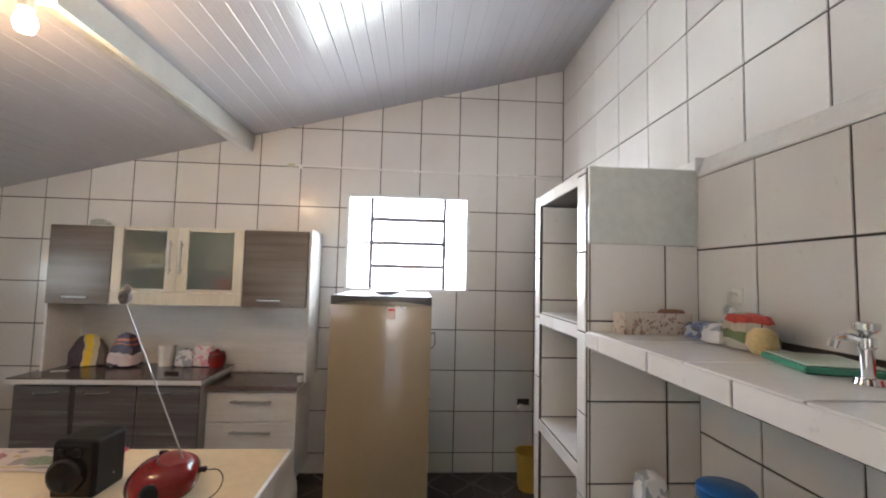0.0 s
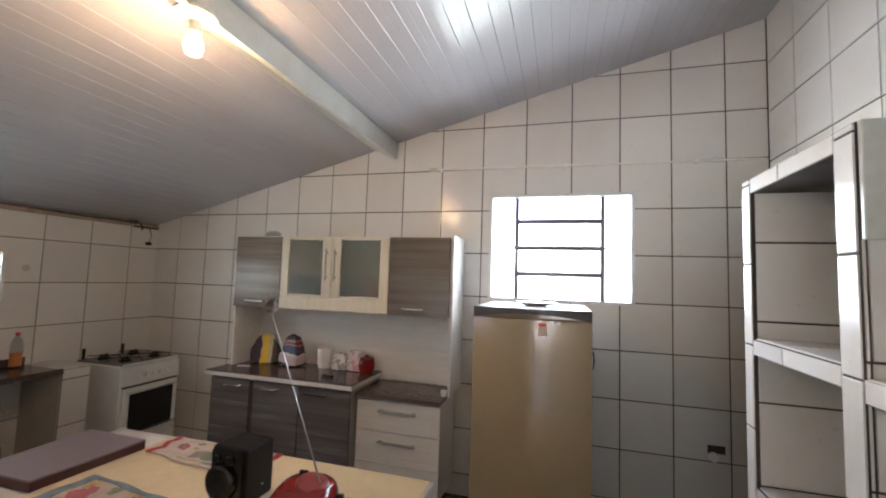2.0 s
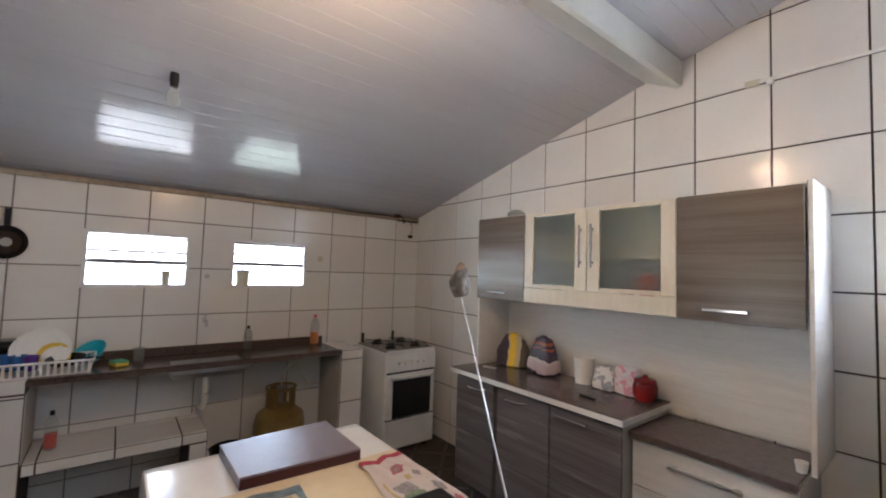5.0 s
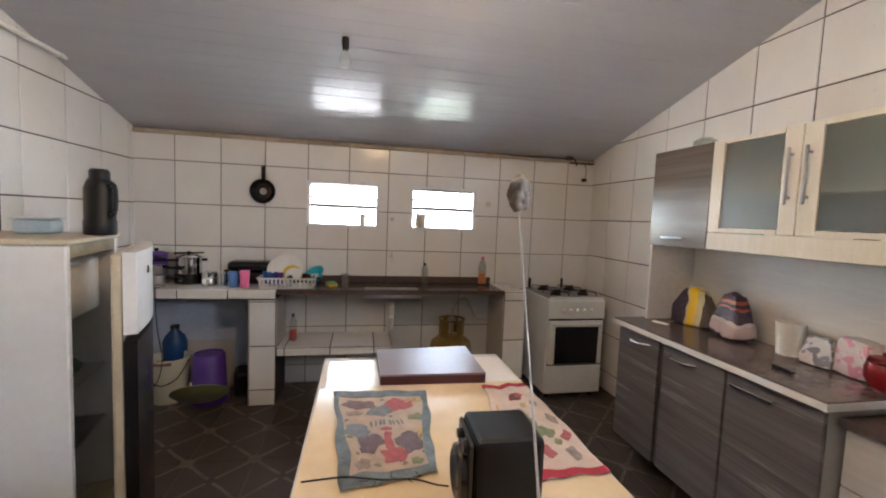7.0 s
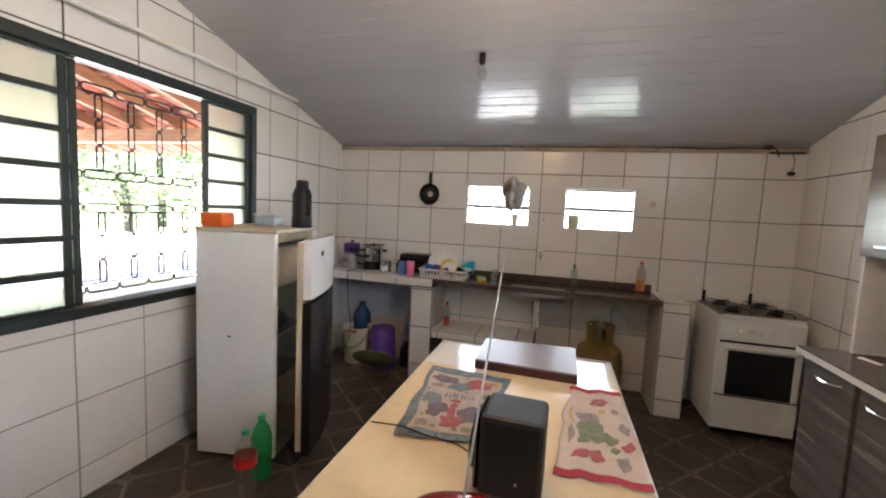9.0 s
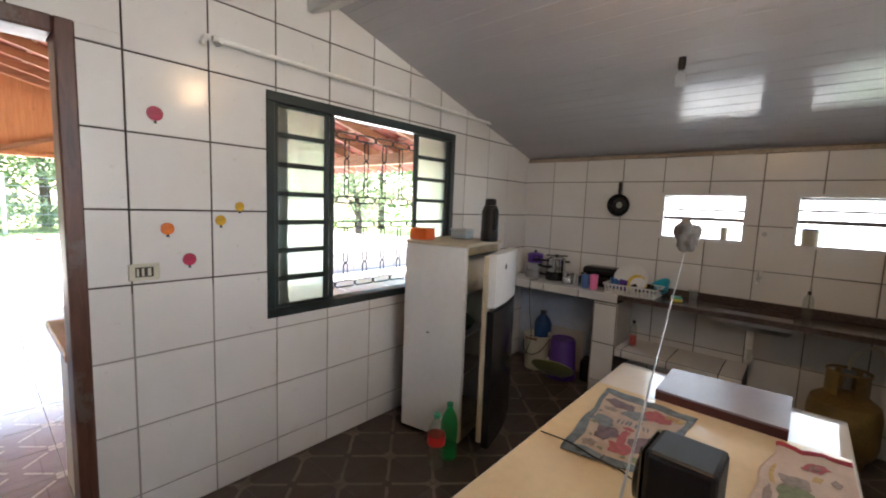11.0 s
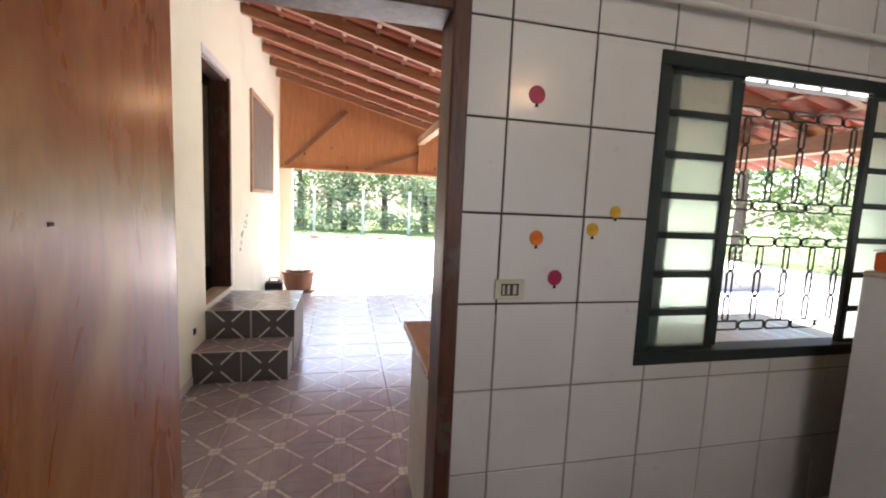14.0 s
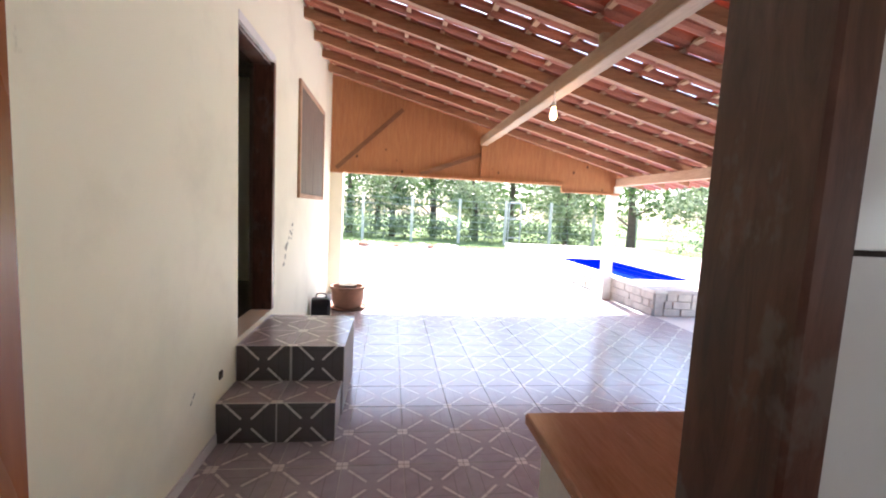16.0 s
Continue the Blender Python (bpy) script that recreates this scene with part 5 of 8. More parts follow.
def cloth_print():
    """Washed-out printed flowers, a line of lettering as bars, and the towel's figure."""
    rnd = random.Random(21)
    inks = dict(plum=(0.15, 0.115, 0.14), slate=(0.16, 0.19, 0.215), rose=(0.34, 0.10, 0.11), ochre=(0.42, 0.31, 0.13), sage=(0.18, 0.21, 0.13), grey=(0.25, 0.22, 0.20))
    mats = {k: paint("faded_%s_print" % k, v, 0.9, 0.35, 45) for k, v in inks.items()}

    def patch(src, at, u, v, ru, rv, ink, petals=5, notch=0.13, lift=0.0034):
        bm, ru, rv = bmesh.new(), ru * 1.12, rv * 1.12
        n, ph = 26, rnd.random() * 6
        rings = []
        for q in (0.45, 1.0):
            ring = []
            for i in range(n):
                w = 2 * math.pi * i / n
                k = q * (1 - notch * 0.5 + notch * math.cos(petals * w + ph) + 0.10 * rnd.uniform(-1, 1) * q)
                x, y = ru * k * math.cos(w), rv * k * math.sin(w)
                ring.append(bm.verts.new(at(v + y, u + x, lift)))
            rings.append(ring)
        mid = bm.verts.new(at(v, u, lift))
        for i in range(n):
            j = (i + 1) % n
            bm.faces.new((mid, rings[0][i], rings[0][j]))
            bm.faces.new((rings[0][i], rings[1][i], rings[1][j], rings[0][j]))
        ob = part("printed_flower", bm, mats[ink], src)
        th = ob.modifiers.new("thick", "SOLIDIFY")
        th.thickness, th.offset = 0.0006, 1

    src = bpy.data.objects["flowered_cloth"]
    for u, v, ru, rv, ink in ((0.20, 0.27, 0.065, 0.13, "plum"), (0.30, 0.47, 0.075, 0.14, "slate"), (0.21, 0.68, 0.085, 0.14, "rose"), (0.17, 0.82, 0.05, 0.08, "ochre"),
                              (0.52, 0.22, 0.065, 0.13, "slate"), (0.66, 0.34, 0.095, 0.15, "plum"), (0.67, 0.76, 0.105, 0.15, "plum"), (0.60, 0.88, 0.07, 0.05, "ochre"),
                              (0.68, 0.54, 0.12, 0.035, "rose"), (0.79, 0.58, 0.055, 0.14, "rose"), (0.33, 0.22, 0.03, 0.07, "grey"), (0.85, 0.24, 0.045, 0.10, "grey"),
                              (0.86, 0.80, 0.03, 0.07, "sage"), (0.42, 0.85, 0.03, 0.06, "sage"), (0.53, 0.52, 0.02, 0.05, "rose")):
        patch(src, cloth_at, u, v, ru, rv, ink)
    for u, v in ((0.14, 0.2), (0.13, 0.5), (0.4, 0.13), (0.45, 0.9), (0.86, 0.4), (0.87, 0.66), (0.58, 0.12), (0.75, 0.15), (0.78, 0.92), (0.38, 0.6)):
        patch(src, cloth_at, u, v, 0.014, 0.025, "sage" if u > 0.5 else "slate", petals=3)
    for i, v in enumerate((0.38, 0.425, 0.47, 0.50, 0.56, 0.60, 0.66, 0.71)):
        patch(src, cloth_at, 0.46, v, 0.028, 0.010 if i % 2 else 0.014, "slate", petals=2, notch=0.05, lift=0.0042)
    src = bpy.data.objects["dish_towel"]
    for u, v, ru, rv, ink in ((0.20, 0.55, 0.05, 0.16, "rose"), (0.20, 0.55, 0.03, 0.08, "grey"), (0.42, 0.40, 0.06, 0.14, "grey"), (0.58, 0.38, 0.12, 0.20, "sage"), (0.62, 0.62, 0.05, 0.10, "sage"),
                              (0.80, 0.28, 0.04, 0.10, "rose"), (0.80, 0.46, 0.045, 0.09, "rose"), (0.30, 0.80, 0.04, 0.05, "grey"), (0.50, 0.84, 0.05, 0.05, "grey"), (0.68, 0.82, 0.05, 0.06, "rose"),
                              (0.84, 0.76, 0.05, 0.06, "grey"), (0.40, 0.16, 0.10, 0.03, "ochre"), (0.60, 0.12, 0.08, 0.03, "grey"), (0.33, 0.62, 0.03, 0.06, "ochre"), (0.72, 0.70, 0.03, 0.04, "sage")):
        patch(src, towel_at, u, v, ru, rv, ink, notch=0.13, petals=4)


cloth_print()


def cushion_board():
    t = thing("board", (0, 0, TZ + 0.004), "thick flat board with a purple-brown cover and dark red edge", "board")
    a = [(-2.25, 2.52), (-2.275, 2.945), (-1.93, 2.942), (-1.945, 2.525)]
    part("edge", prism([(x, y, 0) for x, y in a], (0, 0, 0.034)), "dbrown", t)
    part("cover", prism([(x, y, 0.0345) for x, y in a], (0, 0, 0.007)), "brownc", t)


cushion_board()


def black_radio():
    t = thing("radio", (-1.235, 2.755, TZ + 0.004), "black plastic portable radio on the table", "radio", rz=-2)
    part("body", B(-0.074, 0.074, -0.070, 0.078, 0.0, 0.198, bev=0.012, seg=2), "blackp", t)
    part("front_panel", B(-0.066, 0.066, -0.082, -0.0705, 0.008, 0.189, bev=0.006), "blackm", t)
    part("speaker", lathe([(0.0, 0.008), (0.03, 0.012), (0.05, 0.018), (0.060, 0.014), (0.063, 0.0)], 24, m=pose(0, 0, 0, 90)), "blackm", t, at=(-0.010, -0.0825, 0.085), smooth=True)
    part("dial", lathe([(0.0, 0.008), (0.014, 0.008), (0.016, 0.0)], 16, m=pose(0, 0, 0, 90)), "blackp", t, at=(0.02, -0.0825, 0.160), smooth=True)
    part("dial", lathe([(0.0, 0.008), (0.010, 0.008), (0.012, 0.0)], 16, m=pose(0, 0, 0, 90)), "blackp", t, at=(-0.035, -0.0825, 0.162), smooth=True)
    part("side_screw", lathe([(0.0, 0.002), (0.004, 0.0)], 8, m=pose(0, 0, 0, 0, 90)), "dull", t, at=(0.0742, 0.02, 0.05))
    inv = t.matrix_basis.inverted()
    part("cord", tube([inv @ q for q in curve_pts([(-1.312, 2.66, 0.80), (-1.33, 2.63, 0.7955), (-1.345, 2.58, 0.803), (-1.352, 2.50, 0.8045), (-1.372, 2.42, 0.805), (-1.384, 2.36, 0.7965), (-1.386, 2.31, 0.7925)])], 0.0022, 5), "blackp", t)
    rnd = random.Random(5)
    for i in range(8):
        c = Vector((-1.352 + 0.012 * rnd.random(), 2.47 + 0.018 * i, 0.808))
        q = rnd.random() * 6.3
        part("frayed_end", tube([inv @ c, inv @ (c + Vector((0.022 * math.cos(q), 0.022 * math.sin(q), 0.002)))], 0.0011, 4), "blackp", t)


black_radio()


def red_radio():
    t = thing("red_radio", (-0.93, 2.69, TZ + 0.004), "glossy red rounded portable radio with a long aerial", "radio", rz=12)
    bm = bmesh.new()
    bmesh.ops.create_uvsphere(bm, u_segments=28, v_segments=16, radius=1)
    for v in bm.verts:
        q = v.co
        f = lambda c: math.copysign(abs(c) ** 0.72, c)
        v.co = Vector((f(q.x) * 0.104, f(q.y) * 0.112, 0.066 + f(q.z) * 0.064 * (1.0 + 0.12 * q.y)))
    part("body", bm, "red", t, smooth=True)
    part("side_speaker", lathe([(0.0, 0.008), (0.02, 0.008), (0.031, 0.003), (0.034, 0.0)], 20, m=pose(0, 0, 0, 0, -90)), "blackp", t, at=(-0.099, -0.03, 0.06), smooth=True)
    part("side_speaker", lathe([(0.0, 0.008), (0.02, 0.008), (0.031, 0.003), (0.034, 0.0)], 20, m=pose(0, 0, 0, 90)), "blackp", t, at=(-0.01, -0.106, 0.062), smooth=True)
    part("disc_lid", lathe([(0.0, 0.011), (0.034, 0.010), (0.052, 0.005), (0.056, -0.004), (0.056, -0.02)], 28, m=pose(0, 0, 0, 8, 14)), paint("matt_red_plastic", (0.20, 0.022, 0.018), 0.3, 0.2, 8), t, "matt red round lid", at=(0.028, 0.0, 0.126), smooth=True)
    part("latch", B(-0.02, 0.012, -0.006, 0.006, 0.0, 0.014, bev=0.004), "blackp", t, at=(-0.022, 0.055, 0.128))
    part("button", lathe([(0.005, 0), (0.004, 0.004), (0, 0.005)], 10), "blackp", t, at=(-0.035, -0.045, 0.1235))
    part("grey_vent", B(-0.055, -0.012, -0.118, -0.104, 0.02, 0.055, bev=0.004), "dull", t)
    part("foot_strip", B(-0.05, 0.05, -0.06, 0.06, 0, 0.006), "blackp", t)
    part("plug", B(0.098, 0.122, 0.03, 0.048, 0.060, 0.078, bev=0.004), "blackp", t)
    a, b = Vector((-0.872, 2.70, 0.905)), Vector((-1.138, 2.731, 1.475))
    inv = t.matrix_basis.inverted()
    p = [inv @ (a.lerp(b, q)) for q in (0, 0.25, 0.251, 0.5, 0.501, 0.75, 0.751, 1)]
    part("aerial", tube(p, 0.003, 8, radii=[0.0028, 0.0028, 0.0023, 0.0023, 0.0018, 0.0018, 0.0013, 0.0013]), "dull", t)
    bm = bmesh.new()
    bmesh.ops.create_icosphere(bm, subdivisions=4, radius=1, matrix=Matrix.LocRotScale(inv @ (b + Vector((0, 0, 0.02))), None, (0.022, 0.022, 0.036)))
    for v in bm.verts:
        v.co += v.normal * 0.010 * noise.noise(v.co * 60) + Vector((0.012, 0, 0)) * noise.noise(v.co * 22)
    part("steel_wool", bm, "wool", t, "wad of grey steel wool on the aerial tip", smooth=False)
    part("cord", tube([inv @ q for q in curve_pts([(-0.815, 2.745, 0.862), (-0.775, 2.75, 0.858), (-0.75, 2.73, 0.83), (-0.765, 2.69, 0.7965), (-0.82, 2.64, 0.7925), (-0.90, 2.64, 0.7925)])], 0.0022, 5), "blackp", t)


red_radio()


# ---------- the porch and garden ----------
HX = 1.15
PY0, PY1, PX0 = S - T, -6.35, -4.25
tagged(part("ground", B(-60, 60, -90, 60, -0.45, PZ - 0.03), "grass"), kind="structure")
tagged(part("pavement", B(-14, 14, -15.5, PY1 - 0.002, PZ - 0.028, PZ - 0.004), "sand"), kind="structure")
tagged(part("pavement", B(-14, PX0 - 0.002, PY1, 3.0, PZ - 0.028, PZ - 0.004), "sand"), kind="structure")
porch = tagged(part("porch_floor", B(PX0, HX, PY1, PY0, PZ - 0.12, PZ - 0.008), "pgrout"), kind="structure")


def house():
    od = (-2.80, -1.90, 0.50, 2.73)
    ow = (-5.35, -3.72, 1.55, 2.86)
    w = wall_slab("wall_house", PY1 + 0.1, PY0 - 0.001, PZ - 0.03, 3.75, [(-2.80, -1.90, 0.50, 2.73), ow], lambda u: 9, lambda u, z: (HX, u, z), (0.18, 0, 0), "outer")
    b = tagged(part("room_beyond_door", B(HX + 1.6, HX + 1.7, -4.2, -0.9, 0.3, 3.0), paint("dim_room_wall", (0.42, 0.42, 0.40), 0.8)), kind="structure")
    tagged(part("room_floor", B(HX + 0.185, HX + 1.6, -4.2, -0.9, 0.40, 0.49), "granite"), kind="structure")
    tagged(part("room_ceiling", B(HX + 0.185, HX + 1.7, -4.2, -0.9, 2.95, 3.05), "brownoak"), kind="structure")
    tagged(part("room_side", B(HX + 0.185, HX + 1.7, -4.3, -4.2, 0.3, 3.05), "outer"), kind="structure")
    tagged(part("room_side", B(HX + 0.185, HX + 1.7, -0.9, -0.8, 0.3, 3.05), "outer"), kind="structure")
    d = thing("door_2", (0, 0, 0), "open house doorway with a dark wooden frame above two steps", "door", kind="structure")
    part("door_frame", B(HX - 0.004, HX + 0.17, -2.80, -2.74, 0.50, 2.73, bev=0.004), "jamb", d)
    part("door_frame", B(HX + 0.02, HX + 0.17, -1.96, -1.90, 0.50, 2.73, bev=0.004), "jamb", d)
    part("door_frame", B(HX + 0.02, HX + 0.17, -2.739, -1.961, 2.67, 2.73, bev=0.004), "jamb", d)
    part("door_leaf", B(HX + 0.185, HX + 0.22, -3.62, -2.80, 0.50, 2.66, bev=0.003), "shutter", d)
    part("lintel", B(HX - 0.004, HX + 0.02, -2.80, -1.90, 2.70, 2.765), "white", d)
    s = thing("window_5", (0, 0, 0), "closed dark weathered wooden shutters in a brown frame", "window", kind="structure")
    y0, y1, z0, z1 = ow
    for a in ((y0, y1, z0, z0 + 0.05), (y0, y1, z1 - 0.05, z1), (y0, y0 + 0.05, z0 + 0.051, z1 - 0.051), (y1 - 0.05, y1, z0 + 0.051, z1 - 0.051)):
        part("window_frame", B(HX - 0.03, HX + 0.05, *a, bev=0.003), "batten", s)
    ym = (y0 + y1) / 2
    for a, b in ((y0 + 0.052, ym - 0.003), (ym + 0.003, y1 - 0.052)):
        sh = part("shutter", B(HX - 0.012, HX + 0.012, a, b, z0 + 0.052, z1 - 0.052, bev=0.003), "shutter", s)
        n = 5
        for i in range(n):
            part("board", B(HX - 0.018, HX - 0.0125, a + (b - a) * i / n + 0.003, a + (b - a) * (i + 1) / n - 0.003, z0 + 0.06, z1 - 0.06), "shutter", sh)
    st = thing("entrance_steps", (0, 0, 0), "two tiled entrance steps with dark patterned risers", "steps")
    for (xa, ya, yb, zt) in ((0.40, -1.86, -1.515, 0.20), (0.385, -2.72, -1.861, 0.46)):
        k = part("step", B(xa + 0.008, HX - 0.002, ya + 0.0, yb - 0.008, PZ - 0.005, zt - 0.008), "pgrout", st)
        TREADS.append((k, xa, ya, yb, zt))
    for y, x in ((PY0, HX),):
        pass
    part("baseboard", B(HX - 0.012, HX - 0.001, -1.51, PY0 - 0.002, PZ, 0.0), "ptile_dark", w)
    part("socket", B(HX - 0.008, HX - 0.001, -1.62, -1.57, 0.33, 0.38), "grout", w)
    col = tagged(part("column", B(0.94, 1.17, -6.44, -6.251, PZ, 2.06, bev=0.004), "outer"), kind="structure")
    tagged(part("column_upper", B(0.96, 1.15, -6.44, -6.262, 2.061, 3.5), "outer"), kind="structure")
    tagged(part("wall_porch_side", B(HX + 0.001, HX + 0.18, PY0 + 0.001, S - 0.001 + T, PZ, 3.4), "outer"), kind="structure")


TREADS = []
house()


def rz(x):
    return 3.585 + 0.257 * (x - HX)


def roof():
    X0 = -4.75
    sl = math.atan(0.257)
    ys = [0.42 - 0.62 * i for i in range(12)]
    r = tagged(thing("porch_roof", (0, 0, 0), "open clay-tiled porch roof on red-brown rafters"), kind="structure")
    for y in ys:
        bm = prism([(X0, y - 0.03, rz(X0) + 0.0), (HX - 0.002, y - 0.03, rz(HX)), (HX - 0.002, y - 0.03, rz(HX) + 0.11), (X0, y - 0.03, rz(X0) + 0.11)], (0, 0.06, 0))
        part("rafter", bm, "rafter", r)
    x = HX - 0.08
    xs = []
    while x > X0:
        z = rz(x) + 0.112
        xs.append(x)
        part("batten", prism([(x - 0.022, PY1 - 0.4, z), (x + 0.022, PY1 - 0.4, z + 0.011), (x + 0.022, PY1 - 0.4, z + 0.034), (x - 0.022, PY1 - 0.4, z + 0.023)], (0, PY0 - PY1 + 0.39, 0)), "batten", r)
        x -= 0.36
    # clay tiles: channels and covers
    tile = None
    rows = []
    for i, x in enumerate(xs):
        j = 0
        y = PY1 - 0.4
        while y < PY0 - 0.14:
            rows.append((x, y + 0.10, rz(x) + 0.150, j))
            y += 0.205
            j += 1

    def tile_mesh():
        bm = bmesh.new()
        L, n = 0.45, 5
        for lift, sgn, off in ((0.0, -1, 0.0), (0.036, 1, 0.10)):
            ring = [(0.078 * math.cos(math.pi * k / n), lift + sgn * 0.036 * math.sin(math.pi * k / n)) for k in range(n + 1)]
            poly = [(0.0, off + a, b) for a, b in ring] + [(0.0, off + a * 0.86, b - 0.010) for a, b in reversed(ring)]
            A = [bm.verts.new((0.02, q, z)) for _, q, z in poly]
            Bv = [bm.verts.new((-L, q * (0.93 if off == 0 else 1), z - L * 0.257 + 0.011)) for _, q, z in poly]
            m = len(A)
            for k in range(m):
                bm.faces.new((A[k], A[(k + 1) % m], Bv[(k + 1) % m], Bv[k]))
        bmesh.ops.recalc_face_normals(bm, faces=bm.faces)
        me = bpy.data.meshes.new("roof_tile")
        bm.to_mesh(me)
        bm.free()
        me.materials.append(M["roof"])
        return me
    me = tile_mesh()
    near = sorted(rows, key=lambda q: (q[0] + 1.2) ** 2 + (q[1] + 2.5) ** 2)
    for x, y, z, j in near[:300]:
        ob = new("roof_tile", me)
        ob.parent, ob.location = r, (x, y, z + 0.003 * random.random())
    bm = bmesh.new()
    for x, y, z, j in near[300:]:
        k0 = len(bm.verts)
        bm.from_mesh(me)
        bm.verts.ensure_lookup_table()
        bmesh.ops.translate(bm, verts=bm.verts[k0:], vec=(x, y, z))
    tagged(part("roof_tiles", bm, "roof", r), kind="stuff")
    # main beam, gable, edge beams, post
    b = thing("main_beam", (0, 0, 0), "rough pale wooden beam under the porch rafters", "beam", kind="structure")
    part("timber", B(-1.56, -1.43, -6.18, PY0 - 0.002, 2.66, 2.80, bev=0.008), "mainbeam", b)
    part("strut", B(-1.53, -1.46, -6.19, -6.13, 2.12, 2.659), "gable", b)
    for y in (-4.0, -2.0, -0.2):
        part("strut", B(-1.525, -1.465, y - 0.03, y + 0.03, 2.801, rz(-1.5) + 0.005), "mainbeam", b)
    g = thing("gable", (0, 0, 0), "knotty pine board gable with braces under the roof end", "gable", kind="structure")
    x = -3.02
    while x < HX - 0.04:
        x1 = min(x + 0.1185, HX - 0.002)
        part("plank", prism([(x, -6.235, 2.075), (x1, -6.235, 2.075), (x1, -6.235, rz(x1) + 0.09), (x, -6.235, rz(x) + 0.09)], (0, 0.018, 0)), "gable", g)
        x += 0.12
    x = -4.10
    while x < -3.04:
        part("plank", prism([(x, -6.235, 1.955), (x + 0.118, -6.235, 1.955), (x + 0.118, -6.235, rz(x + 0.118) + 0.09), (x, -6.235, rz(x) + 0.09)], (0, 0.018, 0)), "gable", g)
        x += 0.12
    # hidden sheet added behind the planks so no light shows between them
    part("backing", prism([(-4.16, -6.262, 1.967), (-3.022, -6.262, 1.967), (-3.022, -6.262, 2.102), (0.93, -6.262, 2.102), (0.93, -6.262, rz(0.93) + 0.08), (-4.16, -6.262, rz(-4.16) + 0.08)], (0, 0.012, 0)), "gable", g)
    part("bottom_rail", B(-3.02, HX - 0.003, -6.26, -6.17, 2.045, 2.10, bev=0.004), "gable", g)
    part("bottom_rail", B(-4.16, -3.022, -6.25, -6.19, 1.925, 1.965, bev=0.004), "gable", g)
    def brace(a, b):
        a, b = Vector((a[0], -6.205, a[1])), Vector((b[0], -6.205, b[1]))
        d = (b - a).normalized()
        nn = Vector((-d.z, 0, d.x)) * 0.035
        part("brace", prism([a - nn, b - nn, b + nn, a + nn], (0, 0.03, 0)), "brace", g)
    brace((1.05, 2.12), (-0.05, 3.18))
    brace((-1.50, 2.52), (-0.40, 2.10))
    e = thing("edge_beam", (0, 0, 0), "long pale edge beam carrying the low roof side", "beam", kind="structure")
    part("timber", B(-4.16, -4.04, -6.16, PY0 - 0.002, 2.085, rz(-4.1) - 0.004, bev=0.006), "batten", e)
    p = thing("porch_post", (0, 0, 0), "white painted masonry post at the porch corner", "post", kind="structure")
    part("shaft", B(-4.19, -4.02, -6.42, -6.265, PZ - 0.03, 2.00, bev=0.006), "white", p)
    part("head", B(-4.19, -4.02, -6.159, -6.13, 1.96, 2.084), "white", p)


roof()


def porch_bulb():
    t = thing("porch_bulb", (-1.40, -2.70, 2.66), "bare lit bulb under the porch beam", "bulb")
    part("cable", tube([(0, 0, 0), (0.0, 0, -0.10)], 0.004, 6), "whitep", t)
    part("socket", lathe([(0.0, -0.10), (0.02, -0.10), (0.022, -0.15), (0.0, -0.15)], 14), "whitep", t)
    g = part("glass", lathe([(0.014, -0.151), (0.03, -0.20), (0.034, -0.23), (0.024, -0.262), (0, -0.27)], 16), "bulb_on", t, smooth=True)
    g.visible_shadow = False


porch_bulb()


def outdoor_counter():
    c = thing("outdoor_counter", (0, 0, 0), "masonry counter with a varnished brown slab under the window", "counter")
    part("slab", B(-2.9, -0.385, -0.125, PY0 - 0.002, 0.795, 0.835, bev=0.006), "terracotta", c)
    part("base", B(-2.85, -0.43, -0.08, PY0 - 0.002, PZ, 0.794, bev=0.01), "white", c)


outdoor_counter()


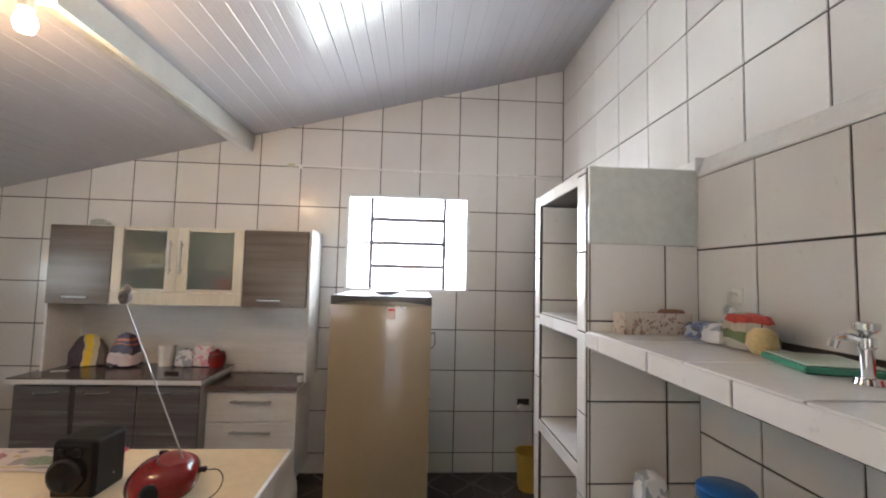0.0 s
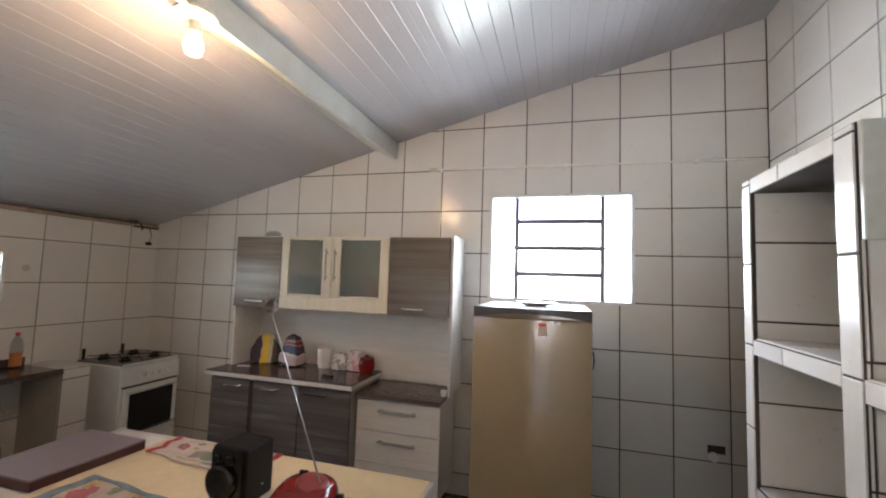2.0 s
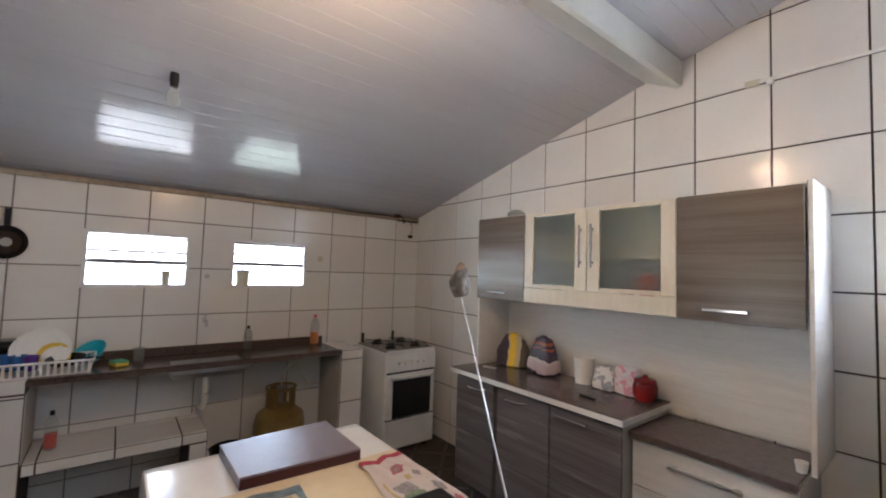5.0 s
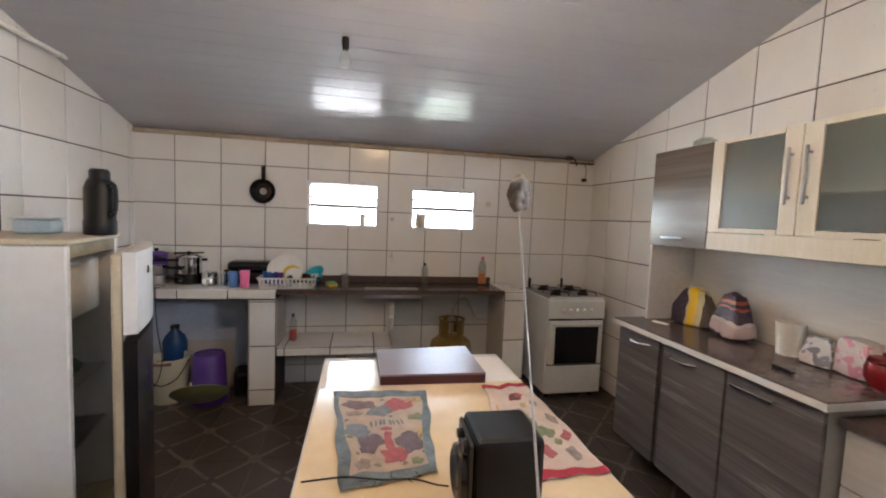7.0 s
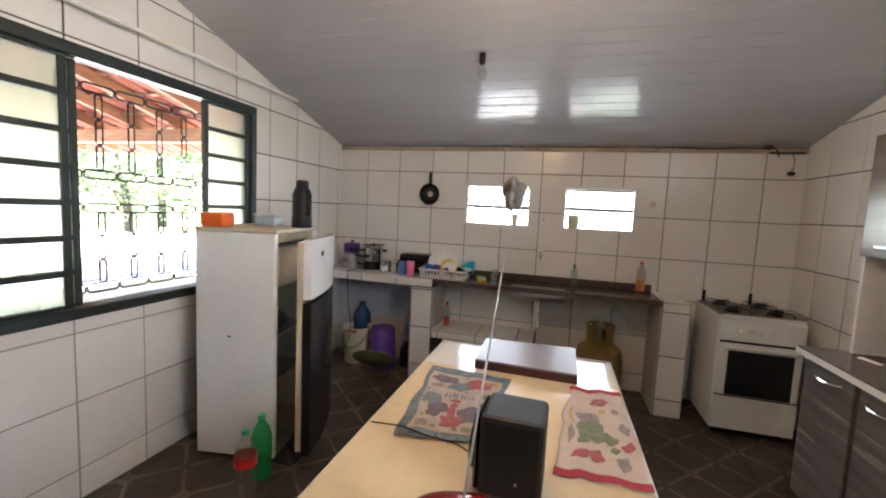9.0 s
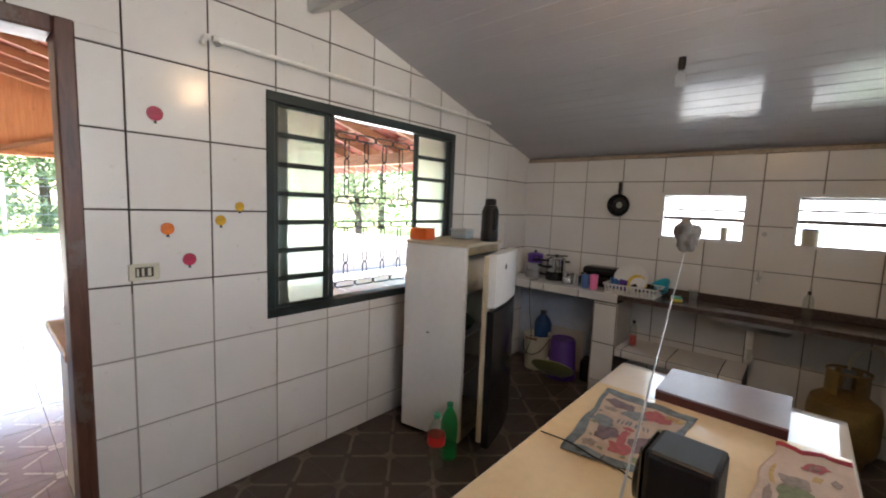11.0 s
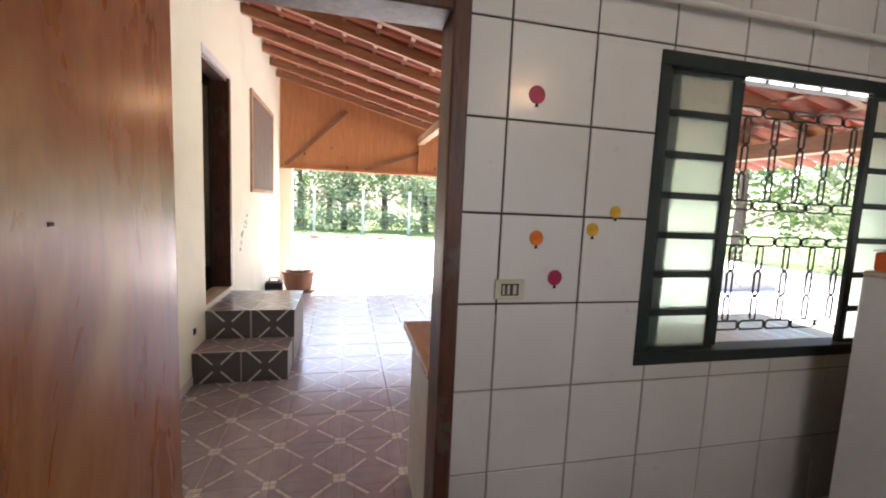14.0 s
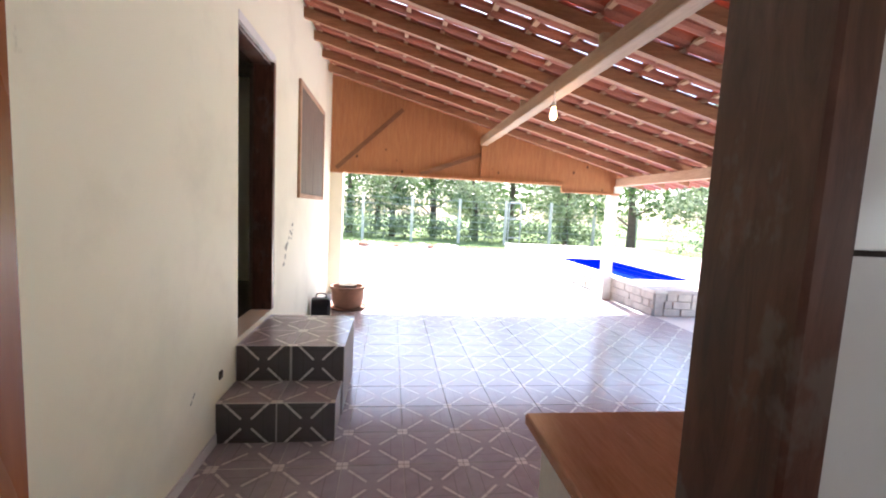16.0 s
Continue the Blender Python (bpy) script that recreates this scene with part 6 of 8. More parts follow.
def garden_things():
    b = thing("tool_bag", (1.00, -4.60, PZ), "black bag standing by the wall", "bag", rz=8)
    part("body", B(-0.13, 0.13, -0.09, 0.09, 0, 0.27, bev=0.03, seg=2), "blackp", b)
    part("handle", tube(curve_pts([(-0.07, 0, 0.27), (-0.05, 0, 0.33), (0.05, 0, 0.33), (0.07, 0, 0.27)]), 0.009), "blackp", b)
    part("pocket", B(-0.10, 0.10, 0.091, 0.115, 0.03, 0.17, bev=0.01), "blackp", b)
    p = thing("clay_pot", (0.70, -5.20, PZ), "wide reddish clay pot with a saucer", "pot")
    part("pot", lathe([(0, 0.02), (0.20, 0.02), (0.235, 0.12), (0.245, 0.29), (0.265, 0.30), (0.265, 0.34), (0.225, 0.34), (0.215, 0.25), (0, 0.25)], 28), "clay", p, smooth=True)
    part("saucer", lathe([(0, 0), (0.27, 0), (0.29, 0.03), (0.275, 0.03), (0.26, 0.012), (0, 0.012)], 28), "clay", p, smooth=True)
    part("earthen_ring", lathe([(0.12, 0.25), (0.14, 0.36), (0.10, 0.37), (0.0, 0.30)], 16), "bark", p, smooth=True)
    # pool
    w = thing("pool", (0, 0, 0), "raised stone-walled pool lined with deep blue tiles", "pool")
    zt, xa, xb, ya, yb = 0.36, -5.85, -4.45, -9.5, -6.1
    core = part("wall_core", B(xb, -4.26, -14.0, -5.00, PZ - 0.05, zt - 0.05), "stone", w)
    part("coping", B(xb + 0.001, -4.22, -14.0, -4.97, zt - 0.049, zt, bev=0.008), "sand", w)
    part("deck", B(-9.5, xb, yb, -5.00, PZ - 0.05, zt - 0.002, bev=0.006), "stone", w)
    part("deck", B(-9.5, xb, -14.0, ya, PZ - 0.05, zt - 0.002, bev=0.006), "stone", w)
    part("deck", B(-9.5, xa, ya + 0.001, yb - 0.001, PZ - 0.05, zt - 0.002, bev=0.006), "stone", w)
    n = 12
    for i in range(n):
        for j in range(3):
            u0, u1 = ya + (yb - ya) * i / n + 0.004, ya + (yb - ya) * (i + 1) / n - 0.004
            part("pool_tile", B(xa + 0.001, xa + 0.02, u0, u1, 0.05 + j * 0.10, 0.142 + j * 0.10), "bluetile", w)
    for a in ((xb - 0.02, xb - 0.001, ya, yb, 0.0, zt), (xa + 0.021, xb - 0.021, ya + 0.001, ya + 0.02, 0.0, zt - 0.02), (xa + 0.021, xb - 0.021, yb - 0.02, yb - 0.001, 0.0, zt - 0.02), (xa + 0.021, xb - 0.021, ya + 0.021, yb - 0.021, -0.03, 0.12)):
        part("lining", B(*a), "bluetile", w)
    # stones in the wall, each its own piece
    rnd = random.Random(4)
    for (x0, y0, along, L) in ((-4.26, -14.0, 1, 9.0), (-9.0, -4.999, 0, 4.6)):
        for row in range(3):
            s = rnd.random() * 0.1
            while s < L - 0.1:
                l = 0.18 + rnd.random() * 0.24
                z0, z1 = PZ + row * 0.127 + 0.006, PZ + (row + 1) * 0.127 - 0.004
                e = min(s + l, L) - 0.012
                dpt = 0.02 + 0.02 * rnd.random()
                if along:
                    part("stone", B(x0 + 0.001, x0 + dpt, y0 + s, y0 + e, z0, z1, bev=0.008), "stone", core)
                else:
                    part("stone", B(x0 + s, x0 + e, y0 + 0.001, y0 + dpt, z0, z1, bev=0.008), "stone", core)
                s += l
    # low stones along the garden edge
    for i in range(16):
        k = thing("edge_rock", (2.4 - i * 0.33 + rnd.random() * 0.1, -15.4 + rnd.random() * 0.2, PZ - 0.02), "pale rock at the lawn's edge", "rock", "rocks at the lawn's edge", rz=rnd.random() * 360)
        bm = bmesh.new()
        bmesh.ops.create_icosphere(bm, subdivisions=2, radius=0.12 + 0.10 * rnd.random())
        for v in bm.verts:
            v.co *= 1 + 0.35 * noise.noise(v.co * 6 + Vector((i, 0, 0)))
            v.co.z = max(v.co.z * 0.8 + 0.06, 0)
        part("rock", bm, "clay" if i % 4 == 0 else "stone", k)
    # fence
    f = thing("wire_fence", (0, 0, 0), "wire fence on pale concrete posts before the trees", "fence")
    yf = -18.6
    for i in range(9):
        x = 6.0 - i * 2.3
        part("post", B(x - 0.06, x + 0.06, yf - 0.06, yf + 0.06, -0.12, 2.05 + 0.12 * rnd.random(), bev=0.01), "post", f)
    for z in (0.25, 0.6, 0.95, 1.3, 1.65, 1.95):
        part("wire", tube([(6.0 - 2.3 * i * 0.5, yf + 0.065, z + 0.015 * (i % 2)) for i in range(17)], 0.008, 4), "wire", f)
    x = 6.0
    while x > -12.4:
        part("wire", tube([(x, yf + 0.08, 0), (x, yf + 0.08, 1.95)], 0.004, 3, caps=False), "wire", f)
        x -= 0.35
    g = thing("metal_gate", (-5.6, -18.4, 0), "grey tubular metal gate in the fence", "gate")
    for q in ([(0, 0, -0.1), (0, 0, 2.0)], [(-0.6, 0, -0.1), (-0.6, 0, 2.0)], [(0, 0, 2.0), (-0.6, 0, 2.0)], [(0, 0, 1.2), (-0.6, 0, 1.2)], [(0, 0, 0.3), (-0.6, 0, 0.3)]):
        part("gate_frame", tube(q, 0.035, 8), "wire", g)


garden_things()


def wall_stains():
    """Dark damp marks and a crack on the cream wall."""
    rnd = random.Random(8)
    m = paint("damp_stain", (0.30, 0.30, 0.22), 0.8, 0.3, 25)
    for y, z, s, n in ((-3.22, 0.98, 0.05, 7), (-3.12, 0.86, 0.035, 4), (-3.45, 1.12, 0.03, 4), (-1.20, 0.35, 0.012, 4)):
        t = thing("damp_mark", (HX - 0.0006, y, z), "dark damp mark on the cream wall", "stain", "damp marks on the cream wall")
        for i in range(n):
            c = Vector((0, -0.05 * i * s / 0.05 + rnd.gauss(0, s * 0.3), 0.045 * i * s / 0.05 + rnd.gauss(0, s * 0.4)))
            k = s * (0.35 + 0.5 * rnd.random())
            poly = [(0, c.y + k * (0.6 + 0.6 * rnd.random()) * math.cos(a), c.z + k * (0.5 + 0.7 * rnd.random()) * math.sin(a)) for a in [2 * math.pi * j / 9 for j in range(9)]]
            part("blotch", prism(poly, (-0.0008 - 0.0001 * i, 0, 0)), m, t)


wall_stains()


def leaf_cloud(bm, centre, radius, count, size, rnd, squash=0.8):
    c = Vector(centre)
    for _ in range(count):
        d = Vector((rnd.gauss(0, 1), rnd.gauss(0, 1), rnd.gauss(0, 1))).normalized()
        p = c + Vector((d.x, d.y, d.z * squash)) * radius * (0.55 + 0.5 * rnd.random())
        s = size * (0.6 + 0.8 * rnd.random())
        u = Vector((rnd.gauss(0, 1), rnd.gauss(0, 1), rnd.gauss(0, 0.6))).normalized()
        v = u.cross(d + Vector((0.1, 0.2, 0.3))).normalized()
        q = [p - u * s, p - v * s * 0.45, p + u * s, p + v * s * 0.45]
        bm.faces.new([bm.verts.new(w) for w in q])


def tree(x, y, h, spread, mat, seed, kind_label):
    rnd = random.Random(seed)
    t = thing("tree", (x, y, -0.12), kind_label, "tree", rz=rnd.random() * 360)
    bm = bmesh.new()
    lean = rnd.uniform(-0.4, 0.4)
    top = Vector((lean, rnd.uniform(-0.3, 0.3), h * 0.72))
    pts = curve_pts([(0, 0, 0), (lean * 0.2, 0, h * 0.25), tuple(top * 0.6), tuple(top)], 4)
    r0 = 0.10 + 0.018 * h
    tube(pts, r0, 8, bm, radii=[r0 * (1 - 0.75 * i / (len(pts) - 1)) for i in range(len(pts))])
    tips = []
    for k in range(9):
        s = 0.22 + 0.75 * k / 9
        base = top * s
        a = k * 2.4 + rnd.random()
        ln = spread * (1.05 - 0.5 * s) * (0.7 + 0.5 * rnd.random())
        tip = base + Vector((math.cos(a) * ln, math.sin(a) * ln, ln * (0.25 + 0.5 * rnd.random())))
        mid = base.lerp(tip, 0.5) + Vector((0, 0, 0.12 * ln))
        tube(curve_pts([base, mid, tip], 3), 0.04, 5, bm, radii=[0.05 * (1 - 0.11 * i) for i in range(7)])
        tips += [tip, mid]
    part("trunk", bm, "bark", t, smooth=True)
    bm = bmesh.new()
    for tip in tips + [top]:
        for _ in range(3):
            c = tip + Vector((rnd.gauss(0, 1), rnd.gauss(0, 1), rnd.gauss(0, 0.7))) * spread * 0.25
            leaf_cloud(bm, c, spread * (0.22 + 0.16 * rnd.random()), 95, 0.085, rnd)
    me = bpy.data.meshes.new("crown")
    bm.to_mesh(me)
    bm.free()
    me.materials.append(M[mat])
    ob = new("crown", me)
    ob.parent = t
    return t


def woods():
    rnd = random.Random(11)
    i = 0
    proto = [tree(9.0, -24, 7.5, 2.4, "leaf", 1, "tall dark leafy tree behind the fence"), tree(5.5, -22.5, 5.5, 2.2, "leaf2", 2, "pale sunlit leafy tree behind the fence"), tree(2.5, -23.5, 8.0, 2.6, "leaf", 3, "tall dark leafy tree behind the fence"), tree(0.0, -21.8, 5.0, 2.0, "leaf2", 4, "pale sunlit leafy tree behind the fence")]
    spots = [(-2.4, -23.0), (-4.6, -21.5), (-7.0, -22.8), (-9.5, -20.5), (-11.5, -17.5), (-13.0, -14.0), (-14.0, -10.0), (-14.5, -6.0), (-14.0, -2.0), (12.5, -22.0), (1.0, -27.5), (-5.5, -27), (6.5, -28), (-11, -25), (-17, -17), (-18, -8), (-15, 2.5), (15.5, -26)]
    for k, (x, y) in enumerate(spots):
        src = proto[k % 4]
        copy_thing(src, pose(x, y, -0.12, 0, 0, 77 * k))
    bm = bmesh.new()
    for k in range(150):
        x = 10 - k * 0.16
        y = -19.9 - rnd.random() * 1.6
        if x < -12:
            x, y = -12.3 - rnd.random() * 2.0, -20 + (k - 137) * 1.6
        leaf_cloud(bm, (x, y, 0.15 + rnd.random() * 0.9), 0.5 + 0.3 * rnd.random(), 95, 0.08, rnd)
    ob = part("undergrowth", bm, "leaf2")
    tagged(ob, "dense sunlit undergrowth along the fence", "bushes", kind="stuff")
    bm = bmesh.new()
    for k in range(120):
        a = math.pi * (0.15 + 1.25 * k / 120)
        leaf_cloud(bm, (36 * math.cos(a + math.pi * 0.65), -6 + 34 * math.sin(a + math.pi * 0.65), 1.5 + 6 * rnd.random()), 2.8, 110, 0.35, rnd)
    tagged(part("far_woods", bm, "leaf"), "distant dark woods beyond the garden", "woods", kind="stuff")
    bm = bmesh.new()
    for k in range(9000):
        x, y = rnd.uniform(-16, 14), rnd.uniform(-20, -15.6)
        h = 0.03 + 0.05 * rnd.random()
        a = rnd.random() * 6.3
        dx, dy = 0.012 * math.cos(a), 0.012 * math.sin(a)
        v = [bm.verts.new(p) for p in ((x - dx, y - dy, -0.1), (x + dx, y + dy, -0.1), (x + dy, y - dx, -0.1 + h))]
        bm.faces.new(v)
    tagged(part("grass_blades", bm, "leaf2"), "short sunlit grass", "grass", kind="stuff")


woods()
# the kitchen's own roof and outer shell
tagged(part("kitchen_roof", prism([(W - 0.5, PY0 - 0.1, zc(W - 0.5) + 0.16), (E + 0.4, PY0 - 0.1, zc(E + 0.4) + 0.16), (E + 0.4, PY0 - 0.1, zc(E + 0.4) + 0.22), (W - 0.5, PY0 - 0.1, zc(W - 0.5) + 0.22)], (0, N + T + 0.3 - PY0, 0)), "roof"), kind="structure")
# unseen cover added over the house wall to keep sun off its top
tagged(part("house_roof", prism([(HX - 0.35, PY1 - 0.4, rz(HX) + 0.13), (HX + 2.4, PY1 - 0.4, rz(HX) + 0.55), (HX + 2.4, PY1 - 0.4, rz(HX) + 0.60), (HX - 0.35, PY1 - 0.4, rz(HX) + 0.18)], (0, 7.3, 0)), "roof"), kind="structure")


# ---------- small things: sink wall and corner counter ----------
CZ = 0.870


def pot(at, r, h, mat, label, category="pot", handle=True, lid=True, rz=0, knob="blackp", wall=0.004):
    t = thing("pot", at, label, category, rz=rz)
    part("body", lathe([(0, 0), (r * 0.96, 0), (r, 0.01), (r, h), (r + 0.004, h), (r - wall, h - 0.002), (r - wall, 0.012), (0, 0.012)], 22), mat, t, smooth=True)
    if lid:
        part("lid", lathe([(r + 0.003, h + 0.001), (r + 0.003, h + 0.006), (r * 0.6, h + 0.018), (0, h + 0.022)], 22), mat, t, smooth=True)
        part("knob", lathe([(0.008, 0), (0.016, 0.012), (0.014, 0.022), (0, 0.024)], 12), knob, t, at=(0, 0, h + 0.02))
    if handle:
        part("handle", B(r - 0.002, r + 0.14, -0.011, 0.011, h - 0.03, h - 0.012, bev=0.005), "blackp", t)
    return t


def cup(at, r0, r1, h, mat, label, name="cup", category="cup"):
    t = thing(name, at, label, category)
    part("body", lathe([(0, 0), (r0, 0), (r1, h), (r1 - 0.003, h), (r0 - 0.003, 0.004), (0, 0.004)], 20), mat, t, smooth=True)
    return t


def bottle(at, r, h, mat, label, cap="redflat", band=None, fill=None, name="bottle", neck=0.35):
    t = thing(name, at, label, "bottle")
    s = h * (1 - neck)
    part("body", lathe([(0, 0.008), (r * 0.7, 0.0), (r, 0.012), (r * 0.98, h * 0.2), (r * 0.92, h * 0.3), (r, h * 0.42), (r, s), (r * 0.8, s + (h - s) * 0.35), (r * 0.34, s + (h - s) * 0.72), (r * 0.32, h - 0.02), (0, h - 0.02)], 20), mat, t, smooth=True)
    part("cap", lathe([(r * 0.38, h - 0.022), (r * 0.38, h), (0, h)], 14), cap, t)
    if band:
        part("paper_band", lathe([(r + 0.0012, h * 0.45), (r + 0.0012, s - 0.01), (r + 0.0002, s - 0.01), (r + 0.0002, h * 0.45)], 20), band, t, smooth=True)
    if fill:
        part("contents", lathe([(0, 0.012), (r * 0.93, 0.014), (r * 0.93, h * 0.42), (0, h * 0.42)], 18), fill, t, smooth=True)
    return t


def west_things():
    t = pot((-3.84, 1.155, CZ), 0.088, 0.20, "chrome", "tall polished aluminium pressure cooker with black handles", "pressure_cooker", rz=-60)
    part("clamp", B(-0.10, 0.10, -0.012, 0.012, 0.224, 0.236, bev=0.004), "blackp", t)
    part("rear_handle", B(-0.125, -0.086, -0.012, 0.012, 0.165, 0.185, bev=0.004), "blackp", t)
    part("stand", lathe([(0.096, 0), (0.094, 0.075), (0.0895, 0.078), (0.0895, 0.0)], 22), "blackm", t, smooth=True)
    for z, m, lab, r in ((CZ, "dull", "wide dull aluminium pan at the bottom of a stack", 0.085), (CZ + 0.075, "steel", "steel saucepan stacked on another pan", 0.08)):
        pot((-3.80, 0.945, z), r, 0.07, m, lab, lid=False, rz=70)
    pot((-3.80, 0.95, CZ + 0.148), 0.075, 0.075, "purple", "purple enamel saucepan with a black handle on the stack", rz=35)
    k = thing("canister", (-3.72, 1.335, CZ), "small ribbed steel canister", "canister")
    part("body", lathe([(0, 0), (0.052, 0), (0.052, 0.05), (0.049, 0.055), (0.052, 0.06), (0.052, 0.105), (0.046, 0.112), (0, 0.114)], 22), "chrome", k, smooth=True)
    k = thing("canister", (-3.70, 1.43, CZ), "small steel spice canister", "canister")
    part("body", lathe([(0, 0), (0.036, 0), (0.036, 0.095), (0.03, 0.10), (0, 0.102)], 18), "chrome", k, smooth=True)
    r = thing("roasting_pan", (-3.87, 1.60, CZ), "black enamelled roasting pan with its lid", "pan", rz=90)
    part("body", B(-0.16, 0.16, -0.085, 0.085, 0, 0.10, bev=0.025, seg=3), "blackm", r, smooth=True)
    part("lid", B(-0.165, 0.165, -0.09, 0.09, 0.102, 0.175, bev=0.03, seg=3), "blackm", r, smooth=True)
    for s in (-1, 1):
        part("handle", tube(curve_pts([(s * 0.16, -0.04, 0.09), (s * 0.195, -0.03, 0.095), (s * 0.195, 0.03, 0.095), (s * 0.16, 0.04, 0.09)]), 0.006), "blackp", r)
    cup((-3.665, 1.52, CZ), 0.03, 0.036, 0.115, "sky", "pale blue plastic cup")
    cup((-3.655, 1.598, CZ), 0.03, 0.036, 0.125, "pink", "bright pink plastic cup")
    # dish rack
    d = thing("dish_rack", (-3.73, 1.90, CZ), "white plastic dish rack full of washed dishes", "rack", rz=90)
    bm = bmesh.new()
    box(bm, -0.19, 0.19, -0.115, 0.115, 0, 0.006)
    part("base", bm, "whitep", d)
    for s in (-1, 1):
        part("rim", B(-0.205, 0.205, s * 0.128 - 0.006, s * 0.128 + 0.006, 0.068, 0.08, bev=0.003), "whitep", d)
        part("rim", B(s * 0.205 - 0.006, s * 0.205 + 0.006, -0.121, 0.121, 0.068, 0.08, bev=0.003), "whitep", d)
    for i in range(14):
        u = -0.185 + 0.37 * i / 13
        for s in (-1, 1):
            part("slat", prism([(u - 0.006, s * 0.113, 0.006), (u + 0.006, s * 0.113, 0.006), (u + 0.006, s * 0.127, 0.069), (u - 0.006, s * 0.127, 0.069)], (0, s * 0.003, 0)), "whitep", d)
    for i in range(7):
        v = -0.10 + 0.20 * i / 6
        for s in (-1, 1):
            part("slat", prism([(s * 0.188, v - 0.006, 0.006), (s * 0.188, v + 0.006, 0.006), (s * 0.202, v + 0.006, 0.069), (s * 0.202, v - 0.006, 0.069)], (s * 0.003, 0, 0)), "whitep", d)
    for i, (u, m, r) in enumerate(((-0.02, "whitep", 0.118), (0.02, "yellow", 0.075), (-0.055, "whitep", 0.11))):
        p = thing("plate", (-3.76, 1.90 + u, CZ + 0.008), "white plate standing in the dish rack" if m == "whitep" else "small yellow plate standing in the dish rack", "plate", "plates in the dish rack")
        part("dish", lathe([(0, 0), (r * 0.6, 0.002), (r, 0.014), (r, 0.017), (r * 0.6, 0.006), (0, 0.004)], 26, m=pose(0, 0, r, 0, 78, 8)), m, p, smooth=True)
    for x, y, z, m, lab in ((-3.70, 1.79, CZ + 0.03, "blue", "deep blue plastic cup in the dish rack"), (-3.74, 1.74, CZ + 0.03, "blue", "deep blue plastic cup in the dish rack"), (-3.66, 1.84, CZ + 0.03, "purple", "purple plastic cup in the dish rack")):
        cup((x, y, z), 0.026, 0.034, 0.08, m, lab)
    s = thing("skillet", (-3.70, 1.98, CZ + 0.05), "small black skillet lying on the dish rack", "pan", rz=70)
    part("body", lathe([(0, 0), (0.07, 0), (0.09, 0.03), (0.087, 0.031), (0.068, 0.004), (0, 0.004)], 22, m=pose(0, 0, 0, 8, 0)), "blackm", s, smooth=True)
    part("handle", B(0.085, 0.19, -0.01, 0.01, 0.02, 0.03, bev=0.003), "blackp", s)
    b = thing("bowl", (-3.84, 2.10, CZ), "turquoise plastic bowl tilted to dry", "bowl")
    part("dish", lathe([(0, 0), (0.04, 0.0), (0.085, 0.06), (0.088, 0.062), (0.088, 0.066), (0.082, 0.064), (0.038, 0.006), (0, 0.006)], 24, m=pose(0, 0, 0.04, 25, 30)), "teal", b, smooth=True)
    k = thing("sponge", (-3.74, 2.22, CZ), "yellow and green scouring sponge", "sponge", rz=20)
    part("foam", B(-0.05, 0.05, -0.035, 0.035, 0, 0.022, bev=0.005), "yellow", k)
    part("scourer", B(-0.05, 0.05, -0.035, 0.035, 0.0225, 0.030, bev=0.002), "kidney", k)
    cup((-3.80, 2.32, CZ), 0.028, 0.034, 0.09, "clear", "clear drinking glass by the sink", "glass", "glass")
    bottle((-3.87, 2.985, CZ), 0.031, 0.185, "clear", "clear plastic bottle with a dark cap", "blackp")
    bottle((-3.87, 3.50, CZ), 0.036, 0.25, "clear", "clear bottle half full of orange detergent", "redflat", None, "soap")
    bottle((-3.70, 1.94, 0.442), 0.030, 0.215, "clear", "small clear bottle of red liquid", "blackp", None, "redflat")
    # tumblers on the sills
    cup((W - 0.03, 2.448, WWIN[0][2] + 0.0185), 0.024, 0.028, 0.10, "ivory", "ivory plastic tumbler on the window sill", "tumbler", "tumbler")
    t = cup((W - 0.03, 2.95, WWIN[1][2] + 0.0185), 0.046, 0.05, 0.11, "ivory", "wide white tub on the window sill", "tub", "tub")
    part("lid", lathe([(0.053, 0.111), (0.053, 0.122), (0, 0.123)], 20), "sky", t)
    # frying pan on the wall
    f = thing("frying_pan", (W + 0.014, 1.66, 1.60), "black frying pan hanging on the tiled wall", "pan")
    part("body", lathe([(0, 0.0), (0.07, 0), (0.098, 0.035), (0.095, 0.036), (0.067, 0.005), (0, 0.005)], 26, m=pose(0, 0, 0, 0, 90)), "blackm", f, smooth=True)
    part("centre_disc", lathe([(0, 0.006), (0.026, 0.006), (0.026, 0.0085), (0, 0.009)], 16, m=pose(0, 0, 0, 0, 90)), "dull", f)
    part("handle", B(0.010, 0.026, -0.013, 0.013, 0.095, 0.205, bev=0.005), "blackp", f)
    part("nail", tube([(-0.012, 0, 0.195), (0.03, 0, 0.197)], 0.003, 6), "dull", f)
    # under the counter
    b = thing("bucket", (-3.69, 1.345, 0), "purple plastic bucket standing upside down under the counter", "bucket")
    part("body", lathe([(0.124, 0.01), (0.132, 0.0), (0.136, 0.012), (0.128, 0.03), (0.108, 0.355), (0.100, 0.365), (0.092, 0.356), (0, 0.352)], 26), "purple", b, smooth=True)
    part("handle_lug", B(0.122, 0.137, -0.012, 0.012, 0.14, 0.175, bev=0.004, m=pose(0, 0, 0, 0, 0, -50)), "whitep", b)
    b = thing("bucket", (-3.73, 1.06, 0), "grimy cream plastic bucket with a wire handle", "bucket")
    part("body", lathe([(0, 0), (0.105, 0), (0.13, 0.32), (0.136, 0.32), (0.136, 0.335), (0.125, 0.33), (0.10, 0.01), (0, 0.01)], 26), "ivory", b, smooth=True)
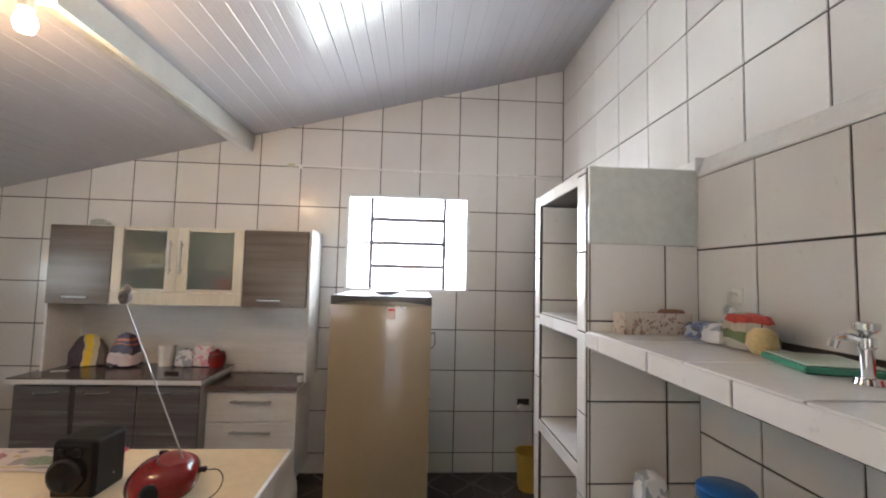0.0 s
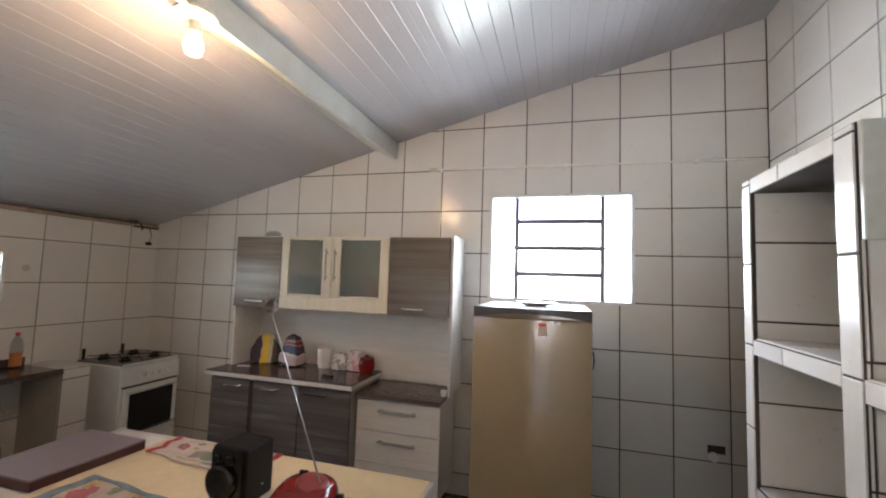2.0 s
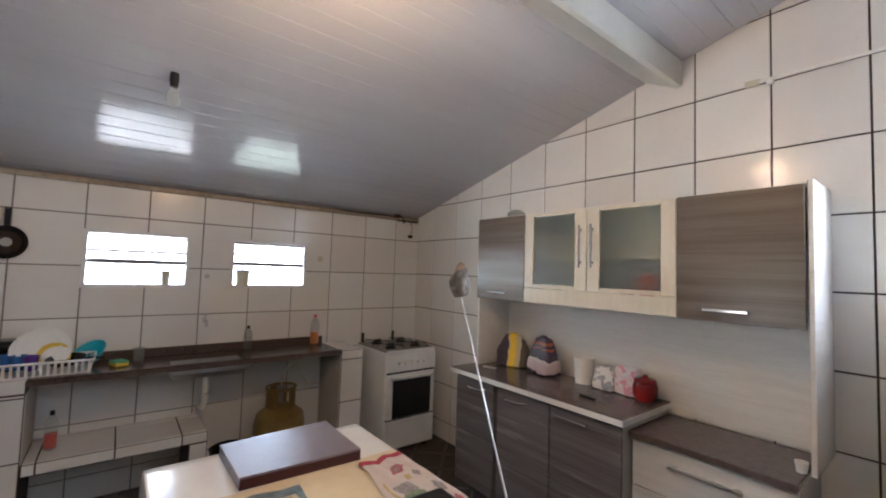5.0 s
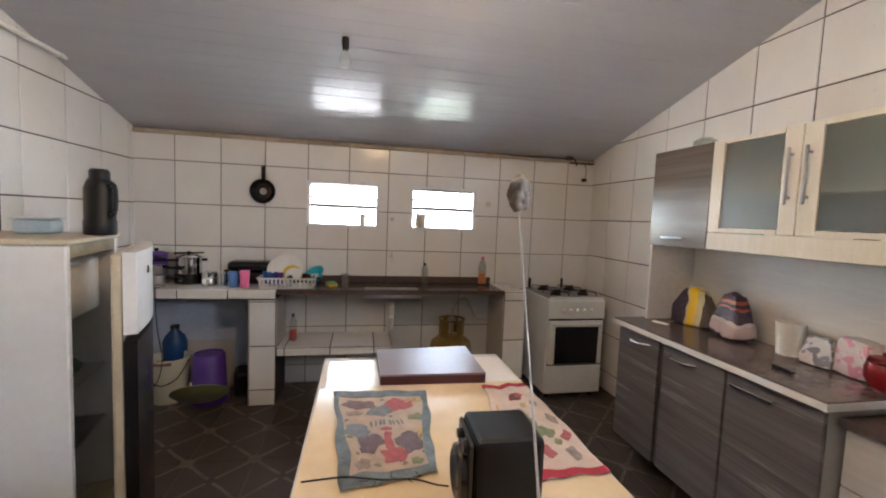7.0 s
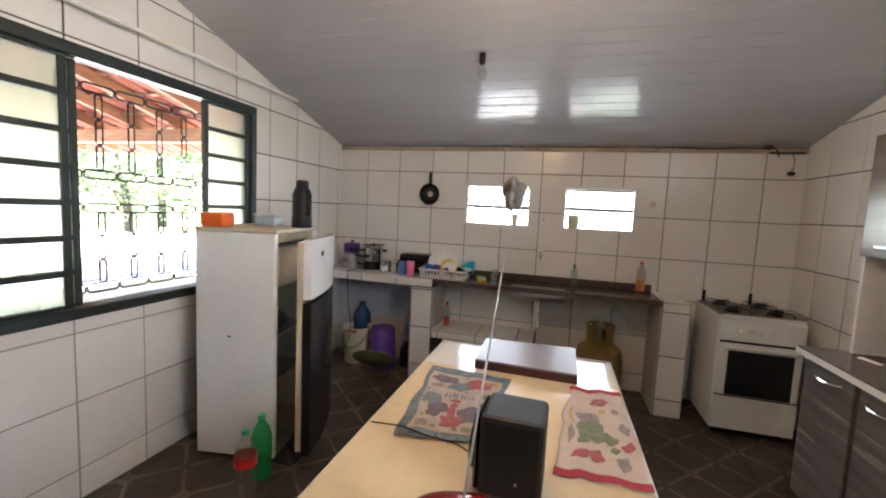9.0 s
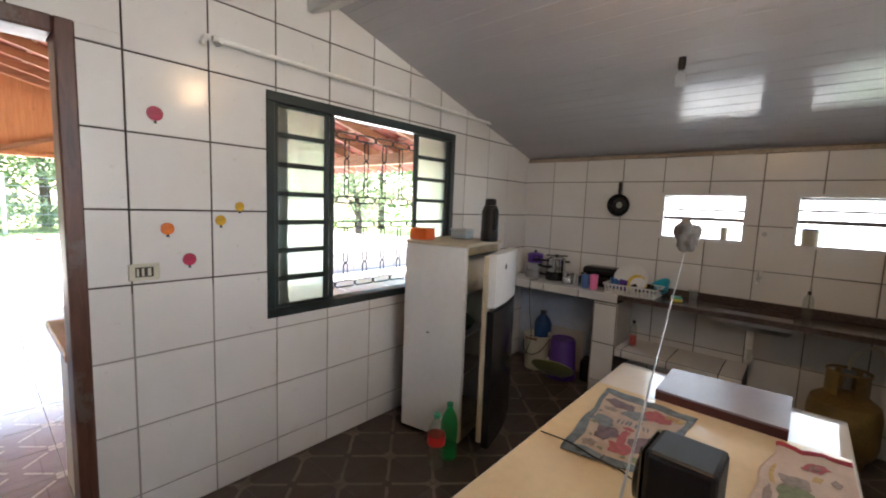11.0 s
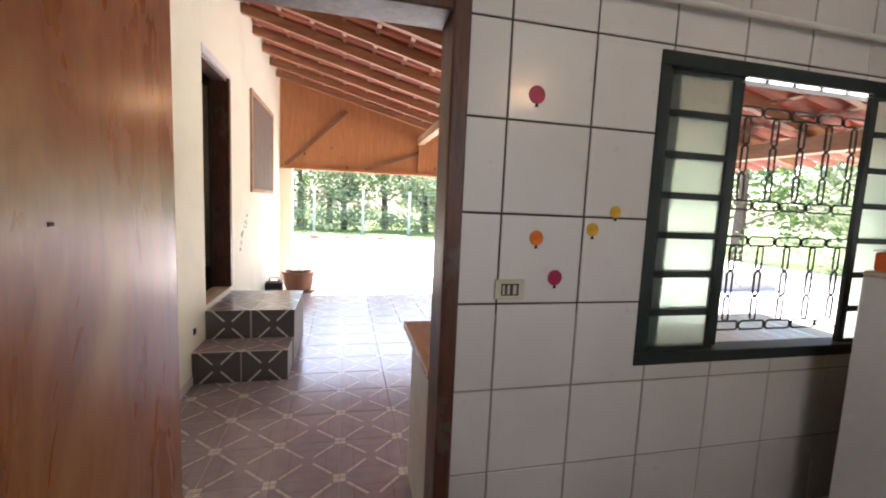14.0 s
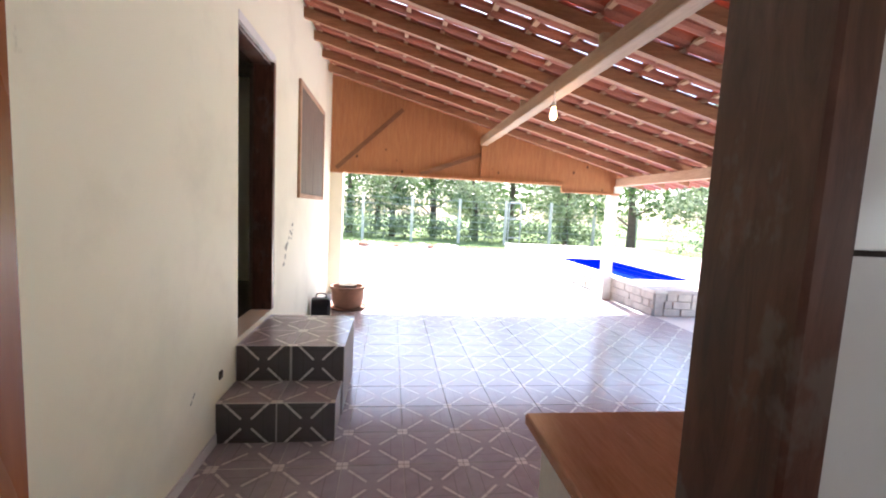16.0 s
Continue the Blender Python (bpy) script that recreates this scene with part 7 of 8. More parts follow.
    part("handle", tube(curve_pts([(0, -0.135, 0.31), (0.10, -0.09, 0.20), (0.14, 0, 0.16), (0.10, 0.09, 0.20), (0, 0.135, 0.31)]), 0.004), "blackp", b)
    part("lining", B(0.08, 0.134, -0.05, 0.06, 0.30, 0.325, bev=0.004), "clay", b)
    bottle((-3.875, 1.04, 0), 0.085, 0.53, "deepblue", "large dark blue water bottle with a dark cap", "blackp", neck=0.24)
    cp = thing("leaning_card", (W + 0.02, 1.22, 0.0), "pale stained card leaning against the wall", "card")
    part("card", B(0.0, 0.010, -0.13, 0.22, 0.0, 0.39, bev=0.002, m=pose(0.03, 0, 0, 0, -4)), "palerender", cp)
    tv = thing("hanging_cable", (-3.548, 1.05, 0), "thin black cable hanging over the counter edge", "cable")
    part("cable", tube(curve_pts([(-0.10, 0.02, 0.876), (-0.02, 0, 0.876), (0.006, 0, 0.86), (0.004, 0.01, 0.6), (-0.02, 0.03, 0.36), (0.0, 0.01, 0.22), (-0.05, -0.05, 0.14)]), 0.0035, 6), "blackp", tv)
    d = thing("basin_lid", (-3.46, 1.36, 0.0), "greenish plastic basin leaning against the bucket", "basin")
    part("dish", lathe([(0, 0), (0.14, 0.0), (0.182, 0.03), (0.186, 0.03), (0.186, 0.036), (0.176, 0.034), (0.138, 0.006), (0, 0.006)], 28, m=pose(0, 0, 0.118, 0, -38, 12)), paint("murky_green_plastic", (0.22, 0.24, 0.10), 0.3), d, smooth=True)
    k = thing("shoe_box", (-3.80, 1.55, 0), "dark bundle on the floor by the pier", "bundle", rz=12)
    part("body", B(-0.10, 0.10, -0.06, 0.06, 0, 0.20, bev=0.03, seg=2), "blackp", k)
    g = thing("gas_bottle", (-3.755, 3.215, 0), "dented yellow gas bottle with a valve hose", "gas_bottle")
    part("body", lathe([(0, 0.03), (0.12, 0.03), (0.172, 0.10), (0.182, 0.15), (0.182, 0.33), (0.168, 0.40), (0.10, 0.455), (0, 0.47)], 28), "gas", g, smooth=True)
    part("foot_ring", lathe([(0.125, 0), (0.13, 0.05), (0.12, 0.05), (0.118, 0)], 24), "gas", g, smooth=True)
    for a0 in (0.3, 2.4, 4.5):
        bm = bmesh.new()
        ring = [(r * math.cos(a0 + q * 0.12), r * math.sin(a0 + q * 0.12)) for r, qs in ((0.10, range(12)), (0.106, range(11, -1, -1))) for q in qs]
        prism([(x, y, 0.445) for x, y in ring], (0, 0, 0.14), bm)
        part("collar", bm, "gas", g)
    part("collar_rim", lathe([(0.098, 0.586), (0.112, 0.586), (0.112, 0.60), (0.098, 0.60)], 26), "gas", g, smooth=True)
    part("valve", lathe([(0.02, 0.48), (0.02, 0.56), (0.035, 0.565), (0.035, 0.60), (0, 0.61)], 14), "dull", g)
    part("hose", tube(curve_pts([(0, 0, 0.59), (0.02, 0.01, 0.70), (0.0, 0.10, 0.77), (-0.06, 0.17, 0.70), (-0.10, 0.24, 0.58), (-0.12, 0.34, 0.55)]), 0.008, 8), "ivory", g)
    t = thing("bin", (-3.66, 2.86, 0), "small black bin beside the gas bottle", "bin")
    part("body", lathe([(0, 0), (0.10, 0), (0.125, 0.26), (0.13, 0.26), (0.12, 0.255), (0.095, 0.01), (0, 0.01)], 22), "blackp", t, smooth=True)
    # brackets and wires in the corner
    br = thing("wall_bracket", (W + 0.03, 4.29, 2.0), "dark rusty wire bracket under the ceiling", "bracket")
    part("plate", B(-0.02, 0.035, -0.02, 0.035, 0.02, 0.055, bev=0.006), "jamb", br)
    part("hook", tube(curve_pts([(0.01, 0.0, 0.04), (0.05, 0.03, 0.03), (0.07, 0.05, -0.01), (0.05, 0.06, -0.03)]), 0.006), "ironb", br)
    part("wire", tube(curve_pts([(0.0, 0.0, 0.03), (0.0, -0.15, 0.035), (0.0, -0.35, 0.028), (0, -0.6, 0.034)]), 0.005), "blackp", br)
    part("pipe", tube([(0, 0.02, 0.0), (0, 0.255, 0.0)], 0.008), "ironb", br)
    part("wire", tube(curve_pts([(0.0, 0.17, 0.0), (0.02, 0.18, -0.07), (0.0, 0.18, -0.13)]), 0.003), "blackp", br)
    part("plug", B(-0.02, 0.02, 0.155, 0.195, -0.165, -0.135, bev=0.006), "blackp", br)
    part("cable", tube(curve_pts([(-0.022 + 0.012, -3.5, 0.028), (-0.01, -2.5, 0.02), (-0.01, -1.6, 0.028), (-0.01, -0.6, 0.034)]), 0.004, 5), "jamb", br)
    fs = thing("wall_fitting", (W + 0.007, 2.70, 1.42), "small capped pipe end in the tiles", "fitting")
    part("cap", lathe([(0.018, 0), (0.016, 0.012), (0, 0.014)], 12, m=pose(0, 0, 0, 0, 90)), "dull", fs)
    st = thing("wall_stain_mark", (W + 0.0062, 3.555, 1.585), "yellowish dab on a tile", "mark")
    part("dab", lathe([(0.026, 0), (0.02, 0.0015), (0, 0.002)], 11, m=pose(0, 0, 0, 0, 90)), "ivory", st)


west_things()


def fridge_top_things():
    z = 1.31
    b = thing("orange_bowl", (-2.125, 1.01, z), "orange-red plastic container on the old fridge", "container", rz=10)
    part("body", B(-0.06, 0.06, -0.065, 0.065, 0, 0.075, bev=0.012, seg=2), "orange", b, smooth=True)
    part("lid", B(-0.064, 0.064, -0.069, 0.069, 0.0755, 0.083, bev=0.003), "clear", b)
    b = thing("plastic_tray", (-2.45, 1.09, z), "pale blue-grey plastic tub on the old fridge", "container", rz=10)
    part("body", B(-0.06, 0.06, -0.065, 0.065, 0, 0.060, bev=0.015, seg=2), paint("blue_grey_plastic", (0.30, 0.38, 0.42), 0.3), b, smooth=True)
    part("lid", B(-0.064, 0.064, -0.069, 0.069, 0.061, 0.069, bev=0.003), paint("pale_lid", (0.5, 0.55, 0.56), 0.3), b)
    t = thing("vacuum_flask", (-2.46, 1.315, z), "black vacuum flask with a side handle", "flask", rz=60)
    part("body", lathe([(0, 0), (0.056, 0), (0.06, 0.01), (0.06, 0.06), (0.057, 0.065), (0.057, 0.20), (0.045, 0.235), (0.04, 0.24), (0, 0.24)], 26), "blackp", t, smooth=True)
    part("cap", lathe([(0.038, 0.241), (0.038, 0.275), (0.03, 0.285), (0, 0.287)], 22), "blackp", t, smooth=True)
    part("handle", tube(curve_pts([(0.05, 0, 0.215), (0.085, 0, 0.22), (0.10, 0, 0.19), (0.098, 0, 0.12), (0.085, 0, 0.09), (0.056, 0, 0.085)]), 0.009, 8), "blackp", t, smooth=True)
    part("spout", B(-0.062, -0.035, -0.015, 0.015, 0.225, 0.25, bev=0.006), "blackp", t)


fridge_top_things()


def bag_mat(name, stops, size, axis):
    """A glossy printed bag: bands of colour along one axis, with a wavering edge."""
    k = Nodes(name)
    v = k.where()
    sep = k.t.nodes.new("ShaderNodeSeparateXYZ")
    k.put(sep.inputs[0], v)
    s = sep.outputs[{"X": 0, "Z": 2}[axis]]
    if axis == "X":
        s = k.math("ADD", s, size / 2)
    s = k.math("MULTIPLY_ADD", s, 1 / size, k.math("MULTIPLY_ADD", k.noise(v, 9, 2), 0.35, -0.175))
    c = k.ramp(s, stops, constant=True)
    c = k.mix(k.math("MULTIPLY", k.noise(v, 60, 3), 0.10), c, (0.7, 0.66, 0.62))
    k.set(Base_Color=c, Roughness=0.22)
    k.bump(k.noise(v, 28, 4), 0.5, 0.02)
    return k.m


def sack(name, at, w, d, h, mat, label, rz=0.0, seed=0, top=0.55, category="bag"):
    """A soft filled bag, narrower at the top."""
    t = thing(name, at, label, category, rz=rz)
    bm = bmesh.new()
    bmesh.ops.create_cube(bm, size=1)
    bmesh.ops.subdivide_edges(bm, edges=bm.edges, cuts=5, use_grid_fill=True)
    for v in bm.verts:
        p = v.co.copy()
        r = math.sqrt(sum(c * c for c in p)) * 2
        q = p.lerp(p.normalized() * 0.5, 0.45)
        zz = q.z + 0.5
        k = 1 - (1 - top) * max(0, zz) ** 2
        n = noise.noise(Vector((p.x * 3 + seed, p.y * 3, p.z * 3)))
        v.co = Vector((q.x * w * k * (1.15 + 0.2 * n), q.y * d * k * (1.15 + 0.25 * n), max(zz, 0.04) * h - 0.04 * h))
    part("body", bm, mat, t, smooth=True)
    return t


def cabinet_things():
    z = 0.859
    a = sack("coffee_pack", (-2.505, 4.43, z), 0.23, 0.11, 0.245, bag_mat("coffee_print", [(0.0, (0.04, 0.018, 0.04)), (0.36, (0.62, 0.50, 0.28)), (0.42, (0.85, 0.56, 0.015)), (0.68, (0.60, 0.50, 0.26)), (0.86, (0.10, 0.07, 0.05))], 0.19, "X"), "yellow and dark plum plastic pack slumped against the panel", 20, 1, 0.42)
    b = sack("rice_bag", (-2.24, 4.43, z), 0.20, 0.12, 0.265, bag_mat("rice_print", [(0.0, (0.04, 0.018, 0.045)), (0.10, (0.60, 0.46, 0.46)), (0.34, (0.66, 0.58, 0.56)), (0.42, (0.04, 0.018, 0.055)), (0.58, (0.03, 0.018, 0.06)), (0.66, (0.42, 0.08, 0.04)), (0.71, (0.03, 0.02, 0.06)), (0.80, (0.42, 0.09, 0.05)), (0.88, (0.05, 0.02, 0.05))], 0.24, "Z"), "plum and white printed bag standing on the worktop", -12, 5, 0.38)
    cup((-1.965, 4.47, z), 0.050, 0.060, 0.155, "whitep", "plain white plastic canister", "canister", "canister")
    sack("sugar_bag", (-1.81, 4.45, z), 0.13, 0.08, 0.14, "greybag", "small grey and white printed bag", 5, 9, 0.6)
    sack("flour_bag", (-1.675, 4.46, z), 0.13, 0.08, 0.175, "pinkbag", "small pink and white printed bag", -8, 13, 0.85)
    r = thing("sugar_bowl", (-1.575, 4.44, z), "small round red plastic pot with a lid", "pot")
    part("body", lathe([(0, 0), (0.045, 0), (0.062, 0.035), (0.063, 0.075), (0.056, 0.095), (0, 0.098)], 22), "red", r, smooth=True)
    part("lid", lathe([(0.058, 0.099), (0.050, 0.116), (0.014, 0.124), (0.012, 0.135), (0, 0.137)], 22), "red", r, smooth=True)
    k = thing("lighter", (-1.77, 4.20, z), "small black object on the worktop", "lighter", rz=-10)
    part("body", B(-0.05, 0.05, -0.012, 0.012, 0, 0.014, bev=0.004), "blackp", k)
    c = thing("cloth_scrap", (-2.55, 4.24, z), "small folded white cloth at the worktop's back", "cloth", rz=15)
    part("fold", B(-0.05, 0.05, -0.015, 0.015, 0, 0.008, bev=0.003), "white", c)
    k = thing("cup_small", (-0.90, 4.275, 0.793), "small white cup at the side panel", "cup")
    part("body", lathe([(0, 0), (0.016, 0), (0.022, 0.04), (0.019, 0.04), (0.014, 0.004), (0, 0.004)], 16), "whitep", k, smooth=True)
    g = thing("glass_bowl", (-2.42, 4.33, 1.901), "clear glass bowl upside down on the wall unit", "bowl")
    part("dish", lathe([(0.065, 0), (0.062, 0.035), (0.03, 0.055), (0.0, 0.056), (0.0, 0.052), (0.028, 0.051), (0.058, 0.033), (0.061, 0)], 22), "clear", g, smooth=True)
    for x, y, h, m in ((-2.10, 4.36, 0.10, "kidney"), (-1.98, 4.42, 0.08, "whitep"), (-1.55, 4.40, 0.17, "redflat"), (-1.66, 4.40, 0.10, "clay")):
        cup((x, y, 1.3625), 0.035, 0.04, h, m, "cup behind the smoked glass door", "cup", "cup")


cabinet_things()


def east_things():
    z = 1.3795
    b = thing("paper_box", (0.903, 2.775, z), "open flower-print paper box", "box", rz=3)
    for a in ((-0.145, 0.145, -0.042, -0.038, 0, 0.085), (-0.145, 0.145, 0.038, 0.042, 0, 0.085), (-0.145, -0.141, -0.0375, 0.0375, 0, 0.085), (0.141, 0.145, -0.0375, 0.0375, 0, 0.085), (-0.1405, 0.1405, -0.0375, 0.0375, 0, 0.004)):
        part("side", B(*a), "boxprint", b)
    part("ochre_packet", B(0.04, 0.13, -0.033, 0.033, 0.03, 0.098, bev=0.01), "clay", b)
    sack("blue_bag", (1.05, 2.64, z), 0.13, 0.12, 0.07, blotch_mat("blue_dark_bag", [(0.05, 0.12, 0.35), (0.35, 0.40, 0.50), (0.03, 0.04, 0.08)], 40, 0.3), "crumpled blue and dark plastic bag", 20, 3, 0.8)
    sack("clear_bag", (1.03, 2.54, z), 0.12, 0.10, 0.075, "greybag", "crumpled pale green and white bag", 0, 4, 0.6)
    p = sack("seed_pack", (1.02, 2.42, z), 0.10, 0.16, 0.125, bag_mat("seed_print", [(0.0, (0.50, 0.47, 0.38)), (0.22, (0.14, 0.20, 0.07)), (0.46, (0.58, 0.50, 0.38)), (0.68, (0.52, 0.04, 0.025)), (0.92, (0.60, 0.50, 0.40))], 0.125, "Z"), "slumped seed packet with a red top and green print", -14, 6, 0.75)
    f = thing("pear", (0.975, 2.318, z), "yellow fruit resting on the counter", "fruit")
    part("flesh", lathe([(0, 0), (0.025, 0.003), (0.042, 0.03), (0.038, 0.06), (0.02, 0.078), (0, 0.08)], 20), paint("yellow_fruit_skin", (0.62, 0.45, 0.20), 0.4, 0.3, 14), f, smooth=True)
    part("stalk", tube([(0, 0, 0.078), (0.004, 0.003, 0.095)], 0.002, 5), "bark", f)
    g = thing("green_tray", (0.991, 2.147, z), "flat green-edged glass board", "board", rz=-19)
    part("edge", B(-0.095, 0.085, -0.11, 0.11, 0, 0.018, bev=0.004), paint("green_glass_edge", (0.06, 0.26, 0.17), 0.12), g)
    part("panel", B(-0.087, 0.077, -0.102, 0.102, 0.0185, 0.022, bev=0.001), paint("pale_glass_board", (0.45, 0.55, 0.45), 0.15), g)
    r = thing("red_box", (1.082, 1.90, z), "flat red carton by the wall", "carton", rz=4)
    part("body", B(-0.05, 0.05, -0.10, 0.12, 0, 0.035, bev=0.004), "redflat", r)
    w = thing("counter_tap", (0.925, 1.985, z), "chrome pillar tap standing on the counter", "tap", rz=150)
    part("base", lathe([(0.026, 0), (0.022, 0.012), (0, 0.014)], 16), "chrome", w, smooth=True)
    part("column", lathe([(0.013, 0.012), (0.013, 0.075), (0.017, 0.08), (0.017, 0.10), (0, 0.105)], 16), "chrome", w, smooth=True)
    part("spout", tube(curve_pts([(0, 0, 0.088), (0.03, 0, 0.10), (0.05, 0, 0.095), (0.058, 0, 0.075)]), 0.009, 8), "chrome", w, smooth=True)
    part("knob", lathe([(0.006, 0.104), (0.024, 0.118), (0.024, 0.132), (0, 0.136)], 14), "chrome", w, smooth=True)
    h = thing("wall_hook", (E - 0.037, 2.60, 1.52), "white plastic hook with a small bag hanging", "hook")
    part("plate", B(-0.006, 0.0, -0.025, 0.025, 0.0, 0.055, bev=0.002), "whitep", h)
    part("hook", tube(curve_pts([(-0.005, 0, 0.03), (-0.035, 0, 0.035), (-0.045, 0.0, 0.01), (-0.035, 0, -0.01)]), 0.004), "whitep", h)
    bm = bmesh.new()
    bmesh.ops.create_icosphere(bm, subdivisions=3, radius=1, matrix=Matrix.LocRotScale((-0.034, 0, -0.07), None, (0.022, 0.030, 0.062)))
    for v in bm.verts: v.co += v.normal * 0.010 * noise.noise(v.co * 38)
    part("bag", bm, "greybag", h, smooth=True)
    j = thing("jar", (0.915, 2.40, 0.6605), "clear jar with a blue lid on the low shelf", "jar")
    part("body", lathe([(0, 0), (0.082, 0), (0.088, 0.02), (0.088, 0.235), (0.078, 0.262), (0.0, 0.262)], 26), "clear", j, smooth=True)
    part("lid", lathe([(0.082, 0.263), (0.082, 0.290), (0.072, 0.297), (0, 0.298)], 26), "blue", j, smooth=True)
    part("contents", lathe([(0, 0.004), (0.080, 0.006), (0.080, 0.18), (0, 0.18)], 22), "ivory", j, smooth=True)
    sack("small_bag", (0.80, 2.62, 0.6605), 0.10, 0.10, 0.26, "greybag", "crumpled pale bag on the low shelf", 0, 8, 0.7)


east_things()


def wall_things():
    # the switch and the stickers by the door
    s = thing("light_switch", (-0.645, S + 0.006, 1.195), "ivory double switch plate on the tiles", "switch")
    part("plate", B(-0.058, 0.058, 0, 0.009, -0.037, 0.037, bev=0.003), "ivory", s)
    part("insert", B(-0.034, 0.034, 0.0092, 0.0105, -0.022, 0.022), "dark", s)
    for dx, w in ((-0.018, 0.013), (0.006, 0.009), (0.025, 0.008)):
        part("rocker", B(dx - w / 2, dx + w / 2, 0.0106, 0.0135, -0.017, 0.017, bev=0.001), "ivory", s)
    for x, z, m, d in ((-0.707, 1.892, "magenta", 0.032), (-0.741, 1.385, "osticker", 0.028), (-1.063, 1.493, "ysticker", 0.024), (-0.970, 1.423, "ysticker", 0.026), (-0.827, 1.238, "magenta", 0.030)):
        name = {"magenta": "magenta", "osticker": "orange", "ysticker": "yellow"}[m]
        t = thing("wall_sticker", (x, S + 0.006, z), "small %s balloon-shaped sticker on the tiles" % name, "sticker", "stickers on the tiled wall")
        part("balloon", lathe([(d, 0), (d * 0.96, 0.002), (d * 0.5, 0.004), (0, 0.0045)], 16, m=pose(0, 0, 0, -90)), m, t, smooth=True)
        part("tail", prism([(-0.007, 0.0, -d - 0.010), (0.007, 0.0, -d - 0.010), (0.003, 0.0, -d + 0.004), (-0.003, 0.0, -d + 0.004)], (0, 0.002, 0)), "blackp", t)
    p = thing("curtain_pipe", (0, S + 0.055, 2.262), "white plastic pipe mounted above the window", "pipe")
    part("pipe", tube([(-0.93, 0, 0.004), (-2.0, 0, -0.002), (-3.17, 0, 0.0)], 0.0125, 10), "whitep", p, smooth=True)
    for x in (-0.965, -3.13):
        part("bracket", tube([(x, -0.048, 0), (x, 0.016, 0)], 0.014, 10), "whitep", p)
    part("elbow", tube(curve_pts([(-0.915, 0, 0.004), (-0.90, 0, 0.0), (-0.895, -0.02, -0.02)]), 0.015, 10), "whitep", p, smooth=True)
    c = thing("conduit", (0, N - 0.018, 0), "thin white conduit across the tiles with clips", "conduit")
    part("pipe", tube([(-1.13, 0, 2.476), (0.0, 0, 2.466), (1.15, 0, 2.458)], 0.008, 8), "whitep", c, smooth=True)
    for x in (-1.05, -0.1, 0.75):
        part("clip", B(x - 0.014, x + 0.014, -0.012, 0.011, 2.452 - 0.008 * (x + 1) / 2, 2.484 - 0.008 * (x + 1) / 2, bev=0.003), "whitep", c)
    part("end_box", B(-1.15, -1.09, -0.008, 0.011, 2.462, 2.492, bev=0.003), "ivory", c)
    k = thing("socket_hole", (0.845, N - 0.006, 0.545), "broken open wall socket with a white fitting", "socket")
    part("recess", B(-0.05, 0.05, -0.003, 0.0, 0.0, 0.05), "dark", k)
    part("fitting", lathe([(0.03, 0), (0.026, 0.03), (0, 0.034)], 14, m=pose(-0.02, 0, -0.02, 90)), "whitep", k)
    part("lip", B(-0.055, 0.055, -0.008, -0.0035, -0.006, 0.002, bev=0.002), "ivory", k)
    y = thing("yellow_bucket", (0.84, 4.33, 0), "yellow plastic bucket on the floor in the corner", "bucket")
    part("body", lathe([(0, 0), (0.09, 0), (0.11, 0.27), (0.116, 0.27), (0.105, 0.265), (0.085, 0.01), (0, 0.01)], 24), paint("mustard_plastic", (0.50, 0.34, 0.05), 0.4), y, smooth=True)
    bottle((-2.005, 1.405, 0), 0.052, 0.35, "greenglass", "empty green plastic bottle on the floor", "kidney", name="green_bottle")
    bottle((-1.885, 1.41, 0), 0.052, 0.33, "clear", "empty clear plastic bottle with a red band", "kidney", "labelred", name="clear_bottle")


wall_things()


# ---------- lamps ----------
def kitchen_bulbs():
    t = thing("ceiling_bulb", (-1.486, 2.637, 2.60), "bare lit bulb in a white holder on the beam", "bulb")
    part("rose", lathe([(0, -0.01), (0.07, -0.01), (0.078, -0.028), (0.045, -0.045), (0, -0.05)], 20), "whitep", t, smooth=True)
    part("socket", lathe([(0.022, -0.045), (0.024, -0.09), (0, -0.095)], 14), "whitep", t)
    g = part("glass", lathe([(0.014, -0.092), (0.030, -0.118), (0.035, -0.145), (0.026, -0.172), (0, -0.182)], 18), "bulb_on", t, smooth=True)
    g.visible_shadow = False
    z = zc(-2.72)
    u = thing("hanging_bulb", (-2.72, 2.332, z), "unlit clear bulb in a black holder hanging from the ceiling", "bulb")
    part("holder", lathe([(0, 0), (0.018, 0), (0.02, -0.03), (0.016, -0.065), (0, -0.067)], 14), "blackp", u, smooth=True)
    part("glass", lathe([(0.013, -0.068), (0.027, -0.10), (0.030, -0.125), (0.02, -0.15), (0, -0.156)], 16), "clear", u, smooth=True).visible_shadow = False


kitchen_bulbs()


# ---------- tile pieces of walls and floors ----------
lay_tiles()


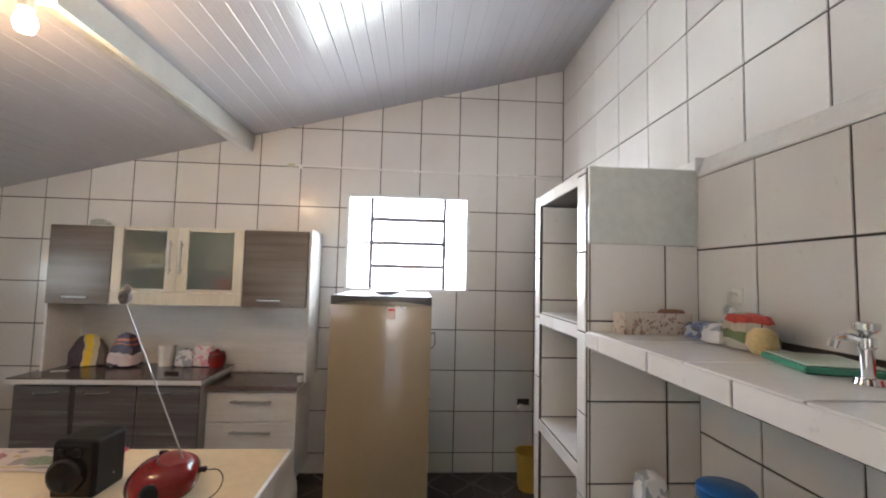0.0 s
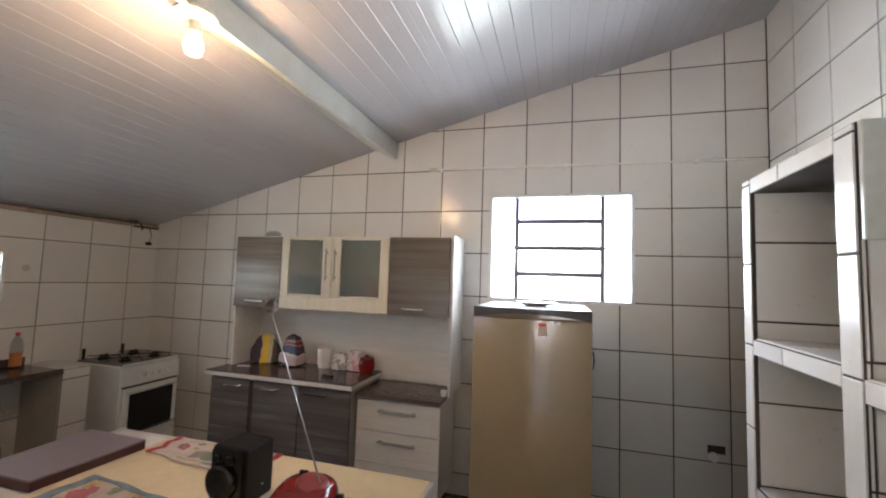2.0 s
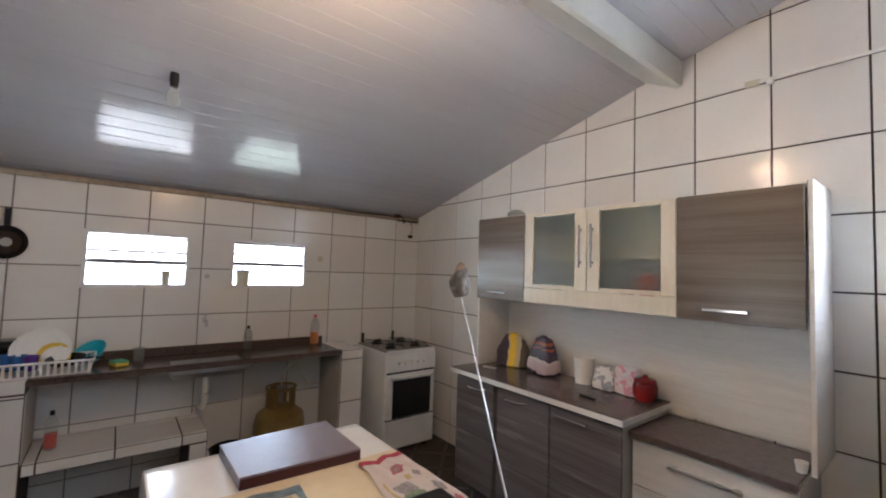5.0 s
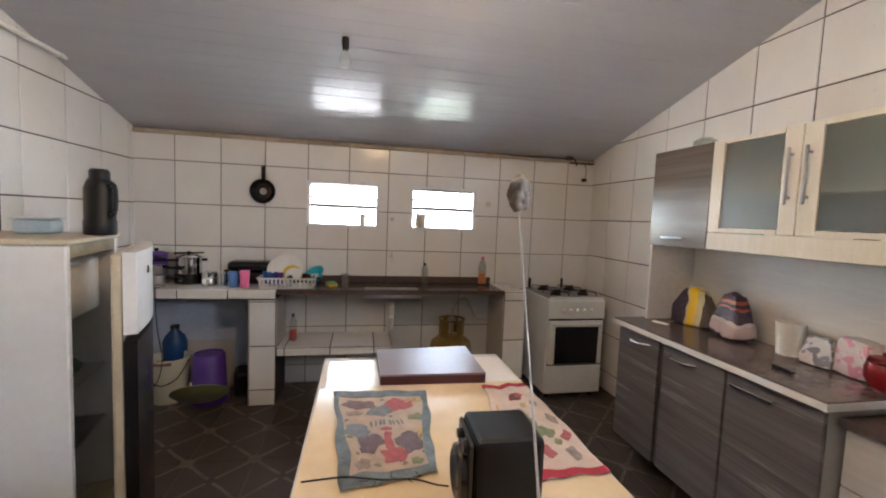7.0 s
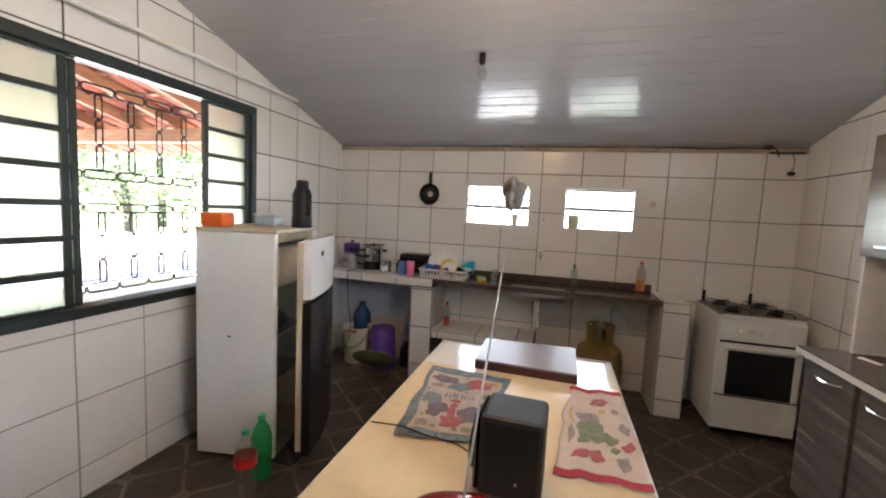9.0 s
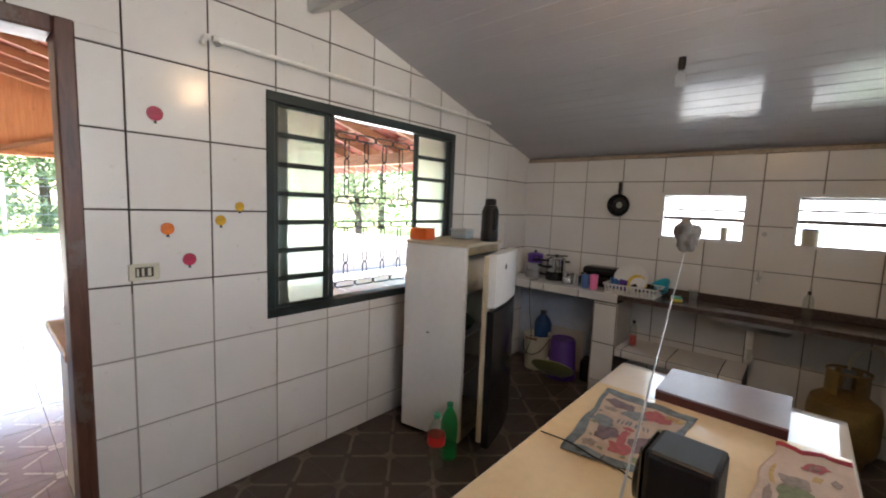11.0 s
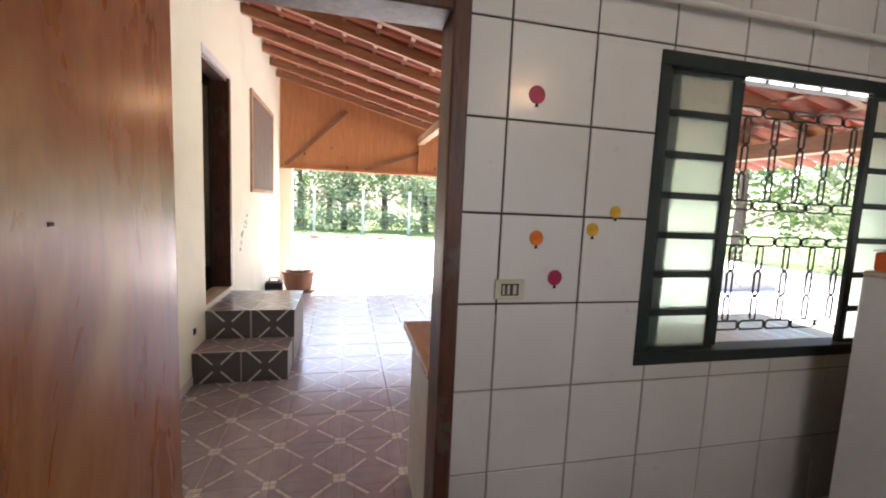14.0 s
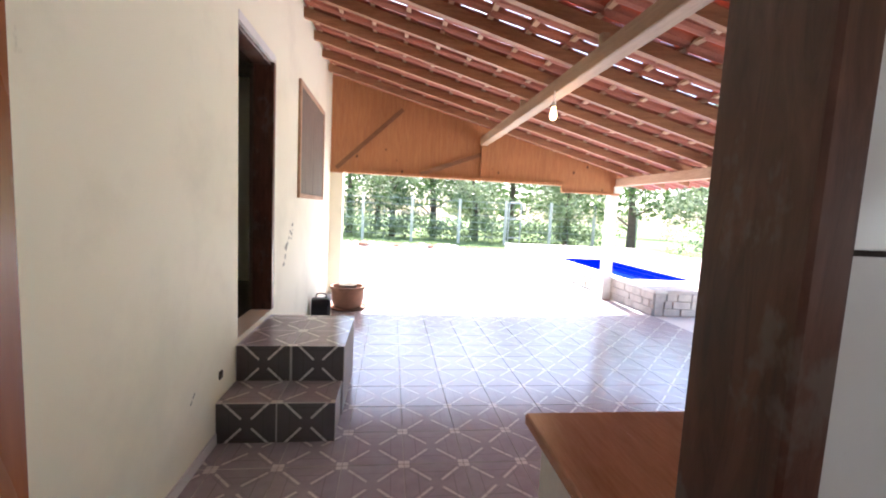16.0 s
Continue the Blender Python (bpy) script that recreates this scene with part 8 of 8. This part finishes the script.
def paving(parent, x0, x1, y0, y1, z, size, material, fx, fy, limit, centre, name="tile"):
    cells = []
    i = math.floor((x0 - fx) / size)
    while fx + i * size < x1:
        j = math.floor((y0 - fy) / size)
        while fy + j * size < y1:
            a, b, c, d = max(fx + i * size, x0), min(fx + (i + 1) * size, x1), max(fy + j * size, y0), min(fy + (j + 1) * size, y1)
            if b - a > 0.01 and d - c > 0.01:
                cells.append((fx + (i + 0.5) * size, fy + (j + 0.5) * size, a, b, c, d))
            j += 1
        i += 1
    cells.sort(key=lambda q: (q[0] - centre[0]) ** 2 + (q[1] - centre[1]) ** 2)
    cache = {}
    g = 0.0018
    for cx, cy, a, b, c, d in cells[:limit]:
        key = tuple(round(v, 4) for v in (a - cx, b - cx, c - cy, d - cy))
        if key not in cache:
            bm = box(bmesh.new(), a - cx + g, b - cx - g, c - cy + g, d - cy - g, -0.008, 0, bev=0.0012)
            bmesh.ops.recalc_face_normals(bm, faces=bm.faces)
            me = bpy.data.meshes.new(name)
            bm.to_mesh(me)
            bm.free()
            me.materials.append(M[material])
            cache[key] = me
        ob = new(name, cache[key])
        ob.parent, ob.location = parent, (cx, cy, z)
    return cells[limit:]


paving(kfloor, W, E, S, N, 0.0, 0.362, "kfloor", -1.765, 1.143, 400, (-1, 2.5))
PS, PFX, PFY = 0.372, -0.05 - 0.372 * 12, -1.245
paving(porch, PX0, HX, PY1, PY0, PZ, PS, "ptile", PFX, PFY, 300, (-0.6, -2.5))
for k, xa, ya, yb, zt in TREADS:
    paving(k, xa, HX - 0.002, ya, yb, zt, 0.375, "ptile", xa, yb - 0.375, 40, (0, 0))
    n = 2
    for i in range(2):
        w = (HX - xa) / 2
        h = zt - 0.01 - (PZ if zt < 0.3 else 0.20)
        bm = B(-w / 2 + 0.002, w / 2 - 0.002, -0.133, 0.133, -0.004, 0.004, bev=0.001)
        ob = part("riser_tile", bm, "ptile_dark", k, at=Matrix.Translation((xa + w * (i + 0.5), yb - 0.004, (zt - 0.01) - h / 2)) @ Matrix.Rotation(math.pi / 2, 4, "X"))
